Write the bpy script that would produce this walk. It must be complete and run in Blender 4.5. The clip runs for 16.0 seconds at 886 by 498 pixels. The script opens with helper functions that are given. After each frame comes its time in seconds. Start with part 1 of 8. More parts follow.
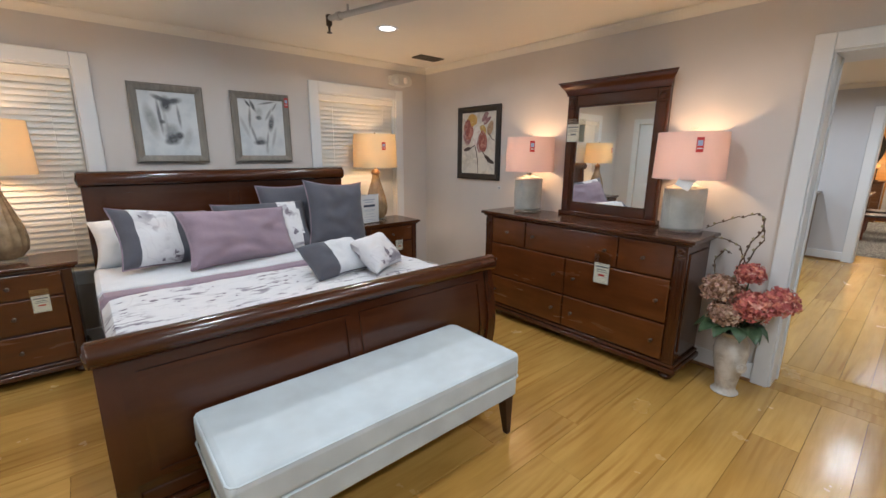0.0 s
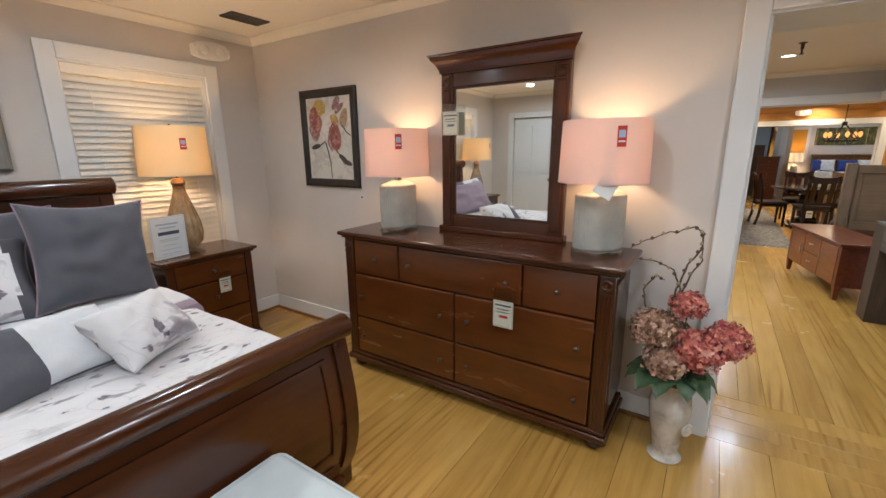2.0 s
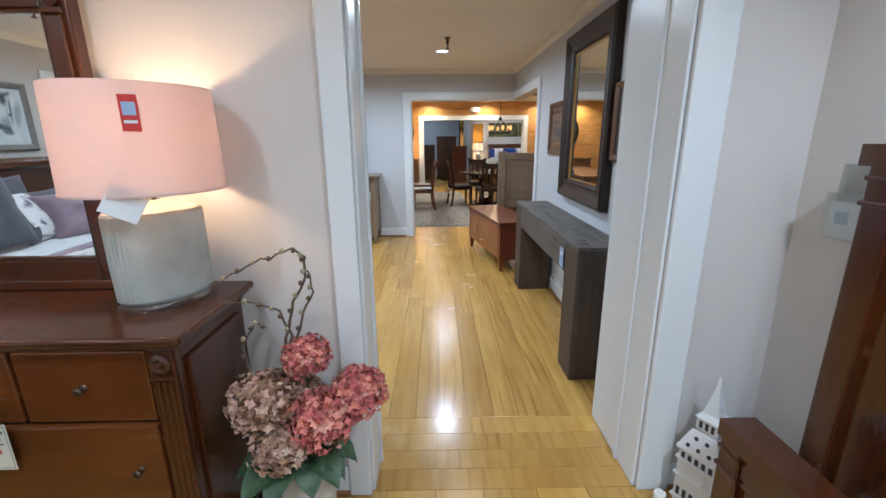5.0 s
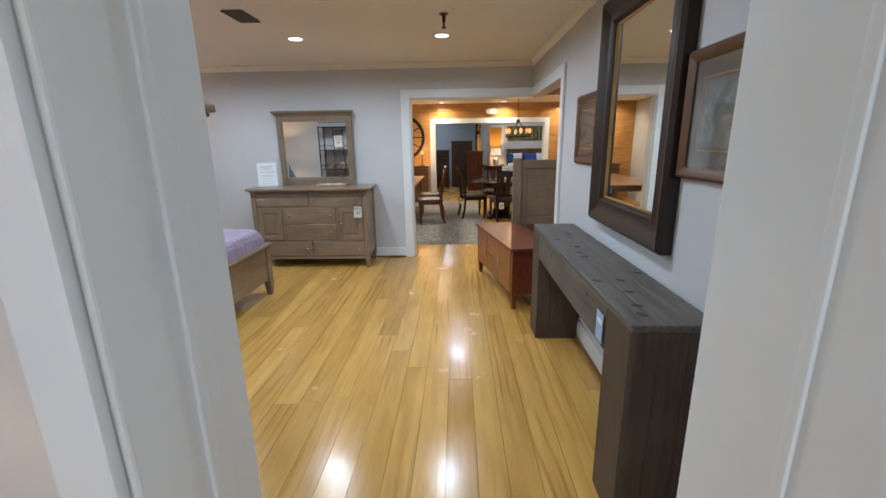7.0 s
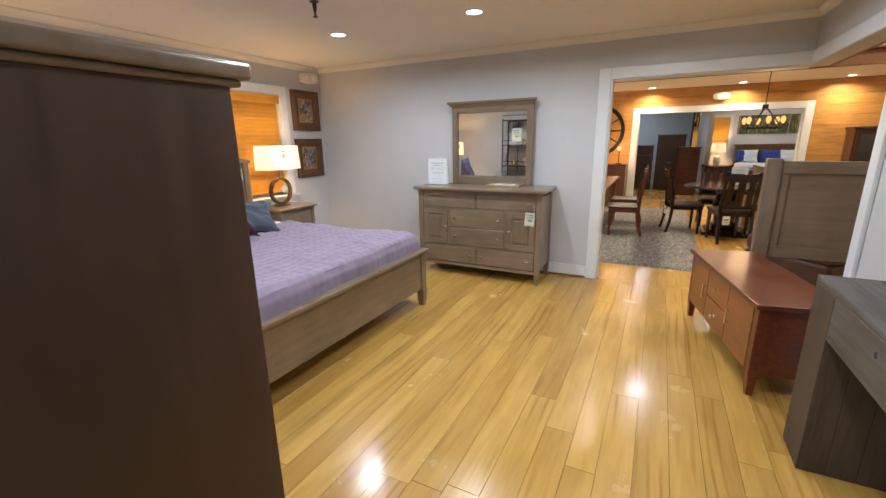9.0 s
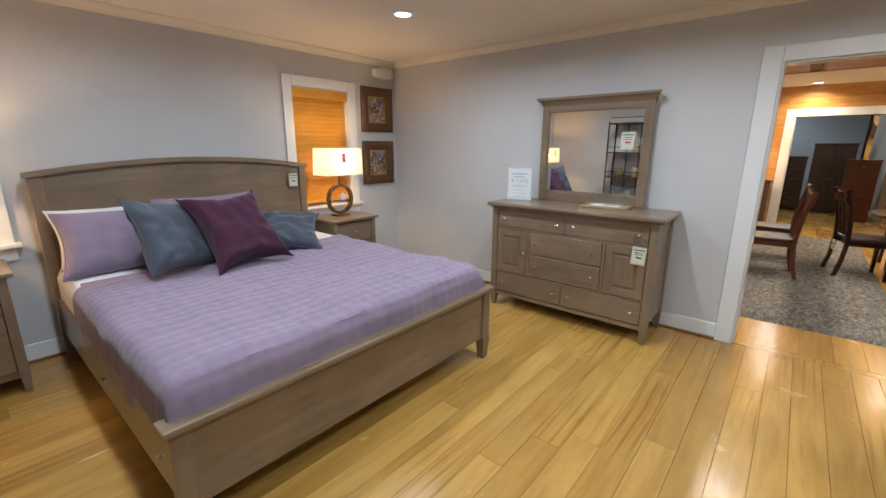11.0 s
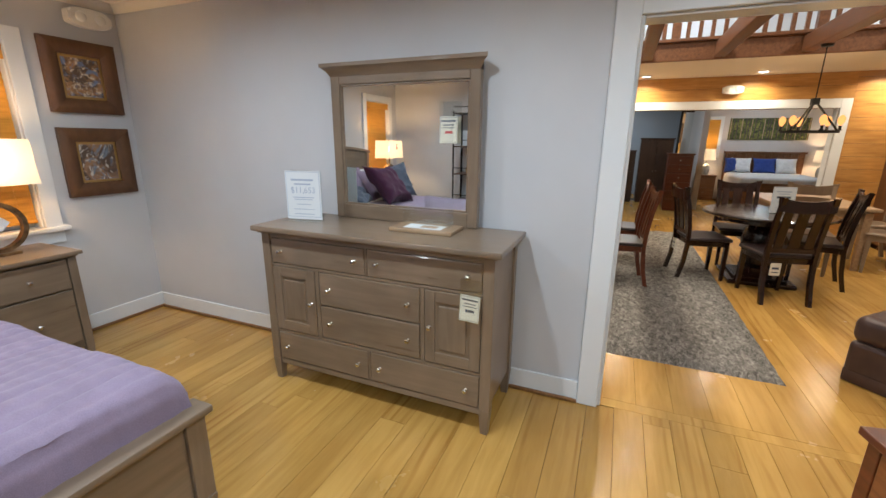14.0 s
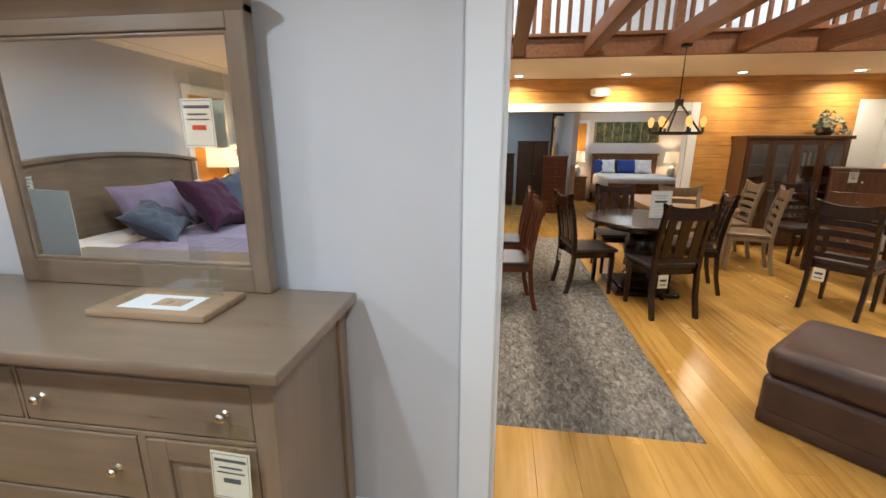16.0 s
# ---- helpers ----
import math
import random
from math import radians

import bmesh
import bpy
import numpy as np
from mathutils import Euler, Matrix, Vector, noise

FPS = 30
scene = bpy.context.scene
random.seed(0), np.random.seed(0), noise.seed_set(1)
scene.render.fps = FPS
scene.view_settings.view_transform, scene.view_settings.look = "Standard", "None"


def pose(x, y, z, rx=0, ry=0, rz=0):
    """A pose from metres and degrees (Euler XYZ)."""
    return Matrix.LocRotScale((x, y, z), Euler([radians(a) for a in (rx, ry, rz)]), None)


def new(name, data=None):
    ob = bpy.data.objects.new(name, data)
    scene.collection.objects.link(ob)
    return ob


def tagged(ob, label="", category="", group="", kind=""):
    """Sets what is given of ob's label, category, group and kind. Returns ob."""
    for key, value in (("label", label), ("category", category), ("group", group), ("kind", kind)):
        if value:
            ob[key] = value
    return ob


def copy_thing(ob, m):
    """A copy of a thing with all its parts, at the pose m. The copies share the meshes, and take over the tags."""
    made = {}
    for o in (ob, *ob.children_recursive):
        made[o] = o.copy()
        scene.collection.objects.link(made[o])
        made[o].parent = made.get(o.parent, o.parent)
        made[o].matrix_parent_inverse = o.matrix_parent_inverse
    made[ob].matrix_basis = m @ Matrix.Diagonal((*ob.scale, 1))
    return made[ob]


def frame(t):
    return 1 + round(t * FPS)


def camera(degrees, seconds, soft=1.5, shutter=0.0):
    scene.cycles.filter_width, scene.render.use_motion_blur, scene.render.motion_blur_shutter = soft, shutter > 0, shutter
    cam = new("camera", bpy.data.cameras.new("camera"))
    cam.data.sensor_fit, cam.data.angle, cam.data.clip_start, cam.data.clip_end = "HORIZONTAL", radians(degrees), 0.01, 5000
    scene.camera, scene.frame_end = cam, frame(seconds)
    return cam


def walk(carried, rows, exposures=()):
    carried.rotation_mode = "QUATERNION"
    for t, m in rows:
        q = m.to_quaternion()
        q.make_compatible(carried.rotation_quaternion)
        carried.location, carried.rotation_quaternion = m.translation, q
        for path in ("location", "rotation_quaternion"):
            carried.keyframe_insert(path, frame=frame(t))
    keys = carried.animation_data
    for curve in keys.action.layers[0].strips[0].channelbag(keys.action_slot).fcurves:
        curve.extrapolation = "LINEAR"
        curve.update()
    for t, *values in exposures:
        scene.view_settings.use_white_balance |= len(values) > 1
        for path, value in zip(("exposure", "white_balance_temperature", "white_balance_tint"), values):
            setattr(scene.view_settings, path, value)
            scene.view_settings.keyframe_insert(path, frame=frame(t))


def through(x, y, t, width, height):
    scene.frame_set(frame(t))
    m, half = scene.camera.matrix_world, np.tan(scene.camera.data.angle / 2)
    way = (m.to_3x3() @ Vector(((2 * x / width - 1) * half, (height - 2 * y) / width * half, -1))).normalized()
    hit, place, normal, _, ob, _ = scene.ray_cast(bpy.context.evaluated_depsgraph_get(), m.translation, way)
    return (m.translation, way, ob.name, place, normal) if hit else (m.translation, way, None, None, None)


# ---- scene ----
cam = camera(93.7, 16.0)
METRES, EYE, TILT, LEAN, TURN = 7.36, 1.5, 0.0, 0.0, -40.7
ROWS = [
    (0.0, 0.0, 0.0, 0.0, 0.08, -13.0, -0.37),
    (0.5, 0.0033, 0.0422, 0.0004, -3.68, -13.16, -0.27),
    (1.0, 0.016, 0.0803, 0.0007, -6.72, -13.32, -0.72),
    (1.5, 0.029, 0.1147, 0.0008, -10.74, -13.28, -0.16),
    (2.0, 0.0377, 0.1377, 0.0009, -16.23, -13.37, 0.5),
    (2.5, 0.0519, 0.1457, 0.0008, -20.81, -13.72, -0.49),
    (3.0, 0.065, 0.1478, -0.0001, -25.55, -14.39, -0.96),
    (3.5, 0.0806, 0.1491, -0.0011, -31.42, -15.32, -0.95),
    (4.0, 0.1044, 0.1609, -0.0028, -40.96, -16.05, 0.13),
    (4.5, 0.1329, 0.1714, -0.0024, -49.63, -15.66, 1.22),
    (5.0, 0.1657, 0.1753, -0.0012, -50.21, -14.85, 0.4),
    (7.5, 0.3118, 0.2584, -0.0007, -44.81, -13.67, 1.32),
    (8.0, 0.3359, 0.2761, 0.0006, -36.16, -13.66, 0.28),
    (8.5, 0.3507, 0.3019, -0.0009, -29.8, -14.27, 0.53),
    (9.0, 0.3656, 0.3251, -0.0021, -22.3, -14.49, 0.9),
    (9.5, 0.3847, 0.3465, 0.0002, -14.33, -13.95, 0.84),
    (12.0, 0.4647, 0.492, -0.0012, -8.79, -13.92, -0.23),
    (12.5, 0.4876, 0.517, -0.001, -12.82, -14.12, -0.33),
    (13.0, 0.5075, 0.5439, -0.0011, -19.62, -14.25, 0.83),
    (13.5, 0.5355, 0.5639, -0.0013, -23.67, -14.78, -0.37),
    (14.0, 0.5593, 0.5843, -0.0017, -26.51, -14.71, -0.51),
    (14.5, 0.5833, 0.6103, -0.0019, -33.1, -14.87, 0.23),
    (15.0, 0.6121, 0.6287, -0.0031, -35.27, -15.0, -0.62),
    (15.5, 0.6393, 0.6486, -0.003, -37.73, -14.33, -0.76),
    (16.0, 0.664, 0.6706, -0.0026, -41.42, -14.09, -0.22),
]
walk(cam, [(t, pose(0, 0, EYE, TILT, LEAN, TURN) @ pose(METRES * x, METRES * y, METRES * z, 90 + pitch, roll, yaw)) for t, x, y, z, yaw, pitch, roll in ROWS],
     [(0.0, -0.24, 6150, 10), (2.0, -0.17, 6350, 10), (3.3, -0.07, 6150, 9), (4.2, -0.04, 5700, 8), (5.0, 0.03, 5450, 6), (7.3, -0.13, 5950, 7), (8.2, 0.05, 6350, 9),
      (9.5, 0.02, 6350, 9), (12.0, -0.21, 6150, 8), (13.5, -0.13, 6100, 8), (15.0, -0.04, 6100, 7), (16.0, 0.0, 6150, 8)])


# ---- world, exposure and large lights ----
world = bpy.data.worlds.new("world")
scene.world = world
world.use_nodes = True
sky = world.node_tree.nodes.new("ShaderNodeTexSky")
sky.sky_type = "NISHITA"
sky.sun_disc = False
sky.sun_elevation = radians(6)
sky.sun_rotation = radians(200)
world.node_tree.links.new(sky.outputs[0], world.node_tree.nodes["Background"].inputs[0])
world.node_tree.nodes["Background"].inputs[1].default_value = 0.12

CEIL = 2.46
SPOT_W = 13.6
SPOT_COLOUR = (0.86, 0.94, 1.0)
LAMP_COLOUR = (1.0, 0.63, 0.33)


# ---- materials ----
def material(name, colour, rough=0.5, metal=0.0, spec=0.5):
    m = bpy.data.materials.new(name)
    m.use_nodes = True
    p = m.node_tree.nodes["Principled BSDF"]
    p.inputs["Base Color"].default_value = (*colour, 1)
    p.inputs["Roughness"].default_value = rough
    p.inputs["Metallic"].default_value = metal
    p.inputs["Specular IOR Level"].default_value = spec
    return m, m.node_tree.nodes, m.node_tree.links, p


def ramp(nodes, links, source, stops):
    r = nodes.new("ShaderNodeValToRGB")
    while len(r.color_ramp.elements) < len(stops):
        r.color_ramp.elements.new(0.5)
    for e, (at, c) in zip(r.color_ramp.elements, stops):
        e.position, e.color = at, (*c, 1)
    links.new(source, r.inputs[0])
    return r.outputs[0]


def coords(nodes, links, scale=(1, 1, 1), turn=(0, 0, 0), jitter=False):
    tc = nodes.new("ShaderNodeTexCoord")
    mp = nodes.new("ShaderNodeMapping")
    mp.inputs["Scale"].default_value = scale
    mp.inputs["Rotation"].default_value = [radians(a) for a in turn]
    links.new(tc.outputs["Object"], mp.inputs["Vector"])
    if jitter:
        info = nodes.new("ShaderNodeObjectInfo")
        comb = nodes.new("ShaderNodeVectorMath")
        comb.operation = "SCALE"
        comb.inputs[0].default_value = (37.0, 11.0, 5.0)
        links.new(info.outputs["Random"], comb.inputs["Scale"])
        links.new(comb.outputs[0], mp.inputs["Location"])
    return mp.outputs[0]


def tex_noise(nodes, links, vec, scale, detail=4.0, rough=0.55, warp=0.0):
    n = nodes.new("ShaderNodeTexNoise")
    n.inputs["Scale"].default_value = scale
    n.inputs["Detail"].default_value = detail
    n.inputs["Roughness"].default_value = rough
    n.inputs["Distortion"].default_value = warp
    links.new(vec, n.inputs["Vector"])
    return n.outputs["Fac"]


def mix_colour(nodes, links, a, b, fac, mode="MIX"):
    m = nodes.new("ShaderNodeMix")
    m.data_type, m.blend_type = "RGBA", mode
    for value, sock in ((fac, m.inputs[0]), (a, m.inputs[6]), (b, m.inputs[7])):
        if isinstance(value, (int, float)):
            sock.default_value = value
        elif isinstance(value, tuple):
            sock.default_value = (*value, 1)
        else:
            links.new(value, sock)
    return m.outputs[2]


def bump(nodes, links, p, height, strength=0.2, distance=0.01):
    b = nodes.new("ShaderNodeBump")
    b.inputs["Strength"].default_value = strength
    b.inputs["Distance"].default_value = distance
    links.new(height, b.inputs["Height"])
    links.new(b.outputs[0], p.inputs["Normal"])


def wood(name, dark, light, rough=0.35, grain=(2.5, 30, 30), coat=0.0, bumpy=0.08, blotch=0.35, jitter=False, detail=5):
    """Wood with long fibres along the axis of the smallest grain number, and soft blotches of stain."""
    m, n, l, p = material(name, light, rough)
    v = coords(n, l, grain, jitter=jitter)
    fibre = tex_noise(n, l, v, 1.6, detail, 0.55, 0.4)
    c = ramp(n, l, fibre, [(0.25, dark), (0.75, light)])
    v2 = coords(n, l, (1, 1, 1), jitter=jitter)
    cloud = tex_noise(n, l, v2, 2.7, 3, 0.5)
    tone = ramp(n, l, cloud, [(0.3, tuple(0.62 for _ in range(3))), (0.7, (1.12, 1.1, 1.08))])
    c = mix_colour(n, l, c, tone, blotch, "MULTIPLY")
    l.new(c, p.inputs["Base Color"])
    r = ramp(n, l, fibre, [(0.2, (rough * 0.8,) * 3), (0.8, (rough * 1.25,) * 3)])
    l.new(r, p.inputs["Roughness"])
    p.inputs["Coat Weight"].default_value = coat
    p.inputs["Coat Roughness"].default_value = 0.12
    bump(n, l, p, fibre, bumpy, 0.004)
    return m


def cloth(name, colour, rough=0.9, weave=450.0, vary=0.12, sheen=0.2, folds=0.15):
    m, n, l, p = material(name, colour, rough, spec=0.2)
    v = coords(n, l)
    fine = tex_noise(n, l, v, weave, 2, 0.6)
    broad = tex_noise(n, l, v, 7.0, 3, 0.5)
    lo, hi = tuple(c * (1 - vary) for c in colour), tuple(min(1, c * (1 + vary)) for c in colour)
    c = ramp(n, l, fine, [(0.3, lo), (0.7, hi)])
    tone = ramp(n, l, broad, [(0.3, (0.9, 0.9, 0.9)), (0.7, (1.05, 1.05, 1.05))])
    l.new(mix_colour(n, l, c, tone, 1.0, "MULTIPLY"), p.inputs["Base Color"])
    p.inputs["Sheen Weight"].default_value = sheen
    add = n.new("ShaderNodeMath")
    add.operation = "MULTIPLY_ADD"
    add.inputs[1].default_value = 0.15
    l.new(fine, add.inputs[0])
    l.new(broad, add.inputs[2])
    bump(n, l, p, add.outputs[0], folds, 0.02)
    return m


def paint(name, colour, rough=0.55, vary=0.04, orange=0.05):
    m, n, l, p = material(name, colour, rough, spec=0.35)
    v = coords(n, l)
    broad = tex_noise(n, l, v, 1.3, 4, 0.6)
    fine = tex_noise(n, l, v, 160.0, 2, 0.5)
    lo, hi = tuple(c * (1 - vary) for c in colour), tuple(min(1, c * (1 + vary)) for c in colour)
    l.new(ramp(n, l, broad, [(0.3, lo), (0.7, hi)]), p.inputs["Base Color"])
    bump(n, l, p, fine, orange, 0.003)
    return m


def glowing(name, colour, strength):
    m = bpy.data.materials.new(name)
    m.use_nodes = True
    n = m.node_tree.nodes
    n.clear()
    e, o = n.new("ShaderNodeEmission"), n.new("ShaderNodeOutputMaterial")
    e.inputs[0].default_value, e.inputs[1].default_value = (*colour, 1), strength
    m.node_tree.links.new(e.outputs[0], o.inputs[0])
    return m


def shade_cloth(name, colour, through=0.55):
    """Lampshade linen that lets the bulb's light through."""
    m, n, l, p = material(name, colour, 0.9, spec=0.1)
    v = coords(n, l, (1, 1, 1))
    fine = tex_noise(n, l, v, 300.0, 2, 0.6)
    c = ramp(n, l, fine, [(0.3, tuple(x * 0.92 for x in colour)), (0.7, colour)])
    l.new(c, p.inputs["Base Color"])
    t = n.new("ShaderNodeBsdfTranslucent")
    l.new(c, t.inputs[0])
    mx = n.new("ShaderNodeMixShader")
    mx.inputs[0].default_value = through
    l.new(p.outputs[0], mx.inputs[1])
    l.new(t.outputs[0], mx.inputs[2])
    l.new(mx.outputs[0], n["Material Output"].inputs[0])
    return m


def clear(name, colour=(1, 1, 1), rough=0.02, ior=1.45):
    m, n, l, p = material(name, colour, rough)
    p.inputs["Transmission Weight"].default_value = 1.0
    p.inputs["IOR"].default_value = ior
    return m


def thin_clear(name, gloss):
    """A thin clear sheet: light goes straight through, with a faint gloss on top."""
    m = bpy.data.materials.new(name)
    m.use_nodes = True
    n, l = m.node_tree.nodes, m.node_tree.links
    n.clear()
    t, g, mx, o = (n.new("ShaderNode" + k) for k in ("BsdfTransparent", "BsdfGlossy", "MixShader", "OutputMaterial"))
    t.inputs[0].default_value = (0.97, 0.985, 0.98, 1)
    g.inputs["Roughness"].default_value = 0.04
    mx.inputs[0].default_value = gloss
    l.new(t.outputs[0], mx.inputs[1])
    l.new(g.outputs[0], mx.inputs[2])
    l.new(mx.outputs[0], o.inputs[0])
    return m


M = {}
M["cherry"] = wood("cherry_stain", (0.050, 0.0132, 0.0041), (0.071, 0.0198, 0.0060), 0.20, (1.6, 9, 9), 0.25, 0.0, 0.45, detail=3)
M["cherry_up"] = wood("cherry_stain_upright", (0.050, 0.0132, 0.0041), (0.071, 0.0198, 0.0060), 0.20, (9, 9, 1.6), 0.25, 0.0, 0.45, detail=3)
M["drawer"] = wood("cherry_drawer_front", (0.086, 0.0245, 0.0058), (0.128, 0.039, 0.0092), 0.24, (1.4, 9, 9), 0.25, 0.0, 0.6, detail=3)
M["red_cherry"] = wood("red_cherry", (0.085, 0.018, 0.007), (0.19, 0.045, 0.016), 0.33, (2.0, 22, 22), 0.3, 0.05)
M["grey_maple"] = wood("grey_brown_maple", (0.175, 0.124, 0.082), (0.245, 0.180, 0.124), 0.32, (1.8, 16, 16), 0.3, 0.02, 0.6)
M["grey_maple_up"] = wood("grey_brown_maple_upright", (0.175, 0.124, 0.082), (0.245, 0.180, 0.124), 0.34, (16, 16, 1.8), 0.25, 0.02, 0.6)
M["espresso"] = wood("espresso_side", (0.044, 0.021, 0.0115), (0.070, 0.035, 0.020), 0.42, (7, 7, 1.0), 0.0, 0.0, 0.7, detail=3)
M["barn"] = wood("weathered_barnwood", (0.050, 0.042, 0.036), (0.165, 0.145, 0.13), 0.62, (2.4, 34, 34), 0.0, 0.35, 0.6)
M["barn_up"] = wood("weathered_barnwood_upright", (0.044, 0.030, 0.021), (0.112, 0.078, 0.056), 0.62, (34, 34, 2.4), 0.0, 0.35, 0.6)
M["dark_wood"] = wood("dark_walnut_stain", (0.009, 0.0030, 0.0022), (0.026, 0.0075, 0.0048), 0.24, (24, 24, 3), 0.3, 0.04)
M["mid_wood"] = wood("brown_table_wood", (0.13, 0.055, 0.022), (0.26, 0.12, 0.05), 0.3, (2, 24, 24), 0.3, 0.05)
M["pale_wood"] = wood("pale_table_wood", (0.24, 0.15, 0.085), (0.40, 0.28, 0.17), 0.35, (2, 24, 24), 0.2, 0.05)
M["bench_leg"] = wood("dark_bench_leg", (0.022, 0.009, 0.006), (0.05, 0.02, 0.013), 0.35, (20, 20, 3))
M["wall_warm"] = paint("greige_wall_paint", (0.61, 0.575, 0.55))
M["wall_cool"] = paint("cool_grey_wall_paint", (0.54, 0.55, 0.575))
M["wall_far"] = paint("blue_grey_wall_paint", (0.38, 0.42, 0.47))
M["ceiling"] = paint("ceiling_paint", (0.79, 0.745, 0.655), 0.8, 0.02, 0.02)
M["trim"] = paint("white_trim_paint", (0.71, 0.735, 0.755), 0.35, 0.02, 0.02)
M["shoe"] = wood("oak_shoe_moulding", (0.16, 0.07, 0.025), (0.30, 0.15, 0.055), 0.4)
M["picture_taupe"] = wood("taupe_picture_frame", (0.17, 0.155, 0.135), (0.28, 0.26, 0.23), 0.55, (20, 20, 3))
M["black_frame"] = wood("black_picture_frame", (0.012, 0.009, 0.008), (0.035, 0.026, 0.022), 0.4, (20, 20, 3))
M["bronze_frame"] = wood("bronze_picture_frame", (0.070, 0.028, 0.010), (0.150, 0.068, 0.024), 0.45, (7, 7, 3), 0.0, 0.1)
M["mirror"] = material("silvered_glass", (0.86, 0.88, 0.86), 0.015, 1.0)[0]
M["steel"] = material("brushed_nickel", (0.66, 0.64, 0.60), 0.25, 1.0)[0]
M["dark_knob"] = material("dark_bronze_knob", (0.10, 0.07, 0.05), 0.35, 0.9)[0]
M["black_metal"] = material("black_iron", (0.018, 0.017, 0.016), 0.5, 0.6)[0]
M["grey_metal"] = material("painted_pipe", (0.50, 0.48, 0.44), 0.5, 0.1)[0]
M["vent"] = material("vent_metal", (0.10, 0.09, 0.075), 0.6, 0.2)[0]
M["plastic"] = paint("white_plastic", (0.78, 0.77, 0.74), 0.4, 0.01, 0.0)
M["acrylic"] = thin_clear("acrylic", 0.10)
M["acrylic_block"] = thin_clear("acrylic_block", 0.30)
M["glass"] = thin_clear("clear_glass", 0.08)
M["amber_glass"] = clear("amber_ribbed_glass", (0.86, 0.66, 0.40), 0.12)
M["paper"] = paint("white_paper", (0.66, 0.69, 0.71), 0.7, 0.01, 0.0)
M["tag_paper"] = paint("cream_tag_paper", (0.74, 0.71, 0.60), 0.7, 0.02, 0.0)
M["ink"] = material("printed_ink", (0.05, 0.07, 0.11), 0.7)[0]
M["ink_pale"] = material("pale_printed_ink", (0.36, 0.42, 0.52), 0.7)[0]
M["ink_red"] = material("red_printed_ink", (0.50, 0.03, 0.025), 0.6)[0]
M["sticker_blue"] = material("pale_blue_sticker", (0.32, 0.42, 0.60), 0.6)[0]
M["linen_white"] = cloth("white_linen", (0.68, 0.70, 0.73))
M["bench_white"] = cloth("cool_white_upholstery", (0.55, 0.605, 0.63), 0.85, 600, 0.03, 0.1, 0.03)
M["mauve"] = cloth("mauve_linen", (0.30, 0.225, 0.275))
M["slate"] = cloth("slate_grey_linen", (0.105, 0.105, 0.125))
M["purple"] = cloth("lilac_quilt", (0.240, 0.188, 0.268), 0.85, 300, 0.1)
M["plum"] = cloth("plum_velvet", (0.050, 0.013, 0.034), 0.85, 300, 0.2, 0.12)
M["navy"] = cloth("dusty_navy_cotton", (0.066, 0.078, 0.105))
M["royal"] = cloth("royal_blue_cotton", (0.03, 0.06, 0.25))
M["shade_pink"] = shade_cloth("white_lampshade", (0.80, 0.66, 0.63), 0.36)
M["shade_amber"] = shade_cloth("cream_lampshade", (0.82, 0.69, 0.46), 0.34)
M["shade_white"] = shade_cloth("white_linen_shade", (0.86, 0.83, 0.76), 0.34)
M["bulb"] = glowing("lit_bulb", (1.0, 0.62, 0.30), 22)
M["downlight"] = glowing("lit_downlight", (1.0, 0.96, 0.92), 6)
m, n, l, p = material("brown_leather", (0.075, 0.042, 0.036), 0.42)
v = coords(n, l)
grainy = tex_noise(n, l, v, 220.0, 3, 0.6)
l.new(ramp(n, l, tex_noise(n, l, v, 5.0, 3), [(0.3, (0.040, 0.020, 0.017)), (0.7, (0.075, 0.040, 0.033))]), p.inputs["Base Color"])
bump(n, l, p, grainy, 0.12, 0.003)
M["leather"] = m


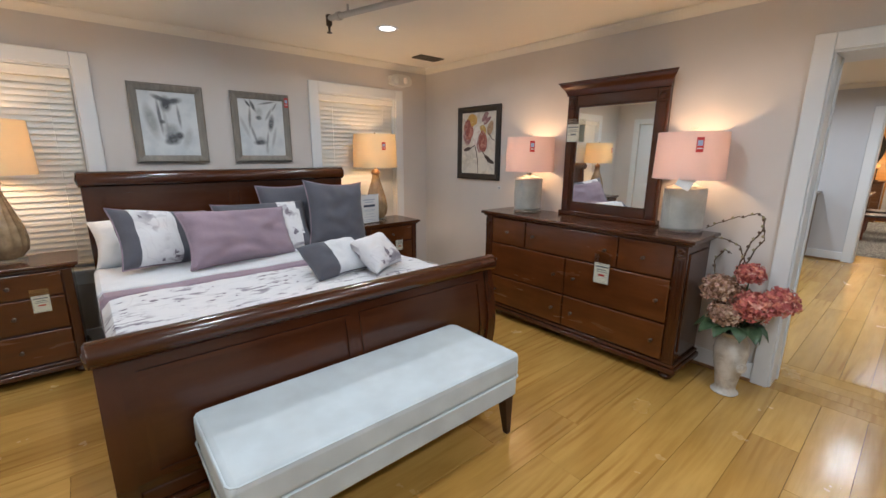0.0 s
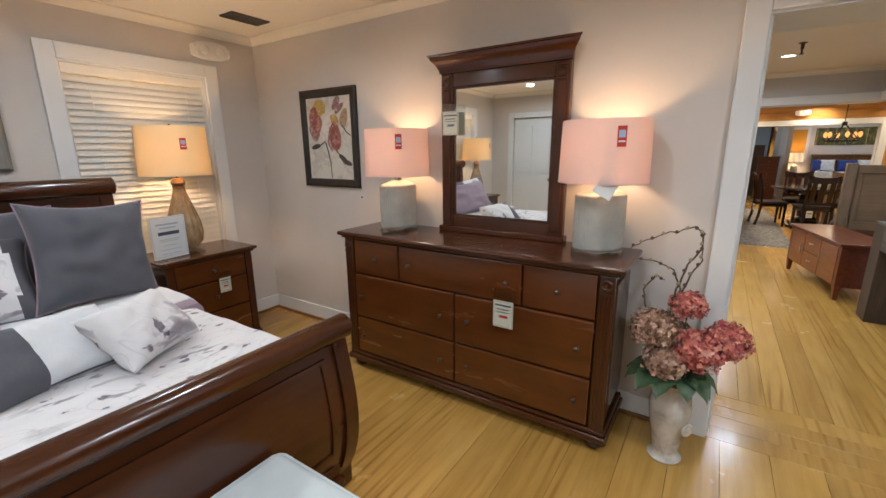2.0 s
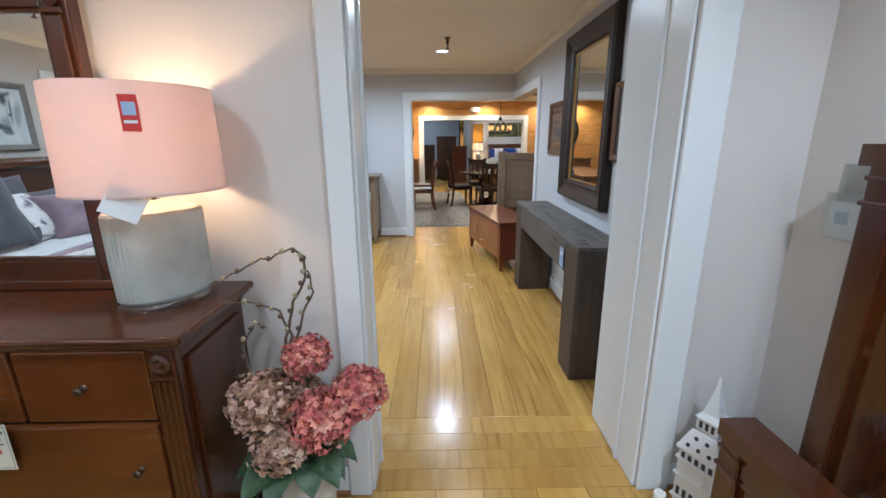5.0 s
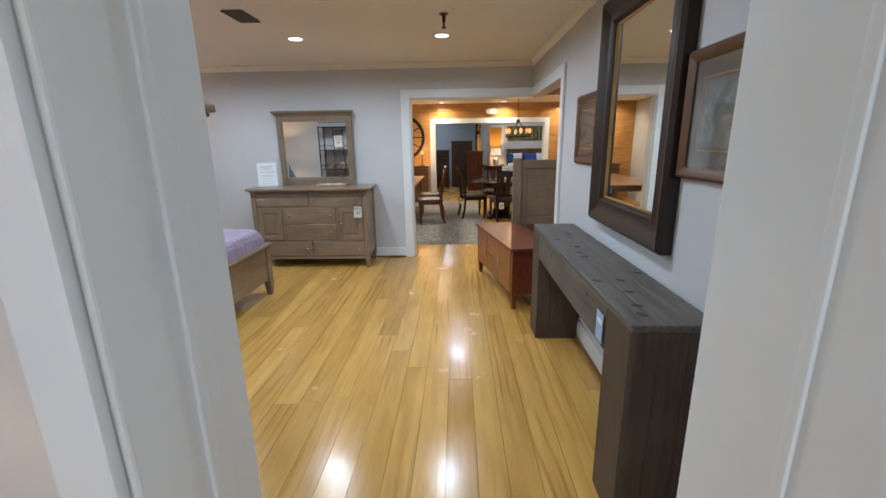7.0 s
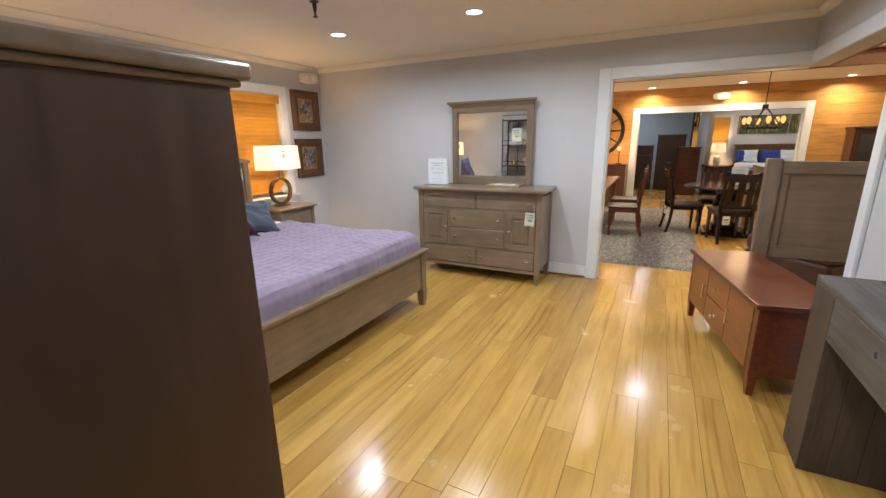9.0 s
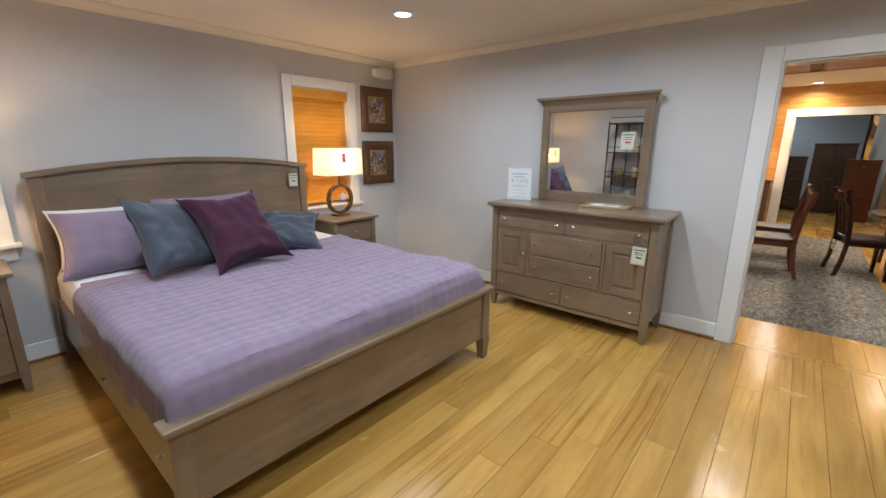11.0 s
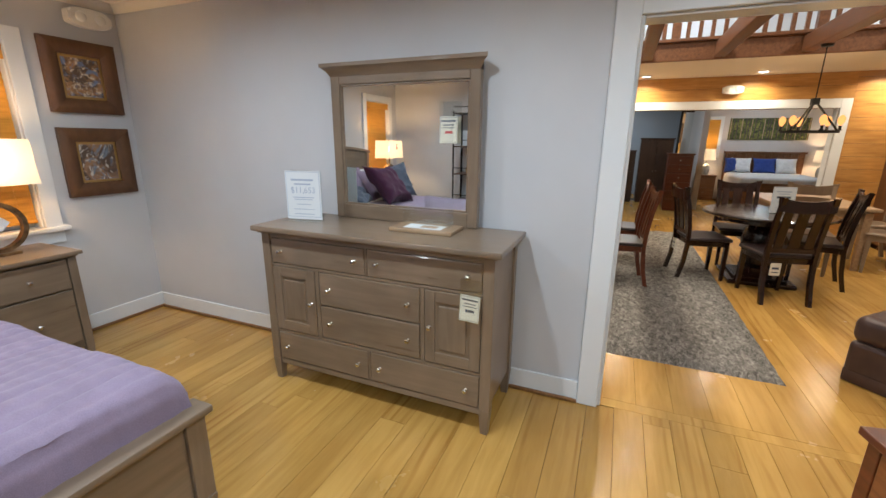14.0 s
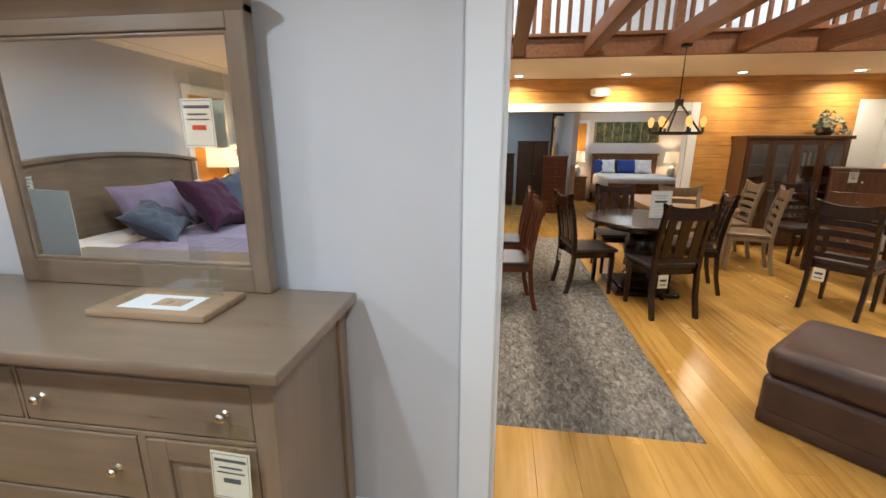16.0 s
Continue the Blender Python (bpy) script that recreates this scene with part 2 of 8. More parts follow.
def board_floor(name, dark, light, rough=0.19, jitter=True):
    """Varnished oak boards: long cathedral grain, each board a tone of its own."""
    m, n, l, p = material(name, light, rough)
    v = coords(n, l, (0.9, 10.0, 10.0), jitter=jitter)
    fibre = tex_noise(n, l, v, 1.9, 6, 0.60, 0.5)
    wv = n.new("ShaderNodeTexWave")
    wv.wave_type, wv.bands_direction = "BANDS", "Y"
    wv.inputs["Scale"].default_value = 2.0
    wv.inputs["Distortion"].default_value = 6.0
    wv.inputs["Detail"].default_value = 1.5
    wv.inputs["Detail Scale"].default_value = 0.8
    l.new(coords(n, l, (0.55, 2.6, 2.6), jitter=jitter), wv.inputs["Vector"])
    c = ramp(n, l, fibre, [(0.12, dark), (0.60, light)])
    grain = ramp(n, l, wv.outputs["Fac"], [(0.0, (0.62, 0.49, 0.33)), (0.34, (1, 1, 1))])
    flame = ramp(n, l, tex_noise(n, l, coords(n, l, (0.7, 2.0, 2.0), jitter=jitter), 1.3, 2), [(0.50, (0, 0, 0)), (0.66, (1, 1, 1))])
    c = mix_colour(n, l, c, mix_colour(n, l, (1.0, 1.0, 1.0), grain, flame), 0.65, "MULTIPLY")
    stain = ramp(n, l, tex_noise(n, l, coords(n, l, (0.8, 2.2, 2.2), jitter=jitter), 2.4, 3, 0.5), [(0.28, (0.84, 0.79, 0.70)), (0.62, (1.03, 1.02, 1.01))])
    c = mix_colour(n, l, c, stain, 0.9, "MULTIPLY")
    tone = n.new("ShaderNodeObjectInfo") if jitter else n.new("ShaderNodeNewGeometry")
    shade = ramp(n, l, tone.outputs["Random" if jitter else "Random Per Island"], [(0.0, (0.84, 0.80, 0.72)), (0.5, (0.98, 0.98, 0.96)), (1.0, (1.10, 1.10, 1.08))])
    c = mix_colour(n, l, c, shade, 1.0, "MULTIPLY")
    l.new(c, p.inputs["Base Color"])
    smear = tex_noise(n, l, coords(n, l, (1, 1, 1)), 3.5, 4, 0.6)
    l.new(ramp(n, l, smear, [(0.3, (rough * 0.75,) * 3), (0.75, (rough * 1.6,) * 3)]), p.inputs["Roughness"])
    bump(n, l, p, fibre, 0.05, 0.003)
    return m


M["oak"] = board_floor("honey_oak_boards", (0.36, 0.196, 0.044), (0.51, 0.305, 0.084))
M["oak_far"] = board_floor("honey_oak_boards_far", (0.37, 0.198, 0.044), (0.53, 0.312, 0.086), jitter=False)
M["pine"] = wood("knotty_pine", (0.42, 0.19, 0.045), (0.64, 0.345, 0.10), 0.35, (1.8, 1.8, 16), 0.2, 0.04, 0.5)
M["beam"] = wood("stained_timber", (0.10, 0.038, 0.015), (0.22, 0.095, 0.04), 0.5, (2, 20, 20))
M["seam"] = material("dark_floor_gap", (0.10, 0.052, 0.018), 0.6)[0]


# ---- mesh helpers ----
def thing(name, m, label, category, group="", kind=""):
    ob = new(name)
    ob.empty_display_size = 0.1
    ob.matrix_world = m
    return tagged(ob, label, category, group, kind)


def part(name, bm, mat, parent=None, label="", smooth=True):
    me = bpy.data.meshes.new(name)
    bmesh.ops.recalc_face_normals(bm, faces=bm.faces[:])
    if smooth:
        # round the narrow edge strips, keep the broad faces flat
        area = {f: f.calc_area() for f in bm.faces}
        for f in bm.faces:
            f.smooth = True
        for e in bm.edges:
            if len(e.link_faces) == 2:
                a, b = (area[f] for f in e.link_faces)
                bend = e.calc_face_angle(0.0)
                e.smooth = not (bend > radians(38) or (bend > radians(6) and max(a, b) > 5 * min(a, b)))
    bm.to_mesh(me)
    bm.free()
    me.materials.append(mat)
    ob = new(name, me)
    if parent is not None:
        ob.parent = parent
    return tagged(ob, label)


def box(*specs, r=0.004, seg=2):
    """One bmesh of boxes (x0, x1, y0, y1, z0, z1), with rounded edges."""
    bm = bmesh.new()
    for x0, x1, y0, y1, z0, z1 in specs:
        made = bmesh.ops.create_cube(bm, size=1.0, matrix=Matrix.Translation(((x0 + x1) / 2, (y0 + y1) / 2, (z0 + z1) / 2)) @ Matrix.Diagonal((abs(x1 - x0), abs(y1 - y0), abs(z1 - z0), 1)))
        if r:
            edges = list({e for vv in made["verts"] for e in vv.link_edges})
            bmesh.ops.bevel(bm, geom=edges, offset=min(r, 0.45 * min(abs(x1 - x0), abs(y1 - y0), abs(z1 - z0))), segments=seg, affect="EDGES", profile=0.5)
    return bm


def lathe(profile, seg=32, cx=0.0, cy=0.0, bm=None, sx=1.0, sy=1.0):
    bm = bm or bmesh.new()
    rings = []
    for rr, z in profile:
        if rr < 1e-5:
            rings.append([bm.verts.new((cx, cy, z))])
        else:
            rings.append([bm.verts.new((cx + sx * rr * math.cos(2 * math.pi * i / seg), cy + sy * rr * math.sin(2 * math.pi * i / seg), z)) for i in range(seg)])
    for a, b in zip(rings, rings[1:]):
        for i in range(seg):
            j = (i + 1) % seg
            if len(a) == 1 and len(b) == 1:
                continue
            if len(a) == 1:
                bm.faces.new((a[0], b[i], b[j]))
            elif len(b) == 1:
                bm.faces.new((a[i], a[j], b[0]))
            else:
                bm.faces.new((a[i], a[j], b[j], b[i]))
    return bm


def prism(pts, axis, a, b, bm=None):
    """A polygon in the plane across an axis, drawn out from a to b. pts are the other two coordinates, in xyz order."""
    bm = bm or bmesh.new()

    def at(u, w, s):
        return {"x": (s, u, w), "y": (u, s, w), "z": (u, w, s)}[axis]
    lo = [bm.verts.new(at(u, w, a)) for u, w in pts]
    hi = [bm.verts.new(at(u, w, b)) for u, w in pts]
    k = len(pts)
    bm.faces.new(lo)
    bm.faces.new(hi[::-1])
    for i in range(k):
        bm.faces.new((lo[i], lo[(i + 1) % k], hi[(i + 1) % k], hi[i]))
    return bm


def tube(points, radius, seg=8, bm=None, taper=1.0):
    bm = bm or bmesh.new()
    pts = [Vector(p) for p in points]
    rings = []
    for i, p in enumerate(pts):
        d = (pts[min(i + 1, len(pts) - 1)] - pts[max(i - 1, 0)]).normalized()
        u = d.orthogonal().normalized() if not rings else (last_u - d * last_u.dot(d)).normalized()
        last_u = u
        w = d.cross(u)
        rr = radius * (1 + (taper - 1) * i / max(1, len(pts) - 1))
        rings.append([bm.verts.new(p + rr * (u * math.cos(2 * math.pi * k / seg) + w * math.sin(2 * math.pi * k / seg))) for k in range(seg)])
    for a, b in zip(rings, rings[1:]):
        for i in range(seg):
            bm.faces.new((a[i], a[(i + 1) % seg], b[(i + 1) % seg], b[i]))
    bm.faces.new(rings[0][::-1])
    bm.faces.new(rings[-1])
    return bm


def cushion(w, h, d, n=28, pinch=0.10, wrinkle=0.012, seed=0.0):
    """A stuffed cushion, w wide and h high, lying in x and z with its thickness d in y, drawn in at the sides."""
    bm = bmesh.new()
    grid = {}
    for side in (1, -1):
        for i in range(n + 1):
            for j in range(n + 1):
                u, v = 2 * i / n - 1, 2 * j / n - 1
                rim = i in (0, n) or j in (0, n)
                if rim and side == -1:
                    grid[side, i, j] = grid[1, i, j]
                    continue
                x = u * w / 2 * (1 - pinch * (1 - v * v) * abs(u) ** 3)
                z = v * h / 2 * (1 - pinch * (1 - u * u) * abs(v) ** 3)
                t = ((1 - u ** 4) * (1 - v ** 4)) ** 0.55
                y = side * d / 2 * t
                y += wrinkle * t * noise.noise(Vector((u * 3 + seed, v * 3, side + seed)))
                a, far = math.atan2(v, u), math.hypot(u, v)
                y += side * wrinkle * 0.8 * far * far * t ** 0.5 * 0.7 * noise.noise(Vector((math.cos(a) * 4.5 + seed, math.sin(a) * 4.5, far * 0.8 + side)))
                grid[side, i, j] = bm.verts.new((x, y, z + h / 2))
    for side in (1, -1):
        for i in range(n):
            for j in range(n):
                q = (grid[side, i, j], grid[side, i + 1, j], grid[side, i + 1, j + 1], grid[side, i, j + 1])
                bm.faces.new(q if side == -1 else q[::-1])
    return bm


def rim_tube(w, h, pinch=0.10, radius=0.006, steps=14):
    pts = []
    for k in range(4 * steps + 1):
        s, f = divmod(k % (4 * steps), steps)
        a = 2 * f / steps - 1
        u, v = [(a, -1), (1, a), (-a, 1), (-1, -a)][s]
        pts.append((u * w / 2 * (1 - pinch * (1 - v * v) * abs(u) ** 3), 0, v * h / 2 * (1 - pinch * (1 - u * u) * abs(v) ** 3) + h / 2))
    return tube(pts, radius, 6)


def words(text, size, mat, m, parent, label=""):
    cu = bpy.data.curves.new("writing", "FONT")
    cu.body, cu.size, cu.align_x, cu.align_y = text, size, "CENTER", "CENTER"
    cu.extrude = 0.0004
    tmp = new("writing", cu)
    me = bpy.data.meshes.new_from_object(tmp.evaluated_get(bpy.context.evaluated_depsgraph_get()))
    bpy.data.objects.remove(tmp)
    me.materials.append(mat)
    ob = new("writing", me)
    ob.parent = parent
    ob.matrix_local = m
    return tagged(ob, label)


def spot_lamp(x, y, z, watts, size=125, colour=SPOT_COLOUR):
    li = bpy.data.lights.new("downlight_beam", "AREA")
    li.shape, li.size, li.energy, li.spread, li.color = "DISK", 0.11, watts, radians(size), colour
    ob = new("downlight_beam", li)
    ob.location = (x, y, z)
    return ob


def point_lamp(x, y, z, watts, colour=LAMP_COLOUR, size=0.045):
    li = bpy.data.lights.new("bulb_light", "POINT")
    li.energy, li.shadow_soft_size, li.color = watts, size, colour
    ob = new("bulb_light", li)
    ob.location = (x, y, z)
    return ob


# ---- structure ----
def slab(name, specs, mat, label, r=0.0):
    ob = part(name, box(*specs, r=r), mat, None, label, smooth=False)
    return tagged(ob, label, name.split("_")[0], kind="structure")


WN1, WN2, WS1, WS2 = 4.12, 4.30, -1.14, -0.98
XW, XA, XB, XC, XD, XF = -1.56, 3.26, 3.75, 8.22, 8.36, 14.15
T = 0.16
XL = 3.65

# openings in the north walls: x0, x1, z0, z1
WIN1 = [(-0.84, 0.05, 0.62, 2.08), (1.89, 2.805, 0.62, 2.085)]
WIN2 = [(3.92, 4.60, 0.86, 2.07), (6.82, 7.50, 0.86, 2.07)]


def wall_with_windows(name, x0, x1, y0, y1, wins, mat, label, top=CEIL + 0.2):
    specs, x = [], x0
    for a, b, z0, z1 in wins:
        specs += [(x, a, y0, y1, 0, top), (a, b, y0, y1, 0, z0), (a, b, y0, y1, z1, top)]
        x = b
    specs.append((x, x1, y0, y1, 0, top))
    return slab(name, specs, mat, label)


wall_with_windows("wall_north_1", XW - T, XA, WN1, WN1 + T, WIN1, M["wall_warm"], "warm greige painted wall with two windows")
wall_with_windows("wall_north_2", XL, XC, WN2, WN2 + T, WIN2, M["wall_cool"], "cool grey painted wall with two windows")
slab("wall_west_1", [(XW - T, XW, WS1 - T, 2.95, 0, CEIL + 0.2), (XW - T, XW, 3.70, WN1, 0, CEIL + 0.2), (XW - T, XW, 2.95, 3.70, 2.04, CEIL + 0.2)], M["wall_warm"], "warm greige painted wall with a door")
slab("wall_south_1", [(XW, XA, WS1 - T, WS1, 0, CEIL + 0.2)], M["wall_warm"], "warm greige painted wall behind the cherry bed")
OPL, OPR, OPT, OPW = 0.48, -0.68, 2.07, 0.51
slab("wall_east_1", [(XA, XA + 0.24, OPL, WN1 + T, 0, CEIL + 0.2), (XA, XA + 0.24, WS1 - T, OPR, 0, CEIL + 0.2), (XA, XA + 0.24, OPR, OPL, OPT, CEIL + 0.2)], M["wall_warm"], "pale greige wall with a cased opening")
slab("wall_west_2", [(XA + 0.24, XL, OPW, WN2 + T, 0, CEIL + 0.2), (XA + 0.24, XB, WS1 - T, OPR, 0, CEIL + 0.2), (XA + 0.24, XL, OPR, OPW, OPT, CEIL + 0.2)], M["wall_cool"], "cool grey wall with a cased opening")
SOX = 6.70
slab("wall_south_2", [(XB, SOX, WS2 - 0.14, WS2, 0, CEIL + 0.2), (SOX, XD, WS2 - 0.14, WS2, 2.05, CEIL + 0.2)], M["wall_cool"], "cool grey wall ending at a wide cased opening")
slab("wall_east_2", [(XC, XD, 0.56, WN2 + T, 0, CEIL + 0.2), (XC, XD, WS2, 0.56, 2.05, CEIL + 0.2)], M["wall_cool"], "cool grey wall beside a wide cased opening")
slab("ceiling_1", [(XW, XA, WS1, WN1, CEIL, CEIL + 0.12)], M["ceiling"], "cream painted plaster ceiling")
slab("ceiling_2", [(XL, XC, WS2, WN2, CEIL, CEIL + 0.12)], M["ceiling"], "cream painted plaster ceiling")
slab("ceiling_passage", [(XA, XA + 0.24, OPR, OPL, OPT - 0.014, OPT - 0.002), (XA + 0.24, XL, OPR, OPW, OPT - 0.014, OPT - 0.002)], M["trim"], "white painted head of the passage")

# dining hall and the rooms beyond it
HN, HS, HTOP = 2.70, -5.0, 4.3
O3L, O3R, O3T = 0.55, -2.32, 2.0
far_wall = slab("wall_far", [(XF, XF + T, O3L, HN, 0, 2.5), (XF, XF + T, HS, O3R, 0, 2.5), (XF, XF + T, O3R, O3L, O3T, 2.5)], M["seam"], "knotty pine boarded wall with a wide cased opening")
slab("wall_loft", [(XF, XF + T, HS, HN, 2.5, HTOP)], M["wall_cool"], "pale wall behind the loft railing")
slab("wall_hall_north", [(XD, XF, HN, HN + T, 0, HTOP)], M["wall_cool"], "grey wall of the dining hall")
slab("wall_hall_south", [(SOX - 0.1, XF, HS - T, HS, 0, HTOP)], M["wall_cool"], "grey wall of the dining hall")
slab("wall_hall_west", [(SOX - 0.1 - T, SOX - 0.1, HS, WS2 - 0.14, 0, HTOP), (XC, XD, WS2, HN, CEIL + 0.2, HTOP), (SOX - 0.1, XC, WS2 - 0.14, WS2, CEIL + 0.2, HTOP)], M["wall_cool"], "grey upper wall of the dining hall")
slab("ceiling_hall", [(SOX - 0.26, XF, HS, HN, HTOP, HTOP + 0.1)], M["ceiling"], "cream ceiling of the tall dining hall")
slab("loft_floor", [(12.5, XF, HS, HN, 2.5, 2.62)], M["ceiling"], "white soffit under the loft")
slab("wall_far_room", [(19.4, 19.5, -4.4, 2.7, 0, 2.7), (XF + T, 19.4, 2.6, 2.7, 0, 2.7), (XF + T, 19.4, -4.5, -4.4, 0, 2.7)], M["wall_far"], "blue-grey painted wall of the far showroom")
slab("ceiling_far", [(XF + T, 19.5, -4.5, 2.7, 2.6, 2.7)], M["ceiling"], "cream ceiling of the far showroom")
slab("wall_partition", [(16.9, 19.4, -1.12, -1.0, 0, 2.6)], M["wall_warm"], "cream partition wall beside the far bed")
slab("wall_niche", [(19.3, 19.4, -4.4, -1.12, 0, 2.6)], M["wall_warm"], "cream wall behind the far bed")


# floor: one sheet under boards
slab("floor_base", [(XW, 19.5, -5.0, 4.5, -0.08, -0.012)], M["seam"], "dark sub-floor in the gaps between boards")
floor = thing("floor", pose(0, 0, 0), "varnished honey oak board floor with visible seams", "floor", kind="structure")


# ---- trim ----
def casing(name, specs, label, parent=None, mat=None):
    ob = part(name, box(*specs, r=0.006), mat or M["trim"], parent, label)
    if parent is None:
        tagged(ob, label, "trim", kind="structure")
    return ob


def window(name, x0, x1, z0, z1, y, slats, label, slat_mat, slant=66, valance=False):
    """A cased window in a north wall with a lowered blind. y: the wall's room face."""
    w = thing(name, pose((x0 + x1) / 2, y, z0), label, "window", kind="structure")
    hw, h = (x1 - x0) / 2, z1 - z0
    c = 0.10
    part("window_frame", box((-hw - c, -hw, -0.022, 0.0, -0.02, h + c), (hw, hw + c, -0.022, 0.0, -0.02, h + c), (-hw, hw, -0.022, 0.0, h, h + c),
                             (-hw - 0.002, -hw + 0.012, 0.001, 0.12, 0, h), (hw - 0.012, hw + 0.002, 0.001, 0.12, 0, h), (-hw, hw, 0.001, 0.12, h - 0.012, h + 0.002), r=0.005), M["trim"], w)
    part("window_sill", box((-hw - c - 0.03, hw + c + 0.03, -0.06, 0.10, -0.03, -0.001), (-hw - c, hw + c, -0.02, 0.0, -0.12, -0.03), r=0.006), M["trim"], w)
    part("sash", box((-hw, hw, 0.10, 0.13, 0.0, 0.05), (-hw, hw, 0.10, 0.13, h - 0.05, h), (-hw, hw, 0.10, 0.13, h / 2 - 0.02, h / 2 + 0.02), (-hw, -hw + 0.04, 0.10, 0.13, 0.05, h - 0.05), (hw - 0.04, hw, 0.10, 0.13, 0.05, h - 0.05), r=0.004), M["trim"], w)
    pane = part("pane", box((-hw + 0.04, hw - 0.04, 0.113, 0.117, 0.05, h - 0.05), r=0), M["glass"], w)
    pane.visible_shadow = False
    blind = part("blind", box((-hw + 0.015, hw - 0.015, 0.012, 0.075, h - 0.075, h - 0.014), r=0.006), slat_mat, w, slats)
    if valance:
        part("valance", box((-hw + 0.006, hw - 0.006, -0.004, 0.010, h - 0.105, h - 0.013), (-hw + 0.006, hw - 0.006, -0.010, -0.004, h - 0.030, h - 0.013), r=0.004), slat_mat, blind)
    pitch = 0.043
    count = int((h - 0.10) / pitch)
    for k in range(count):
        z = h - 0.10 - k * pitch
        bm = bmesh.new()
        tilt = radians(slant + 3 * noise.noise(Vector((k * 1.7, x0, 0))))
        mid = 0.045
        pts = []
        for s in (-1, -0.3, 0.3, 1):
            bow = 0.003 * (1 - s * s)
            pts.append((mid + 0.025 * s * math.cos(tilt) - bow, z + 0.025 * s * math.sin(tilt)))
        ring = pts + [(yy + 0.003, zz + 0.0005) for yy, zz in pts[::-1]]
        prism(ring, "x", -hw + 0.018, hw - 0.018, bm)
        part("slat", bm, slat_mat, blind)
    part("bottom_rail", box((-hw + 0.018, hw - 0.018, 0.025, 0.065, max(0.01, h - 0.10 - count * pitch), h - 0.10 - count * pitch + 0.02), r=0.004), slat_mat, blind)
    for u in (-hw * 0.66, hw * 0.66):
        part("cord", tube([(u, 0.012, h - 0.08), (u, 0.010, 0.03)], 0.0016, 5), slat_mat, blind)
    return w


M["slat_white"] = paint("white_blind_slats", (0.76, 0.74, 0.69), 0.45, 0.03, 0.0)
M["slat_wood"] = wood("honey_wood_slats", (0.54, 0.245, 0.024), (0.72, 0.36, 0.048), 0.4, (2, 30, 30))
window("window_1", *WIN1[0], WN1, "white wooden blind, lowered", "white cased window with a lowered white blind", M["slat_white"])
window("window_2", *WIN1[1], WN1, "white wooden blind, lowered", "white cased window with a lowered white blind", M["slat_white"])
for i, wdw in enumerate(WIN2):
    window("window_%d" % (3 + i), *wdw, WN2, "honey wood blind, lowered", "white cased window with a lowered wooden blind", M["slat_wood"], 79, True)

# passage lining and casings
casing("trim_passage", [(XA - 0.024, XA, OPL - 0.004, OPL + 0.09, 0, OPT + 0.09), (XA - 0.024, XA, OPR - 0.13, OPR + 0.004, 0, OPT + 0.09), (XA - 0.024, XA, OPR + 0.004, OPL - 0.004, OPT - 0.004, OPT + 0.09),
                        (XL, XL + 0.020, OPW - 0.004, OPW + 0.10, 0, OPT + 0.09), (XB, XB + 0.024, OPR - 0.10, OPR + 0.004, 0, OPT + 0.09), (XL, XL + 0.020, OPR + 0.004, OPW - 0.004, OPT - 0.004, OPT + 0.09)], "white painted casing round the passage")
casing("trim_jamb", [(XA, XA + 0.24, OPL - 0.016, OPL - 0.001, 0, OPT - 0.016), (XA + 0.24, XL, OPW - 0.016, OPW - 0.001, 0, OPT - 0.016), (XA, XB, OPR + 0.001, OPR + 0.016, 0, OPT - 0.016),
                     (XA + 0.16, XA + 0.19, OPL - 0.026, OPL - 0.014, 0, OPT - 0.02), (XA + 0.16, XA + 0.19, OPR + 0.014, OPR + 0.026, 0, OPT - 0.02)], "white painted jamb lining of the passage")
casing("trim_opening", [(XC - 0.024, XC, 0.556, 0.67, 0, 2.15), (XC - 0.024, XC, WS2, 0.556, 2.046, 2.15), (SOX - 0.10, SOX, WS2, WS2 + 0.024, 0, 2.15), (SOX, XC - 0.024, WS2, WS2 + 0.024, 2.046, 2.15),
                        (XC, XD, 0.540, 0.559, 0, 2.049), (XC, XD, WS2, 0.54, 2.034, 2.049), (SOX, SOX + 0.018, WS2 - 0.14, WS2, 0, 2.049), (XD, XD + 0.024, 0.556, 0.66, 0, 2.15), (XD, XD + 0.024, WS2 - 0.14, 0.556, 2.046, 2.15)], "white painted casing round the wide corner opening")
casing("trim_far_opening", [(XF - 0.026, XF, O3L, O3L + 0.13, 0, O3T + 0.13), (XF - 0.026, XF, O3R - 0.13, O3R, 0, O3T + 0.13), (XF - 0.026, XF, O3R, O3L, O3T, O3T + 0.13),
                            (XF, XF + T, O3L - 0.015, O3L, 0, O3T), (XF, XF + T, O3R, O3R + 0.015, 0, O3T)], "white painted casing in the pine wall")
door = thing("door_1", pose(XW, 3.325, 0), "white panelled door, closed", "door", kind="structure")
part("door_leaf", box((-0.06, -0.03, -0.37, 0.37, 0.01, 2.03), r=0.003), M["trim"], door)
for z0, z1 in ((0.2, 0.95), (1.1, 1.9)):
    for y0, y1 in ((-0.28, -0.04), (0.04, 0.28)):
        part("panel", box((-0.032, -0.020, y0, y1, z0, z1), r=0.008), M["trim"], door)
part("door_frame", box((-0.002, 0.022, -0.47, -0.375, 0, 2.13), (-0.002, 0.022, 0.375, 0.47, 0, 2.13), (-0.002, 0.022, -0.375, 0.375, 2.04, 2.13), r=0.005), M["trim"], door)
part("door_handle", lathe([(0, -0.03), (0.012, -0.03), (0.012, 0.0), (0.026, 0.012), (0.026, 0.03), (0, 0.036)], 14), M["steel"], door).matrix_local = pose(0.0, -0.31, 1.0, 0, 90, 0)


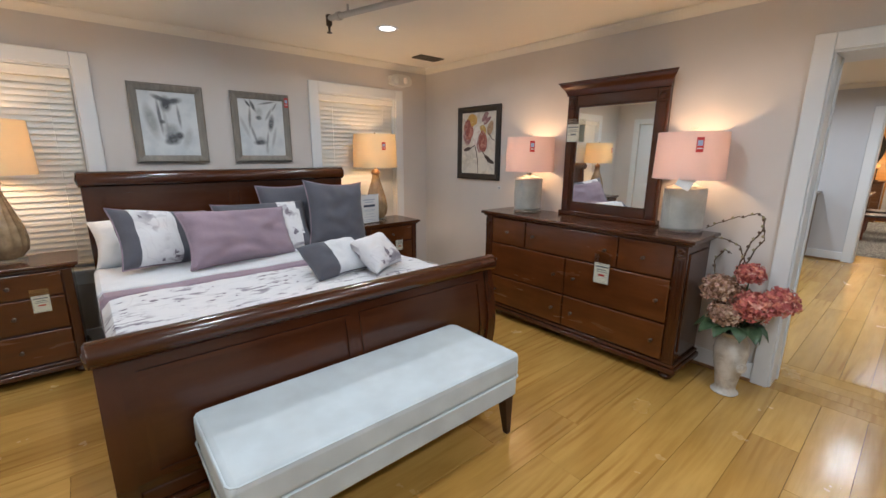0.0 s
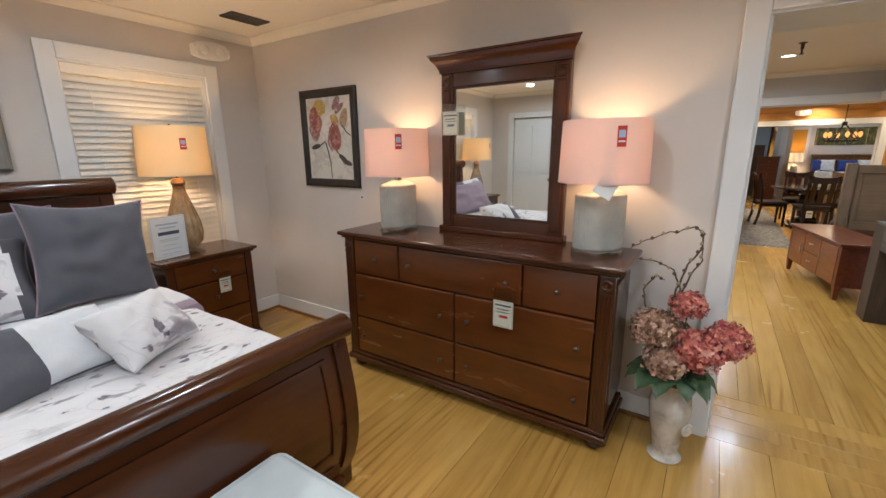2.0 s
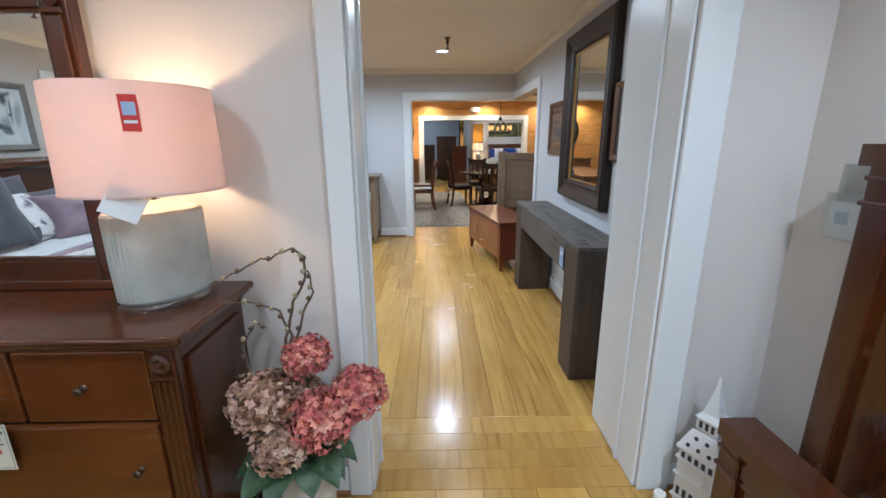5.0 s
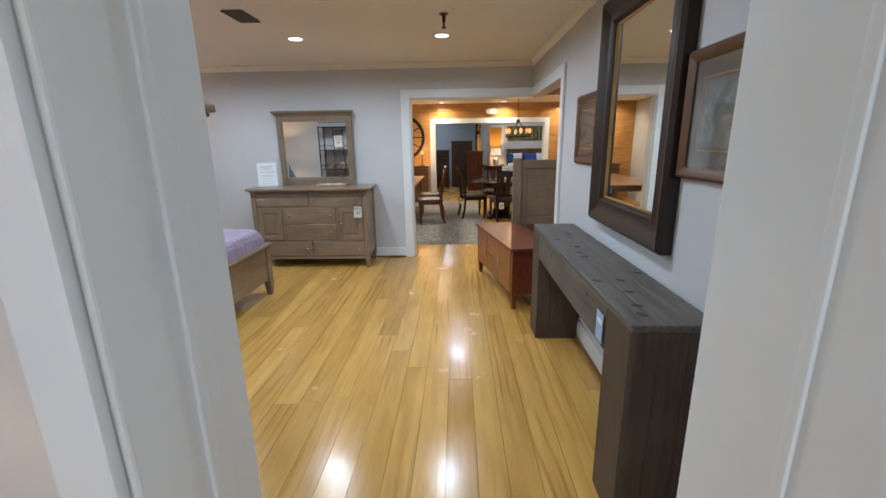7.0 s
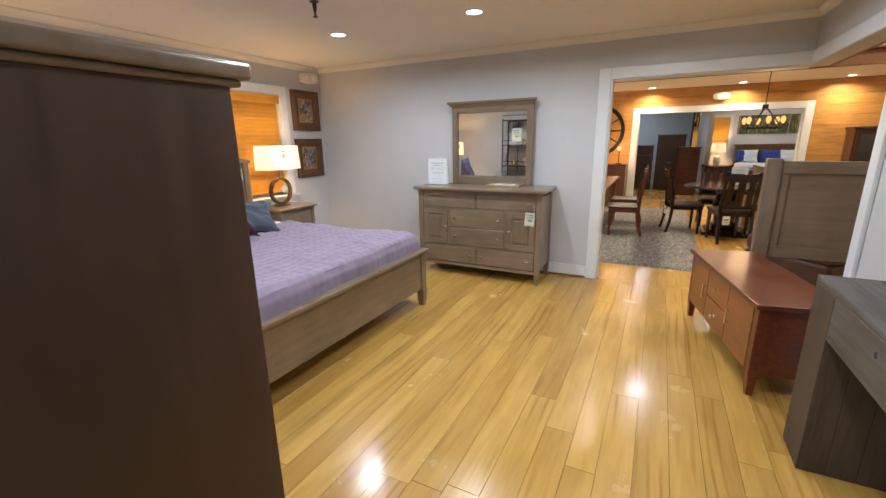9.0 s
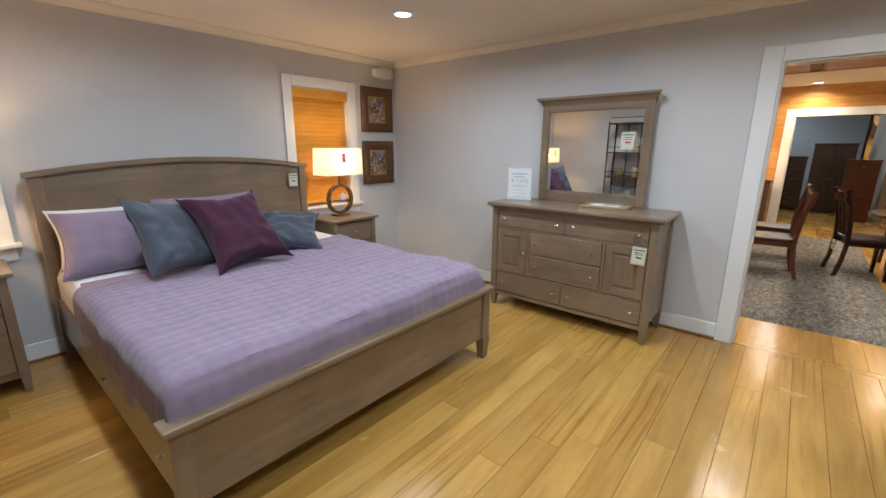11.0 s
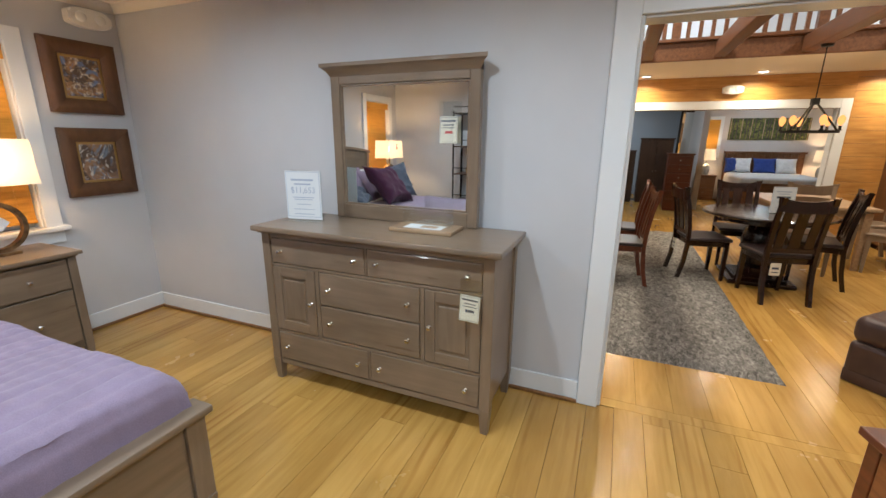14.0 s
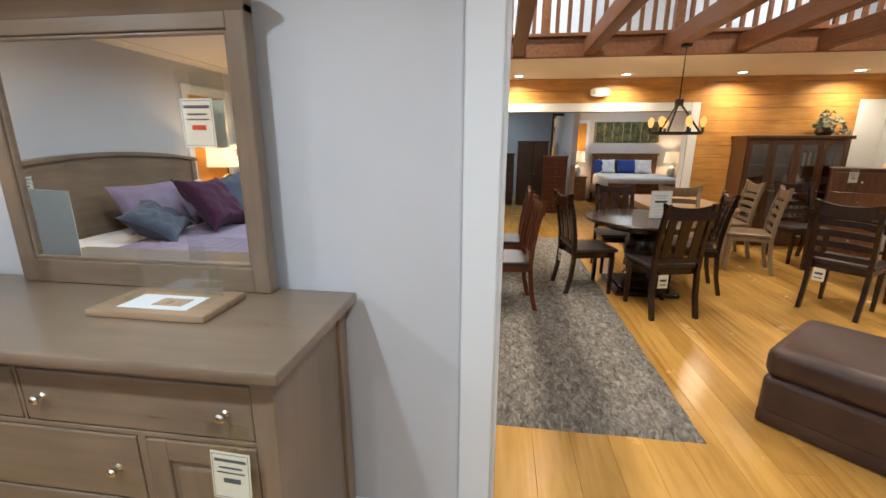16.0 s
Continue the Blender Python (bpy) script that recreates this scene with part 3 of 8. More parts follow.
def baseboard(runs):
    """Runs of white baseboard with an oak shoe: (x0, y0, x1, y1, nx, ny), the normal pointing into the room."""
    for x0, y0, x1, y1, nx, ny in runs:
        def strip(d, z0, z1):
            return (min(x0, x1, x0 + nx * d, x1 + nx * d), max(x0, x1, x0 + nx * d, x1 + nx * d), min(y0, y1, y0 + ny * d, y1 + ny * d), max(y0, y1, y0 + ny * d, y1 + ny * d), z0, z1)
        b = casing("baseboard", [strip(0.016, 0.0, 0.135)], "white painted baseboard")
        s = casing("trim_shoe", [strip(0.030, 0.0, 0.022)], "oak shoe moulding", mat=M["shoe"])


baseboard([(XW, WN1, XA, WN1, 0, -1), (XA, OPL + 0.09, XA, WN1 - 0.03, -1, 0), (XA, WS1, XA, OPR - 0.13, -1, 0), (XW, WS1, XA - 0.03, WS1, 0, 1), (XW, WS1 + 0.03, XW, 2.85, 1, 0),
           (XL, WN2, XC, WN2, 0, -1), (XC, 0.67, XC, WN2 - 0.03, -1, 0), (XL, OPW + 0.10, XL, WN2 - 0.03, 1, 0), (XB, OPR - 0.10, XB, WS2 + 0.03, 1, 0), (XB + 0.03, WS2, SOX - 0.10, WS2, 0, 1)])


def crown(x0, x1, y0, y1):
    for k, (sp, ax) in enumerate((((x0, x1, y1), "x"), ((x0, x1, y0), "x"), ((y0, y1, x0), "y"), ((y0, y1, x1), "y"))):
        a, b, c = sp
        s = -1 if k in (0, 3) else 1
        pts = [(c, CEIL), (c, CEIL - 0.062), (c + s * 0.008, CEIL - 0.062), (c + s * 0.014, CEIL - 0.045), (c + s * 0.035, CEIL - 0.022), (c + s * 0.050, CEIL - 0.012), (c + s * 0.050, CEIL)]
        tagged(part("trim_crown", prism(pts, ax, a, b), M["ceiling"]), "cream crown moulding", "trim", kind="structure")


crown(XW, XA, WS1, WN1)
crown(XL, XC, WS2, WN2)


# ---- lamps in the ceilings ----
def downlight(x, y, z, watts, size=130, colour=SPOT_COLOUR):
    d = thing("downlight", pose(x, y, z), "white recessed ceiling downlight, lit", "ceiling light", "recessed downlights")
    part("trim_ring", lathe([(0.062, 0.0), (0.062, -0.004), (0.085, -0.008), (0.092, -0.003), (0.092, 0.0)], 28), M["trim"], d)
    part("lens", lathe([(0, -0.003), (0.062, -0.003)], 28), M["downlight"], d, "glowing white lens")
    spot_lamp(x, y, z - 0.02, watts, size, colour)


for x, y in ((2.0, 3.02), (0.62, 3.05), (-0.75, 3.1), (2.0, 1.20), (0.62, 1.20), (-0.75, 1.20), (1.90, -0.66), (0.62, -0.62), (-0.75, -0.62)):
    downlight(x, y, CEIL, SPOT_W * (1.8 if (y < 0 and x > 1) else 1.0 if y < 0 else 0.72), 166)
# the row at x 5.0 is unseen, added to light this half of the room
for x, y in ((6.93, 2.83), (6.92, 1.46), (6.93, 0.10), (5.0, 2.83), (5.0, 1.46), (5.0, 0.10)):
    downlight(x, y, CEIL, SPOT_W * 1.44, 167)
for y in (1.9, 0.34, -1.22, -2.8, -4.3):
    downlight(13.80, y, 2.5, SPOT_W * 1.35, 150, (1.0, 0.82, 0.58))


# ---- room one ----
def knob(parent, x, y, z, mat, s=1.0):
    """A turned knob on a drawer front that faces -y."""
    k = part("knob", lathe([(0, 0), (0.010 * s, 0), (0.005 * s, 0.006 * s), (0.005 * s, 0.012 * s), (0.012 * s, 0.018 * s), (0.013 * s, 0.023 * s), (0.008 * s, 0.028 * s), (0, 0.029 * s)], 14), mat, parent)
    k.matrix_local = pose(x, y, z, 90, 0, 0)
    return k


def drawer(parent, x0, x1, z0, z1, y, knobs, mat, kmat, t=0.020, ks=1.0, name="drawer", bevel=0.006):
    d = part(name, box((x0, x1, y, y + t, z0, z1), r=bevel, seg=2), mat, parent)
    for kx in knobs:
        knob(d, kx, y, (z0 + z1) / 2 + 0.0, kmat, ks)
    return d


def price_tag(x, y, z, rz, w=0.085, h=0.11, tilt=0, hang=0.05, colour=False, rx=0):
    """A cream card in a clear sleeve that hangs by its top edge; its face looks to local -y."""
    t = thing("price_tag", pose(x, y, z, rx, 0, rz) @ pose(0, 0, 0, 0, tilt, 0), "cream printed price tag hanging in a clear sleeve", "price tag", "hanging price tags")
    part("card", box((-w / 2, w / 2, -0.0015, 0.0005, -h, 0), r=0.0006, seg=1), M["tag_paper"], t)
    lines = [(-0.40, 0.40, 0.80, 0.86), (-0.30, 0.30, 0.66, 0.70), (-0.36, 0.36, 0.56, 0.59), (-0.2, 0.24, 0.36, 0.46)]
    for i, (a, b, c, d) in enumerate(lines):
        part("print_line", box((a * w, b * w, -0.0022, -0.0016, -h + c * h, -h + d * h), r=0), M["ink_red"] if (colour and i == 3) else M["ink"], t)
    bd = box((-w * 0.46, w * 0.46, -0.0021, -0.0016, -h * 0.96, -h * 0.95), (-w * 0.46, w * 0.46, -0.0021, -0.0016, -h * 0.05, -h * 0.04), (-w * 0.46, -w * 0.45, -0.0021, -0.0016, -h * 0.95, -h * 0.05), (w * 0.45, w * 0.46, -0.0021, -0.0016, -h * 0.95, -h * 0.05), r=0)
    part("printed_border", bd, M["ink"], t)
    part("sleeve", box((-w / 2 - 0.004, w / 2 + 0.004, -0.004, -0.003, -h - 0.004, hang * 0.9), r=0), M["acrylic"], t).visible_shadow = False
    return t


def cherry_dresser():
    W, D, H = 1.75, 0.445, 0.985
    d = thing("dresser", pose(3.035, 1.782, 0, 0, 0, -90), "cherry-stained wooden dresser with seven drawers and bun feet", "dresser")
    f = -D / 2
    hw = W / 2
    part("body", box((-hw + 0.02, hw - 0.02, f + 0.022, D / 2 - 0.01, 0.11, 0.945), r=0.004), M["cherry_up"], d)
    part("top", box((-hw - 0.035, hw + 0.035, f - 0.035, D / 2 - 0.004, 0.958, H), (-hw - 0.015, hw + 0.015, f - 0.015, D / 2 - 0.006, 0.940, 0.958), r=0.010, seg=3), M["cherry"], d)
    part("base_moulding", box((-hw - 0.012, hw + 0.012, f - 0.018, D / 2 - 0.006, 0.058, 0.098), (-hw, hw, f - 0.004, D / 2 - 0.008, 0.098, 0.125), r=0.010, seg=3), M["cherry"], d)
    for x in (-hw + 0.06, hw - 0.06):
        for y in (f + 0.05, D / 2 - 0.06):
            part("bun_foot", lathe([(0, 0), (0.028, 0), (0.042, 0.012), (0.048, 0.028), (0.038, 0.046), (0.028, 0.056), (0.036, 0.060), (0, 0.060)], 20, x, y), M["cherry"], d)
    for s in (-1, 1):
        x = s * (hw - 0.045)
        p = part("pilaster", box((x - 0.036, x + 0.036, f - 0.006, f + 0.024, 0.125, 0.94), r=0.006), M["cherry_up"], d)
        for k in (-1, 0, 1):
            part("flute", tube([(x + k * 0.018, f - 0.006, 0.16), (x + k * 0.018, f - 0.006, 0.84)], 0.005, 6), M["cherry_up"], p)
        part("rosette", lathe([(0, 0), (0.030, 0), (0.030, 0.008), (0.020, 0.014), (0.012, 0.010), (0.008, 0.018), (0, 0.02)], 18), M["cherry"], p).matrix_local = pose(x, f - 0.006, 0.895, 90, 0, 0)
        part("collar", box((x - 0.034, x + 0.034, f - 0.016, f - 0.006, 0.848, 0.858), r=0.003), M["cherry"], p)
    L, R = -hw + 0.088, hw - 0.088
    g = 0.010
    rows = [(0.708, 0.932), (0.402, 0.700), (0.138, 0.392)]
    z0, z1 = rows[0]
    a, b = L + 0.375, R - 0.375
    drawer(d, L, a - g / 2, z0, z1, f, [(L + a) / 2], M["drawer"], M["dark_knob"])
    drawer(d, a + g / 2, b - g / 2, z0, z1, f, [a + 0.09, b - 0.09], M["drawer"], M["dark_knob"])
    drawer(d, b + g / 2, R, z0, z1, f, [(b + R) / 2], M["drawer"], M["dark_knob"])
    for z0, z1 in rows[1:]:
        drawer(d, L, -g / 2, z0, z1, f - 0.009, [L + 0.07, -0.09], M["drawer"], M["dark_knob"], 0.030, bevel=0.009)
        drawer(d, g / 2, R, z0, z1, f - 0.009, [0.09, R - 0.07], M["drawer"], M["dark_knob"], 0.030, bevel=0.009)
    for s in (-1, 1):
        part("side_panel", box((s * (hw - 0.024), s * (hw - 0.008), f + 0.06, D / 2 - 0.05, 0.20, 0.88), r=0.006), M["cherry_up"], d)
    return d


cherry_dresser()


def dresser_mirror(x, y, z, W, H, glass, cw, ch, mat, mat_up, label, posts=False, rail=0.10):
    """A framed mirror with a cornice that stands on a dresser, its face to -x."""
    m = thing("dresser_mirror", pose(x, y, z, 0, 0, -90), label, "mirror")
    hw = W / 2
    gw0, gw1, gz0, gz1 = glass
    part("stile", box((-hw, gw0, -0.025, 0.025, 0.0, H - ch), r=0.006), mat_up, m)
    part("stile", box((gw1, hw, -0.025, 0.025, 0.0, H - ch), r=0.006), mat_up, m)
    part("rail", box((gw0, gw1, -0.024, 0.024, 0.0, gz0), r=0.005), mat, m)
    part("rail", box((gw0, gw1, -0.024, 0.024, gz1, H - ch), r=0.005), mat, m)
    part("bead", box((gw0, gw0 + 0.012, -0.016, 0.0, gz0, gz1), (gw1 - 0.012, gw1, -0.016, 0.0, gz0, gz1), (gw0, gw1, -0.016, 0.0, gz0, gz0 + 0.012), (gw0, gw1, -0.016, 0.0, gz1 - 0.012, gz1), r=0.004), mat, m)
    part("mirror_glass", box((gw0 + 0.002, gw1 - 0.002, -0.006, 0.004, gz0 + 0.002, gz1 - 0.002), r=0), M["mirror"], m, "silvered mirror glass", smooth=False)
    return m, hw


def cherry_mirror():
    m, hw = dresser_mirror(3.205, 1.695, 0.986, 0.81, 1.083, (-0.322, 0.322, 0.103, 0.898), 0.94, 0.105, M["cherry"], M["cherry_up"], "cherry-framed dresser mirror with a heavy moulded cornice")
    z = 1.083 - 0.105
    prof = [(-0.020, z), (-0.032, z), (-0.034, z + 0.02), (-0.042, z + 0.032), (-0.044, z + 0.042), (-0.060, z + 0.062), (-0.074, z + 0.078), (-0.078, z + 0.092), (-0.086, z + 0.094), (-0.086, z + 0.105), (0.024, z + 0.105), (0.024, z)]
    bm = bmesh.new()
    rings = []
    for s in (-1, 1):
        rings.append([bm.verts.new((s * (hw + max(0.0, -yy - 0.025) * 1.05), yy, zz)) for yy, zz in prof])
    k = len(prof)
    for i in range(k):
        bm.faces.new((rings[0][i], rings[0][(i + 1) % k], rings[1][(i + 1) % k], rings[1][i]))
    bm.faces.new(rings[0])
    bm.faces.new(rings[1][::-1])
    part("cornice", bm, M["cherry"], m)
    for s in (-1, 1):
        x = s * 0.363
        p = part("pilaster", box((x - 0.026, x + 0.026, -0.040, -0.025, 0.06, 0.875), r=0.005), M["cherry_up"], m)
        part("rosette", lathe([(0, 0), (0.024, 0), (0.024, 0.008), (0.014, 0.013), (0, 0.017)], 16), M["cherry"], p).matrix_local = pose(x, -0.030, 0.920, 90, 0, 0)
        part("capital", box((x - 0.032, x + 0.032, -0.044, -0.024, 0.880, 0.895), r=0.004), M["cherry"], p)
        part("capital", box((x - 0.030, x + 0.030, -0.042, -0.024, 0.948, 0.966), r=0.004), M["cherry"], p)
    part("foot_rail", box((-hw - 0.015, hw + 0.015, -0.045, 0.028, 0.0, 0.035), r=0.006), M["cherry"], m)


cherry_mirror()


def sticker(parent, x, y, z, w=0.05, h=0.10, m=None, dark=True):
    s = part("price_sticker", box((-w / 2, w / 2, -0.001, 0.001, -h / 2, h / 2), r=0), M["ink_red"], parent, "red and white price sticker")
    s.matrix_local = m or pose(x, y, z)
    part("sticker_patch", box((-w * 0.36, w * 0.36, -0.0016, -0.001, -h * 0.06, h * 0.30), r=0), M["sticker_blue"], s)
    part("sticker_patch", box((-w * 0.36, w * 0.36, -0.0016, -0.001, -h * 0.28, -h * 0.20), r=0), M["paper"], s)


def ceramic_lamp(x, y, z, watts, turn, tag):
    """A grey ribbed ceramic lamp on an acrylic foot, with a drum shade."""
    la = thing("table_lamp", pose(x, y, z, 0, 0, turn), "grey ribbed ceramic table lamp with a pinkish-white drum shade, lit", "lamp", "lamps on the cherry dresser")
    part("acrylic_foot", lathe([(0, 0), (0.140, 0), (0.142, 0.004), (0.142, 0.020), (0.138, 0.024), (0, 0.024)], 40, sy=0.70), M["acrylic_block"], la, "clear acrylic foot")
    prof = [(0, 0.024), (0.124, 0.024), (0.134, 0.034), (0.137, 0.15), (0.136, 0.292), (0.131, 0.301), (0.040, 0.331), (0, 0.333)]
    bm = lathe(prof, 96, sy=0.70)
    for v in bm.verts:
        rr = math.hypot(v.co.x, v.co.y / 0.70)
        if rr > 0.11:
            a = math.atan2(v.co.y / 0.70, v.co.x)
            k = 1 + 0.010 * math.cos(48 * a)
            v.co.x *= k
            v.co.y *= k
    part("body", bm, M["ceramic"], la)
    part("neck", lathe([(0, 0.333), (0.026, 0.333), (0.026, 0.350), (0.012, 0.356), (0.012, 0.50), (0, 0.50)], 16), M["steel"], la)
    part("bulb", lathe([(0, 0.46), (0.014, 0.462), (0.030, 0.495), (0.032, 0.515), (0.022, 0.538), (0, 0.545)], 16), M["bulb"], la, "lit bulb").visible_shadow = False
    sh = part("shade", lathe([(0.213, 0.362), (0.205, 0.655), (0.203, 0.655), (0.211, 0.362)], 64), M["shade_pink"], la, "pinkish-white linen drum shade")
    part("shade_rim", lathe([(0.214, 0.360), (0.215, 0.366), (0.210, 0.366), (0.210, 0.360), (0.214, 0.360)], 64), M["shade_pink"], sh)
    part("spider", box((-0.2, 0.2, -0.002, 0.002, 0.645, 0.649), (-0.002, 0.002, -0.2, 0.2, 0.645, 0.649), r=0), M["steel"], sh)
    part("finial", lathe([(0, 0.649), (0.006, 0.649), (0.006, 0.662), (0.019, 0.668), (0.021, 0.680), (0.014, 0.692), (0, 0.695)], 18), M["glass"], la)
    sticker(sh, 0, 0, 0, 0.040, 0.090, pose(0, 0, 0, 0, 0, tag - turn) @ pose(0, -0.2085, 0.575, -2, 0, 0))
    point_lamp(x, y, z + 0.51, watts)
    return la


m_c, n, l, p = material("grey_ribbed_glaze", (0.36, 0.36, 0.33), 0.3)
v = coords(n, l, (1, 1, 1))
l.new(ramp(n, l, tex_noise(n, l, v, 9, 4), [(0.3, (0.31, 0.315, 0.29)), (0.7, (0.43, 0.43, 0.40))]), p.inputs["Base Color"])
M["ceramic"] = m_c
LAMP_W = 7.4
ceramic_lamp(3.06, 1.065, 0.985, LAMP_W, -40, -59)
ceramic_lamp(3.06, 2.375, 0.985, LAMP_W, -12, -48)
note = thing("lamp_note", pose(2.868, 1.005, 1.335, -6, 30, -62), "white folded care card hanging from the lamp", "card")
part("card", box((-0.045, 0.045, -0.002, 0.0, -0.045, 0.045), r=0.0008, seg=1), M["paper"], note)
price_tag(2.785, 1.46, 0.725, -90, 0.115, 0.15, hang=0.075, colour=True)
price_tag(3.160, 2.02, 1.74, -90, 0.115, 0.14)


def sleigh_end(bed, y0, z_top, W, facing, panels, roll_r, name, thick=0.05, x0=0.0, bow=0.055, lean=-0.03):
    """One curved end of a sleigh bed. facing -1: the show face looks to -y."""
    hw = W / 2
    zt = z_top - roll_r * 1.2

    def face(z, off=0.0):
        s = (z - 0.08) / (zt - 0.08)
        return y0 + facing * (bow * math.sin(math.pi * min(1.0, max(0.0, s)) ** 0.8) + abs(lean) * s ** 3 + off)

    def sheet(x_a, x_b, z_a, z_b, off, back, n=14):
        pts = [(face(z_a + (z_b - z_a) * i / n, off), z_a + (z_b - z_a) * i / n) for i in range(n + 1)]
        rev = [(face(z_b - (z_b - z_a) * i / n, off - back), z_b - (z_b - z_a) * i / n) for i in range(n + 1)]
        return prism(pts + rev, "x", x_a, x_b)
    e = part(name, sheet(-hw + 0.05, hw - 0.05, 0.14, zt, 0.0, thick), M["cherry"], bed)
    px = panels
    for a, b in px:
        for zone in ((a, a + 0.022, 0.26, zt - 0.10), (b - 0.022, b, 0.26, zt - 0.10)):
            part("panel_moulding", sheet(zone[0], zone[1], zone[2], zone[3], 0.010, 0.02), M["cherry_up"], e)
        for za, zb in ((0.24, 0.262), (zt - 0.102, zt - 0.08)):
            part("panel_moulding", sheet(a, b, za, zb, 0.010, 0.02, 3), M["cherry"], e)
    for s in (-1, 1):
        part("end_post", sheet(*sorted((s * hw, s * (hw - 0.07))), 0.0, zt + 0.01, 0.016, thick + 0.04), M["cherry_up"], bed)
        part("foot_block", box(sorted_box(s * (hw + 0.008), s * (hw - 0.085), face(0.08, 0.03), face(0.08, -thick - 0.04), 0.0, 0.13), r=0.008), M["cherry"], bed)
    ry = face(zt, -0.006)
    ring = [(ry + facing * 0.012 + roll_r * math.cos(2 * math.pi * k / 28), zt + roll_r * 0.35 + roll_r * math.sin(2 * math.pi * k / 28)) for k in range(28)]
    part("rolled_top", prism(ring, "x", -hw - 0.004, hw + 0.004), M["cherry"], bed)
    for s in (-1, 1):
        part("scroll_cap", lathe([(0, 0), (roll_r * 0.98, 0), (roll_r, 0.006), (roll_r * 0.8, 0.014), (roll_r * 0.45, 0.010), (roll_r * 0.3, 0.018), (0, 0.022)], 24), M["cherry"], bed).matrix_local = pose(s * (hw + 0.004), ry + facing * 0.012, zt + roll_r * 0.35, 0, 90 * s, 0)
    return e, face


def sorted_box(x0, x1, y0, y1, z0, z1):
    return (min(x0, x1), max(x0, x1), min(y0, y1), max(y0, y1), z0, z1)


def duvet(w, l, z, drop, edge=0.05, n=(40, 52), swell=0.02, seed=0.0, quilt=0.0):
    """A bed cover over a mattress, w across x and l along y from y=0, its top at z, hanging by drop at the sides and the foot."""
    bm = bmesh.new()
    nx, ny = n
    hw = w / 2
    span = hw + drop

    def bend(s, half):
        a = abs(s)
        arc = edge * math.pi / 2
        flat = half - edge
        if a <= flat:
            return a, 0.0
        if a <= flat + arc:
            t = (a - flat) / edge
            return flat + edge * math.sin(t), -edge * (1 - math.cos(t))
        return half, -edge - (a - flat - arc)
    rows = []
    for j in range(ny + 1):
        row = []
        t = -drop + (l + drop) * j / ny
        for i in range(nx + 1):
            s = -span + 2 * span * i / nx
            x, dz1 = bend(s, hw)
            x = math.copysign(x, s)
            if t < edge:
                yy, dz2 = bend(edge - t + 0.0, edge * 2 + 0.0)
                y, dz2 = (edge * 2 - yy) - edge, dz2
            else:
                y, dz2 = t, 0.0
            zz = z + max(-drop, dz1 + dz2)
            wob = noise.noise(Vector((x * 2.3 + seed, y * 2.3, 0))) * swell + noise.noise(Vector((x * 7 + seed, y * 7, zz * 7))) * swell * 0.35
            if quilt:
                wob += 0.005 * noise.noise(Vector((x * 1.2, y * 6 + 3 * noise.noise(Vector((x * 2, y, 0))), 4.0))) * (0.4 + 1.6 * max(0, 1 - y / 0.5))
                wob += quilt * (abs(math.sin(math.pi * y / 0.075)) ** 0.5 - 0.5) + quilt * 0.5 * math.sin(x * 84 + 2.1 * noise.noise(Vector((x * 3, y * 13.3, 0)))) * abs(math.sin(math.pi * y / 0.075))
            side = min(1, max(0, -(dz1 + dz2)) / 0.1)
            row.append(bm.verts.new((x + math.copysign(wob, s) * side, y - wob * (1 if dz2 < -0.02 else 0), zz + wob * (1 - side))))
        rows.append(row)
    for j in range(ny):
        for i in range(nx):
            bm.faces.new((rows[j][i], rows[j][i + 1], rows[j + 1][i + 1], rows[j + 1][i]))
    return bm


# blossom-printed cover
m, n, l, p = material("blossom_print_cotton", (0.70, 0.69, 0.70), 0.9, spec=0.2)
v = coords(n, l)
vor = n.new("ShaderNodeTexVoronoi")
vor.inputs["Scale"].default_value = 9.0
l.new(coords(n, l, (1, 1.6, 0.5), (0, 0, 25)), vor.inputs["Vector"])
bl = tex_noise(n, l, v, 22.0, 3, 0.6, 1.0)
sub = n.new("ShaderNodeMath")
sub.operation = "MULTIPLY_ADD"
sub.inputs[1].default_value = 0.75
l.new(bl, sub.inputs[0])
l.new(vor.outputs["Distance"], sub.inputs[2])
petal = ramp(n, l, sub.outputs[0], [(0.48, (0.20, 0.18, 0.21)), (0.52, (0.42, 0.38, 0.42)), (0.55, (0.68, 0.67, 0.69)), (1.0, (0.73, 0.72, 0.73))])
twig = tex_noise(n, l, coords(n, l, (1, 1, 1), (0, 0, 40)), 3.2, 2, 0.4, 1.5)
line = ramp(n, l, twig, [(0.490, (1, 1, 1)), (0.498, (0.7, 0.68, 0.70)), (0.502, (0.7, 0.68, 0.70)), (0.510, (1, 1, 1))])
leafy = tex_noise(n, l, coords(n, l, (9.0, 24.0, 12.0), (0, 0, 32)), 1.0, 2, 0.5, 0.3)
spray = ramp(n, l, tex_noise(n, l, v, 2.6, 2), [(0.42, (0, 0, 0)), (0.56, (1, 1, 1))])
leaf_mark = ramp(n, l, leafy, [(0.555, (1, 1, 1)), (0.60, (0.52, 0.49, 0.53)), (0.70, (0.36, 0.33, 0.37))])
printed = mix_colour(n, l, petal, mix_colour(n, l, (1.0, 1.0, 1.0), leaf_mark, spray), 1.0, "MULTIPLY")
l.new(mix_colour(n, l, printed, line, 0.4, "MULTIPLY"), p.inputs["Base Color"])
bump(n, l, p, tex_noise(n, l, v, 12, 4), 0.25, 0.02)
M["blossom"] = m


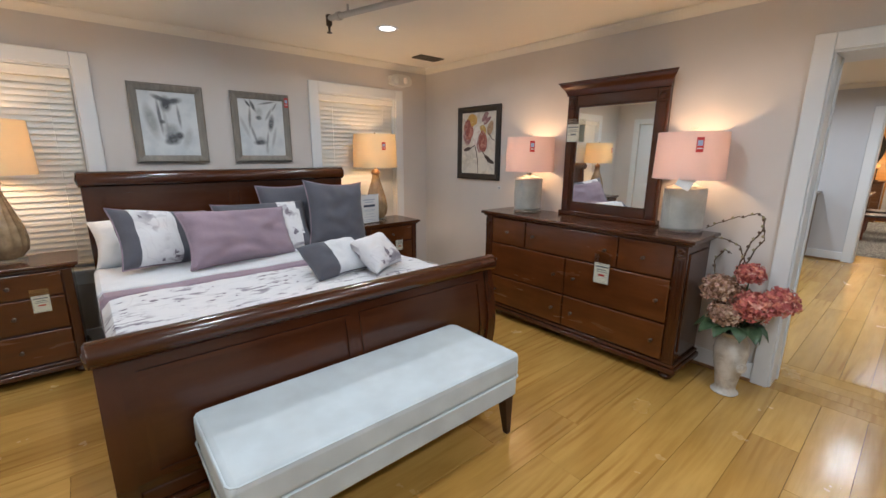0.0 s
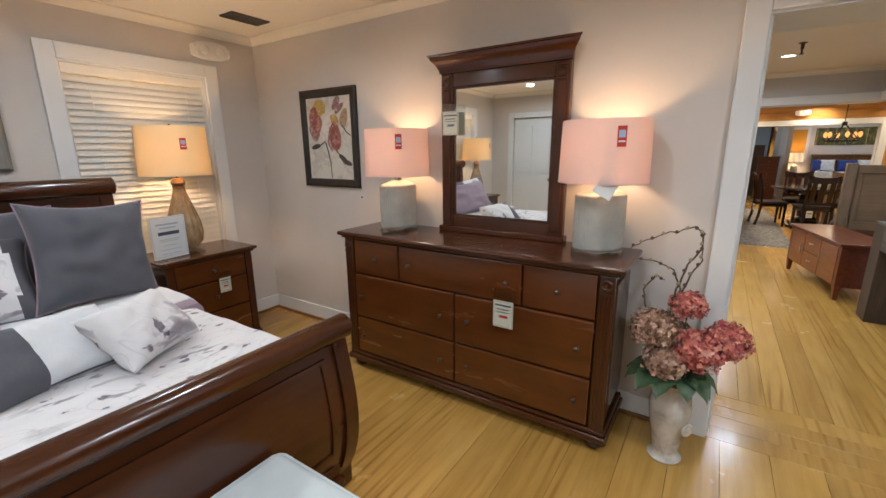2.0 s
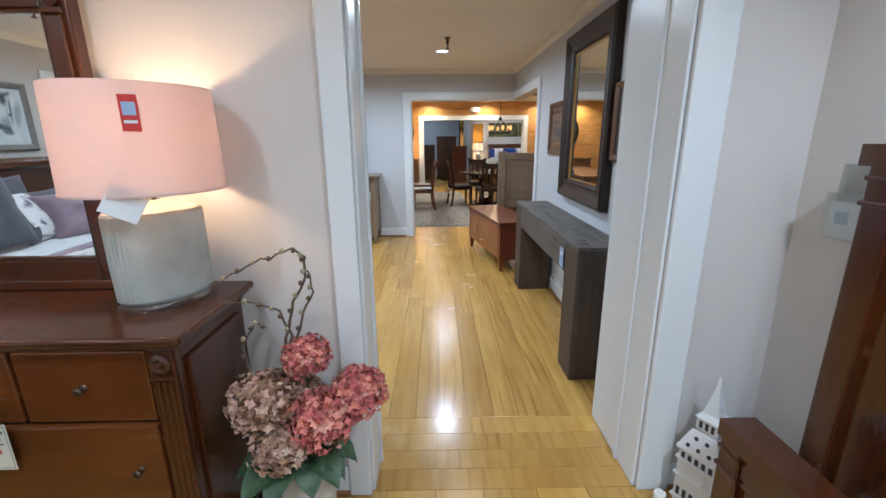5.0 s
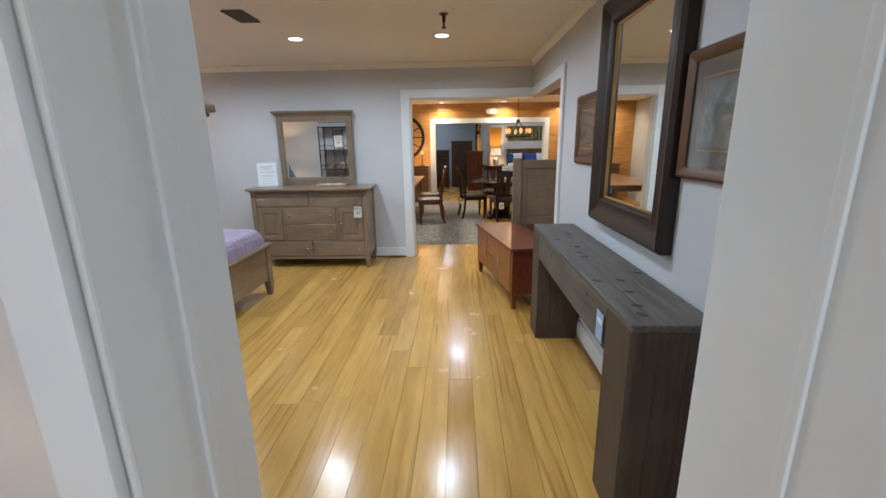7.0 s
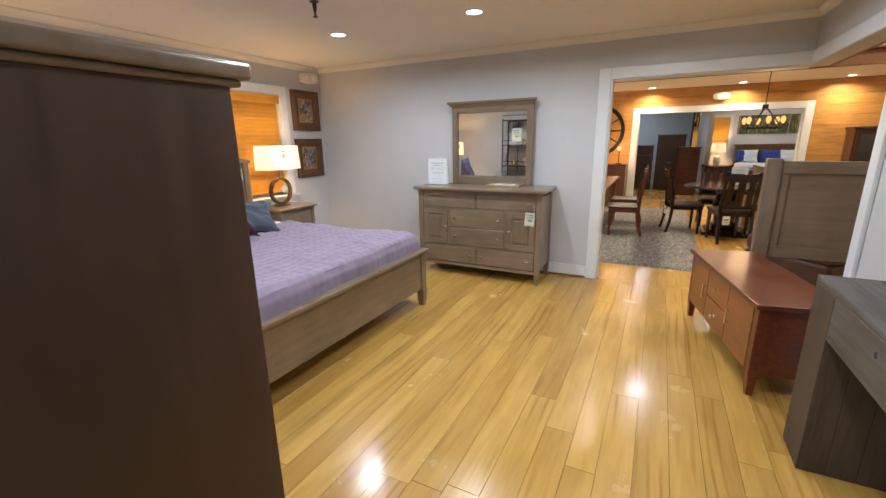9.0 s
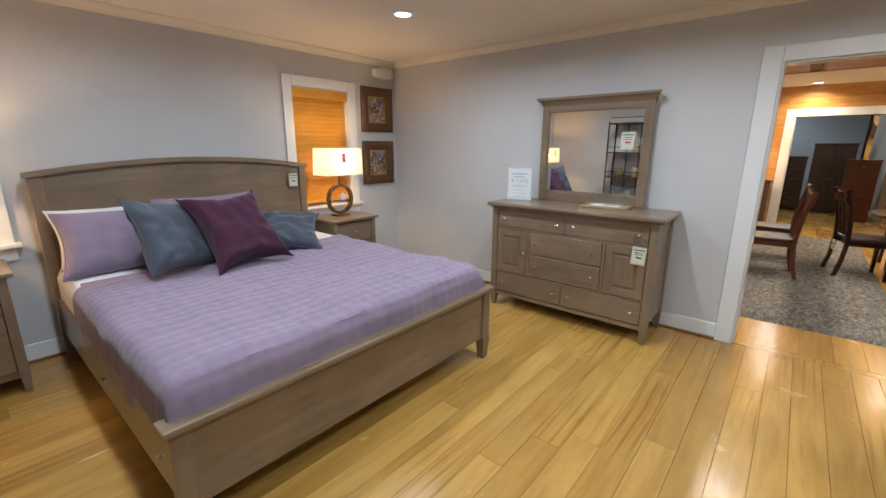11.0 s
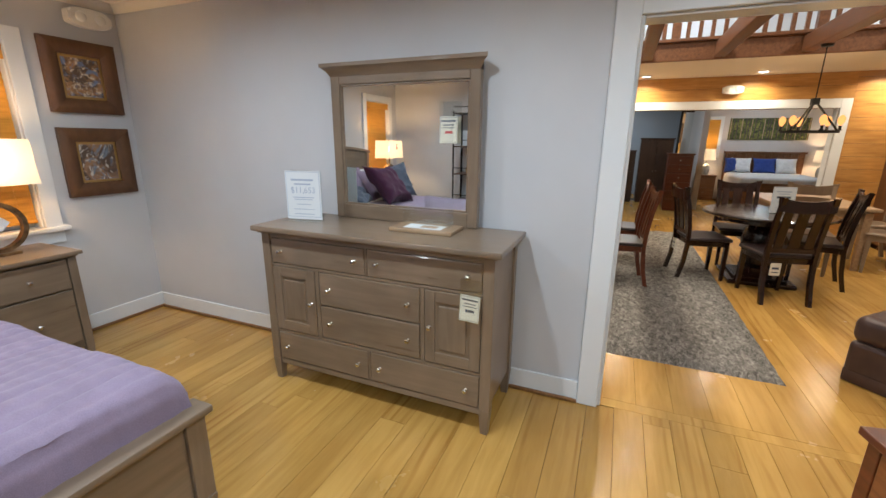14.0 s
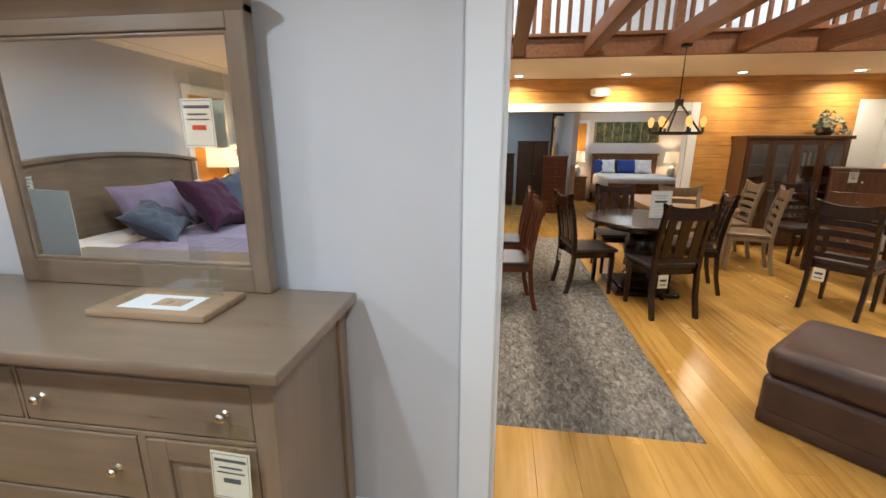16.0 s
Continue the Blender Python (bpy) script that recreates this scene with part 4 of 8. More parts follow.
def cherry_bed():
    W = 2.08
    bed = thing("sleigh_bed", pose(0.97, 0, 0), "cherry-stained king sleigh bed with rolled head and foot", "bed")
    sleigh_end(bed, 1.885, 0.83, W, -1, ((-0.92, -0.03), (0.03, 0.92)), 0.052, "footboard", 0.06, bow=0.085)
    sleigh_end(bed, 3.86, 1.35, W - 0.10, -1, ((-0.88, -0.03), (0.03, 0.88)), 0.055, "headboard", 0.06, bow=0.02, lean=0.0)
    for s in (-1, 1):
        part("side_rail", box(sorted_box(s * 1.0, s * 0.965, 1.92, 3.88, 0.22, 0.46), r=0.006), M["cherry"], bed)
    part("base_rail", box((-0.97, 0.97, 1.835, 1.885, 0.10, 0.17), (-0.97, 0.97, 1.815, 1.885, 0.06, 0.10), r=0.010), M["cherry"], bed)
    matt = thing("mattress", pose(0.97, 1.99, 0.30), "white mattress in the sleigh bed", "mattress")
    part("mattress_body", box((-0.955, 0.955, 0, 1.84, 0, 0.35), r=0.05, seg=4), M["linen_white"], matt)
    cov = thing("duvet", pose(0.97, 2.05, 0.0), "white cotton duvet printed with grey blossom branches", "bedding")
    part("cover", duvet(1.98, 1.42, 0.685, 0.28, 0.06, swell=0.018), M["blossom"], cov)
    for sx in (-1, 1):
        part("side_hem", tube([(sx * 0.992, 0.02 + 1.38 * k / 24, 0.412 + 0.006 * noise.noise(Vector((k * 0.4, sx, 0)))) for k in range(25)], 0.006, 6), M["linen_white"], cov, "white stitched hem")
    fold = thing("folded_sheet", pose(0.97, 3.00, 0.0), "white sheet and mauve lining folded back over the duvet", "bedding")
    part("sheet_fold", duvet(2.0, 0.62, 0.712, 0.22, 0.02, (60, 24), 0.012, 3.0), M["linen_white"], fold)
    part("lining_fold", duvet(1.99, 0.24, 0.703, 0.22, 0.03, (60, 14), 0.012, 3.0), M["mauve"], fold).matrix_local = pose(0, -0.07, 0)


cherry_bed()


def pillow(name, x, y, z, w, h, d, rx, rz, mat, label, piping=None, ry=0, seed=0.0, bands=None, pinch=0.10, wrinkle=0.012):
    pl = thing(name, pose(x, y, z, rx, ry, rz), label, "pillow")
    part("cushion", cushion(w, h, d, pinch=pinch, wrinkle=wrinkle, seed=seed), mat, pl)
    if piping:
        part("piping", rim_tube(w, h, pinch, 0.005), piping, pl)
    if bands:
        for a, b, mt in bands:
            bm = cushion(w * 1.003, h * 1.003, d * 1.03, 28, seed=seed)
            dead = [v for v in bm.verts if not (a * w - 1e-4 <= v.co.x <= b * w + 1e-4)]
            bmesh.ops.delete(bm, geom=dead, context="VERTS")
            part("embroidered_band", bm, mt, pl, "white band embroidered with grey blossom")
    return pl


pillow("pillow", 0.34, 3.63, 0.70, 0.72, 0.36, 0.22, -28, 3, M["linen_white"], "white sleeping pillow against the headboard", seed=1)
pillow("pillow", 1.45, 3.66, 0.70, 0.72, 0.36, 0.22, -28, -3, M["linen_white"], "white sleeping pillow against the headboard", seed=2)
pillow("pillow", 0.43, 3.42, 0.70, 0.70, 0.44, 0.18, -28, 24, M["slate"], "slate and white banded pillow with blossom embroidery", M["mauve"], seed=3, ry=8, bands=[(-0.36, 0.06, M["blossom"])])
pillow("pillow", 1.08, 3.38, 0.70, 0.74, 0.46, 0.18, -32, -4, M["slate"], "slate and white banded pillow with blossom embroidery", M["mauve"], seed=4, bands=[(0.12, 0.38, M["blossom"])])
pillow("pillow", 0.86, 3.20, 0.705, 0.82, 0.42, 0.22, -27, 14, M["mauve"], "mauve linen lumbar pillow with piped edge", M["mauve"], ry=3, seed=5, wrinkle=0.03)
pillow("pillow", 1.36, 3.56, 0.72, 0.54, 0.52, 0.17, -14, 6, M["slate"], "slate grey square cushion with piped edge", M["mauve"], seed=6)
pillow("pillow", 1.66, 3.335, 0.70, 0.56, 0.57, 0.19, -15, 1, M["slate"], "slate grey square cushion with piped edge", M["mauve"], ry=4, seed=7, wrinkle=0.022, pinch=0.13)
pillow("pillow", 1.28, 2.47, 0.70, 0.47, 0.30, 0.15, -52, 12, M["slate"], "small white and slate striped cushion lying on the duvet", None, seed=8, bands=[(-0.16, 0.5, M["linen_white"])])
pillow("pillow", 1.575, 2.40, 0.71, 0.38, 0.29, 0.15, -46, 29, M["blossom"], "small white blossom-printed cushion lying on the duvet", None, seed=9)


def bench():
    b = thing("bench", pose(0.91, 1.515, 0), "white upholstered bench with dark tapered legs at the bed's foot", "bench")
    part("cushion", box((-0.71, 0.71, -0.265, 0.265, 0.345, 0.480), r=0.030, seg=4), M["bench_white"], b)
    part("apron", box((-0.70, 0.70, -0.255, 0.255, 0.235, 0.347), r=0.010), M["bench_white"], b)
    for z in (0.468, 0.350):
        o = 0.705 if z > 0.4 else 0.712
        q = 0.26 if z > 0.4 else 0.267
        part("piping", tube([(-o, -q + 0.03, z), (-o, q - 0.03, z), (-o + 0.01, q - 0.01, z), (-o + 0.03, q, z), (o - 0.03, q, z), (o - 0.01, q - 0.01, z), (o, q - 0.03, z), (o, -q + 0.03, z), (o - 0.01, -q + 0.01, z), (o - 0.03, -q, z), (-o + 0.03, -q, z), (-o + 0.01, -q + 0.01, z), (-o, -q + 0.03, z)], 0.005, 6), M["bench_white"], b)
    for sx in (-1, 1):
        for sy in (-1, 1):
            bm = bmesh.new()
            q = []
            for z, h, dx in ((0.0, 0.014, 0.018), (0.24, 0.030, 0.0)):
                cx, cy = sx * (0.655 + dx), sy * (0.215 + dx * 0.5)
                q.append([bm.verts.new((cx + a * h, cy + c * h, z)) for a, c in ((-1, -1), (1, -1), (1, 1), (-1, 1))])
            for i in range(4):
                bm.faces.new((q[0][i], q[0][(i + 1) % 4], q[1][(i + 1) % 4], q[1][i]))
            bm.faces.new(q[0][::-1])
            bm.faces.new(q[1])
            part("leg", bm, M["bench_leg"], b)


bench()


def cherry_nightstand(x, y, tag):
    W, D, H = 0.64, 0.43, 0.79
    d = thing("nightstand", pose(x, y, 0), "cherry-stained nightstand with three drawers and bun feet", "nightstand", "cherry nightstands")
    f, hw = -D / 2, W / 2
    part("body", box((-hw + 0.012, hw - 0.012, f + 0.022, D / 2 - 0.005, 0.10, 0.752), r=0.004), M["cherry_up"], d)
    part("top", box((-hw - 0.03, hw + 0.03, f - 0.03, D / 2, 0.765, H), (-hw - 0.012, hw + 0.012, f - 0.012, D / 2, 0.748, 0.765), r=0.009, seg=3), M["cherry"], d)
    part("base_moulding", box((-hw - 0.010, hw + 0.010, f - 0.014, D / 2, 0.055, 0.092), (-hw, hw, f - 0.003, D / 2, 0.092, 0.115), r=0.009, seg=3), M["cherry"], d)
    for sx in (-1, 1):
        for yy in (f + 0.05, D / 2 - 0.05):
            part("bun_foot", lathe([(0, 0), (0.026, 0), (0.040, 0.012), (0.045, 0.026), (0.034, 0.044), (0.03, 0.057), (0, 0.057)], 18, sx * (hw - 0.05), yy), M["cherry"], d)
        part("pilaster", box((sx * (hw - 0.035) - 0.026, sx * (hw - 0.035) + 0.026, f - 0.004, f + 0.024, 0.115, 0.748), r=0.006), M["cherry_up"], d)
    for z0, z1 in ((0.585, 0.740), (0.355, 0.573), (0.125, 0.343)):
        drawer(d, -hw + 0.066, hw - 0.066, z0, z1, f, [0.0], M["drawer"], M["dark_knob"])
    price_tag(x + tag, y + f - 0.034, 0.60, 0, colour=True)
    return d


cherry_nightstand(2.40, 3.82, 0.06)
cherry_nightstand(-0.45, 3.82, 0.14)


def bottle_lamp(x, y, z, watts):
    la = thing("table_lamp", pose(x, y, z), "amber ribbed glass gourd lamp with a cream drum shade, lit", "lamp", "lamps beside the sleigh bed")
    part("foot", box((-0.085, 0.085, -0.085, 0.085, 0.0, 0.026), r=0.005), M["acrylic"], la, "clear acrylic foot")
    prof = [(0, 0.026), (0.070, 0.026), (0.105, 0.07), (0.116, 0.135), (0.106, 0.22), (0.074, 0.33), (0.046, 0.42), (0.036, 0.465), (0.040, 0.48), (0, 0.485)]
    bm = lathe(prof, 64)
    for vv in bm.verts:
        rr = math.hypot(vv.co.x, vv.co.y)
        if rr > 0.02:
            a = math.atan2(vv.co.y, vv.co.x)
            k = 1 + 0.035 * math.cos(16 * a)
            vv.co.x *= k
            vv.co.y *= k
    part("body", bm, M["amber_body"], la)
    part("collar", lathe([(0, 0.485), (0.040, 0.485), (0.048, 0.505), (0.034, 0.535), (0.012, 0.542), (0.012, 0.70), (0, 0.70)], 20), M["mid_wood"], la)
    part("bulb", lathe([(0, 0.68), (0.014, 0.682), (0.030, 0.715), (0.032, 0.735), (0.022, 0.758), (0, 0.765)], 16), M["bulb"], la, "lit bulb").visible_shadow = False
    sh = part("shade", lathe([(0.230, 0.560), (0.216, 0.895), (0.214, 0.895), (0.228, 0.560)], 56), M["shade_amber"], la, "cream linen drum shade glowing amber")
    part("spider", box((-0.214, 0.214, -0.002, 0.002, 0.882, 0.886), (-0.002, 0.002, -0.214, 0.214, 0.882, 0.886), r=0), M["steel"], sh)
    part("finial", lathe([(0, 0.885), (0.005, 0.885), (0.005, 0.896), (0.010, 0.902), (0.008, 0.912), (0, 0.916)], 12), M["dark_knob"], la)
    sticker(sh, 0, 0, 0, 0.040, 0.075, pose(0, 0, 0, 0, 0, -8) @ pose(0, -0.2225, 0.775, -2, 0, 0))
    point_lamp(x, y, z + 0.73, watts)
    return la


m, n, l, p = material("amber_gourd", (0.30, 0.21, 0.12), 0.22)
l.new(ramp(n, l, tex_noise(n, l, coords(n, l), 14, 4), [(0.3, (0.20, 0.13, 0.07)), (0.7, (0.40, 0.29, 0.17))]), p.inputs["Base Color"])
M["amber_body"] = m
bottle_lamp(2.37, 3.86, 0.79, 12.5)
bottle_lamp(-0.44, 3.84, 0.79, 10.0)


def stand_sign(x, y, z, rz, w, h, price=""):
    s = thing("sign_holder", pose(x, y, z, 0, 0, rz), "clear acrylic sign holder with a white printed sheet", "sign")
    part("stand", box((-w / 2 - 0.004, w / 2 + 0.004, -0.05, 0.03, 0, 0.003), (-w / 2 - 0.004, w / 2 + 0.004, 0.006, 0.009, 0.003, h + 0.004), r=0), M["acrylic"], s, smooth=False).visible_shadow = False
    sheet = part("sheet", box((-w / 2, w / 2, 0.003, 0.0055, 0.006, h), r=0), M["paper"], s, smooth=False)
    part("sheet_border", box((-w * 0.47, w * 0.47, 0.002, 0.003, h * 0.975, h * 0.985), (-w * 0.47, w * 0.47, 0.002, 0.003, 0.02, 0.023), (-w * 0.475, -w * 0.465, 0.002, 0.003, 0.02, h * 0.98), (w * 0.465, w * 0.475, 0.002, 0.003, 0.02, h * 0.98), r=0), M["ink_pale"], s)
    for a, b, z0, z1 in ((-0.33, 0.30, 0.80, 0.84), (-0.24, 0.22, 0.72, 0.75), (-0.30, 0.30, 0.46, 0.475), (-0.26, 0.26, 0.42, 0.433), (-0.2, 0.2, 0.32, 0.333), (-0.30, 0.30, 0.22, 0.232), (-0.28, 0.28, 0.12, 0.135)):
        part("print_line", box((a * w, b * w, 0.002, 0.003, z0 * h, z1 * h), r=0), M["ink_pale"], s)
    if price:
        words(price, h * 0.17, M["ink_pale"], pose(0, 0.002, h * 0.61, 90, 0, 0), s, "printed price")
    else:
        part("print_line", box((-0.30 * w, 0.30 * w, 0.002, 0.003, 0.57 * h, 0.65 * h), r=0), M["ink"], s)


stand_sign(2.19, 3.70, 0.79, 6, 0.235, 0.295)


def picture(x, y, z, w, h, rz, frame_mat, art_mat, label, fw=0.05, depth=0.03, mat_w=0.0, inner=None):
    """A framed picture on a wall, centred at z; its face looks to local -y."""
    p_ = thing("picture", pose(x, y, z, 0, 0, rz), label, "picture")
    hw, hh = w / 2, h / 2
    prof = [(0, 0), (0, -depth * 0.7), (fw * 0.25, -depth), (fw * 0.6, -depth * 0.9), (fw, -depth * 0.45), (fw, 0)]
    for ax, s in (("h", 1), ("h", -1), ("v", 1), ("v", -1)):
        bm = bmesh.new()
        ends = []
        for e in (-1, 1):
            ring = []
            for o, yy in prof:
                if ax == "h":
                    ring.append(bm.verts.new((e * (hw - o), yy, s * (hh - o))))
                else:
                    ring.append(bm.verts.new((s * (hw - o), yy, e * (hh - o))))
            ends.append(ring)
        k = len(prof)
        for i in range(k):
            bm.faces.new((ends[0][i], ends[0][(i + 1) % k], ends[1][(i + 1) % k], ends[1][i]))
        part("frame_side", bm, frame_mat, p_)
    if mat_w:
        part("mount", box((-hw + fw, hw - fw, -0.008, -0.002, -hh + fw, hh - fw), r=0), inner or M["paper"], p_, smooth=False)
    q = fw + mat_w
    part("artwork", box((-hw + q - 0.001, hw - q + 0.001, -0.012, -0.004, -hh + q - 0.001, hh - q + 0.001), r=0), art_mat, p_, smooth=False)
    return p_


def blot_art(name, base, tones, scale=5.0, seed=0.0, lo=0.42):
    """Loose painted blots on a ground: an unreadable picture in its own colours."""
    m, n, l, p = material(name, base, 0.6, spec=0.3)
    tc = n.new("ShaderNodeTexCoord")
    mp = n.new("ShaderNodeMapping")
    mp.inputs["Location"].default_value = (seed, seed * 1.7, seed * 0.6)
    l.new(tc.outputs["Object"], mp.inputs["Vector"])
    c = base
    for i, (t, s) in enumerate(tones):
        f = tex_noise(n, l, mp.outputs[0], scale * s, 4, 0.6, 0.8 + i)
        mask = ramp(n, l, f, [(lo + 0.04 * i, (0, 0, 0)), (lo + 0.12 + 0.04 * i, (1, 1, 1))])
        c = mix_colour(n, l, c, t, mask)
    l.new(c, p.inputs["Base Color"])
    return m




HEAD_TURNED = [(-0.125, 0.02, 0.035, 0.130, 12, 0.50), (-0.015, 0.155, 0.034, 0.060, 0, 1.0), (0.035, 0.178, 0.060, 0.026, 14, 0.95), (-0.055, 0.195, 0.050, 0.020, -24, 0.85),
               (-0.066, 0.06, 0.012, 0.130, 4, 0.80), (-0.050, 0.015, 0.018, 0.016, 0, 0.9), (0.068, 0.06, 0.011, 0.090, 4, 0.65), (0.002, -0.055, 0.055, 0.060, -20, 0.55),
               (0.010, -0.115, 0.048, 0.045, -18, 0.95), (0.058, -0.088, 0.028, 0.030, 0, 1.0), (-0.020, -0.140, 0.030, 0.026, 0, 0.75), (0.115, -0.105, 0.030, 0.085, -16, 0.28), (-0.030, 0.05, 0.012, 0.11, 8, 0.28)]
HEAD_FRONT = [(-0.112, 0.205, 0.010, 0.036, 38, 1.0), (-0.072, 0.190, 0.014, 0.052, 24, 1.0), (0.055, 0.222, 0.070, 0.009, 12, 0.75), (0.120, 0.190, 0.009, 0.045, -32, 0.65),
              (-0.026, 0.088, 0.026, 0.020, 0, 0.90), (-0.020, 0.135, 0.030, 0.040, 0, 0.30), (-0.104, 0.085, 0.012, 0.095, -4, 0.70), (-0.078, -0.060, 0.012, 0.090, 16, 0.60),
              (0.082, 0.045, 0.024, 0.075, -10, 0.95), (0.062, 0.120, 0.012, 0.060, -30, 0.60), (-0.026, -0.130, 0.052, 0.024, 4, 1.0), (-0.026, -0.105, 0.040, 0.030, 0, 0.45),
              (0.040, -0.100, 0.010, 0.070, -8, 0.55), (0.100, -0.085, 0.014, 0.090, -14, 0.40), (0.030, -0.185, 0.014, 0.050, 0, 0.35), (-0.150, 0.0, 0.016, 0.10, 22, 0.30)]


def soft_sketch(name, smudges):
    """Charcoal rubbed into drawing paper: soft oval smudges that make up a horse's head."""
    m, n, l, p = material(name, (0.66, 0.68, 0.70), 0.75, spec=0.2)
    tc = n.new("ShaderNodeTexCoord")
    c = ramp(n, l, tex_noise(n, l, tc.outputs["Object"], 9.0, 4), [(0.35, (0.56, 0.60, 0.63)), (0.6, (0.66, 0.69, 0.71))])
    rub = ramp(n, l, tex_noise(n, l, tc.outputs["Object"], 30.0, 5, 0.65, 0.6), [(0.26, (0.62, 0.62, 0.62)), (0.52, (1, 1, 1))])
    for x, z, rx, rz_, turn, weight in smudges:
        mp = n.new("ShaderNodeMapping")
        mp.vector_type = "TEXTURE"
        mp.inputs["Location"].default_value = (x, -0.012, z)
        mp.inputs["Rotation"].default_value = (0, radians(-turn), 0)
        mp.inputs["Scale"].default_value = (rx * 1.35, 1.0, rz_ * 1.25)
        l.new(tc.outputs["Object"], mp.inputs["Vector"])
        ln = n.new("ShaderNodeVectorMath")
        ln.operation = "LENGTH"
        l.new(mp.outputs[0], ln.inputs[0])
        mask = ramp(n, l, ln.outputs["Value"], [(0.40, (weight,) * 3), (1.0, (0, 0, 0))])
        c = mix_colour(n, l, c, (0.085, 0.09, 0.10), mix_colour(n, l, mask, rub, 1.0, "MULTIPLY"))
    l.new(c, p.inputs["Base Color"])
    return m


def horse_sketch(x, z, second):
    art = soft_sketch("charcoal_horse_front", HEAD_FRONT) if second else soft_sketch("charcoal_horse_turned", HEAD_TURNED)
    pc = picture(x, WN1 - 0.001, z, 0.51, 0.61, 0, M["picture_taupe"], art, "charcoal horse-head sketch in a taupe frame", 0.058, 0.035)
    if second:
        sticker(pc, 0, 0, 0, 0.035, 0.085, pose(0.225, -0.036, 0.235))


horse_sketch(0.605, 1.715, False)
horse_sketch(1.328, 1.715, True)

# flower painting
M["canvas_pale"] = blot_art("pale_canvas", (0.62, 0.60, 0.55), [((0.48, 0.46, 0.42), 1.2), ((0.70, 0.66, 0.58), 2.4)], 6.0, 2.0, 0.5)
M["petal_rust"] = blot_art("rust_petals", (0.30, 0.10, 0.085), [((0.48, 0.24, 0.20), 2), ((0.16, 0.045, 0.05), 3)], 12.0, 1.0, 0.48)
M["petal_tan"] = blot_art("tan_petals", (0.42, 0.30, 0.20), [((0.25, 0.14, 0.09), 3)], 12.0, 3.0, 0.5)
M["stem_dark"] = material("dark_painted_stem", (0.07, 0.05, 0.045), 0.6)[0]
M["petal_white"] = blot_art("white_petals", (0.72, 0.69, 0.66), [((0.60, 0.48, 0.46), 2)], 12.0, 5.0, 0.52)
M["petal_ochre"] = blot_art("ochre_petals", (0.50, 0.33, 0.10), [((0.62, 0.50, 0.26), 2), ((0.34, 0.17, 0.06), 3)], 12.0, 7.0, 0.50)
M["petal_plum"] = blot_art("plum_petals", (0.30, 0.16, 0.17), [((0.52, 0.40, 0.38), 2), ((0.12, 0.06, 0.07), 3)], 12.0, 9.0, 0.48)
fp = picture(XA - 0.001, 3.213, 1.604, 0.62, 0.755, -90, M["black_frame"], M["canvas_pale"], "painting of rust-coloured blossoms in a black frame", 0.062, 0.035)
BLOSSOMS = [(-0.10, 0.235, 0.085, 0.065, 20, "petal_ochre"), (-0.17, 0.175, 0.050, 0.075, -15, "petal_rust"), (-0.165, 0.07, 0.060, 0.085, 8, "petal_plum"), (-0.135, 0.11, 0.055, 0.080, -24, "petal_rust"),
            (0.095, 0.265, 0.060, 0.030, 50, "petal_plum"), (0.125, 0.225, 0.060, 0.022, 35, "petal_plum"), (0.17, 0.15, 0.040, 0.070, -20, "petal_tan"), (0.06, 0.125, 0.050, 0.055, 10, "petal_ochre"),
            (-0.02, 0.075, 0.058, 0.100, -14, "petal_white"), (0.075, 0.02, 0.055, 0.110, 10, "petal_rust"), (0.035, 0.0, 0.050, 0.100, -6, "petal_plum"), (0.055, 0.01, 0.045, 0.085, 4, "petal_rust")]
for k, (cx, cz, ra, rb, turn, mt) in enumerate(BLOSSOMS):
    ct, st = math.cos(radians(turn)), math.sin(radians(turn))
    ring = []
    for i in range(22):
        t = 2 * math.pi * i / 22
        wav = 1 + 0.14 * noise.noise(Vector((math.cos(t) * 1.8, math.sin(t) * 1.8, k * 3.1)))
        u, w_ = ra * wav * math.cos(t), rb * wav * math.sin(t)
        ring.append((cx + u * ct - w_ * st, cz + u * st + w_ * ct))
    part("petal", prism(ring, "y", -0.0125, -0.0132 - 0.0003 * k), M[mt], fp)
for pts in (((-0.045, -0.03), (-0.02, -0.10), (0.0, -0.20), (0.005, -0.31)), ((0.06, -0.08), (0.10, -0.12), (0.14, -0.15)), ((0.15, 0.10), (0.19, 0.05), (0.235, 0.02)), ((-0.05, -0.02), (-0.10, -0.045), (-0.15, -0.06))):
    part("stem", tube([(a, -0.0128, b) for a, b in pts], 0.005, 6, taper=0.6), M["stem_dark"], fp)
for cx, cz, turn in ((0.145, -0.155, -0.6), (-0.16, -0.06, 0.2), (0.185, -0.185, -0.3)):
    ring = [(cx + 0.055 * math.cos(t) * math.cos(turn) - 0.020 * math.sin(t) * math.sin(turn), cz + 0.055 * math.cos(t) * math.sin(turn) + 0.020 * math.sin(t) * math.cos(turn)) for t in [2 * math.pi * i / 14 for i in range(14)]]
    part("leaf", prism(ring, "y", -0.0125, -0.0150), M["stem_dark"], fp)
plate = thing("picture_label", pose(XA - 0.001, 2.905, 1.155, 0, 0, -90), "small white label with dark print on the wall", "label")
part("card", box((-0.02, 0.02, -0.002, 0, -0.015, 0.015), r=0), M["paper"], plate)
part("print_mark", box((-0.006, 0.012, -0.003, -0.002, -0.008, 0.006), r=0), M["ink"], plate)


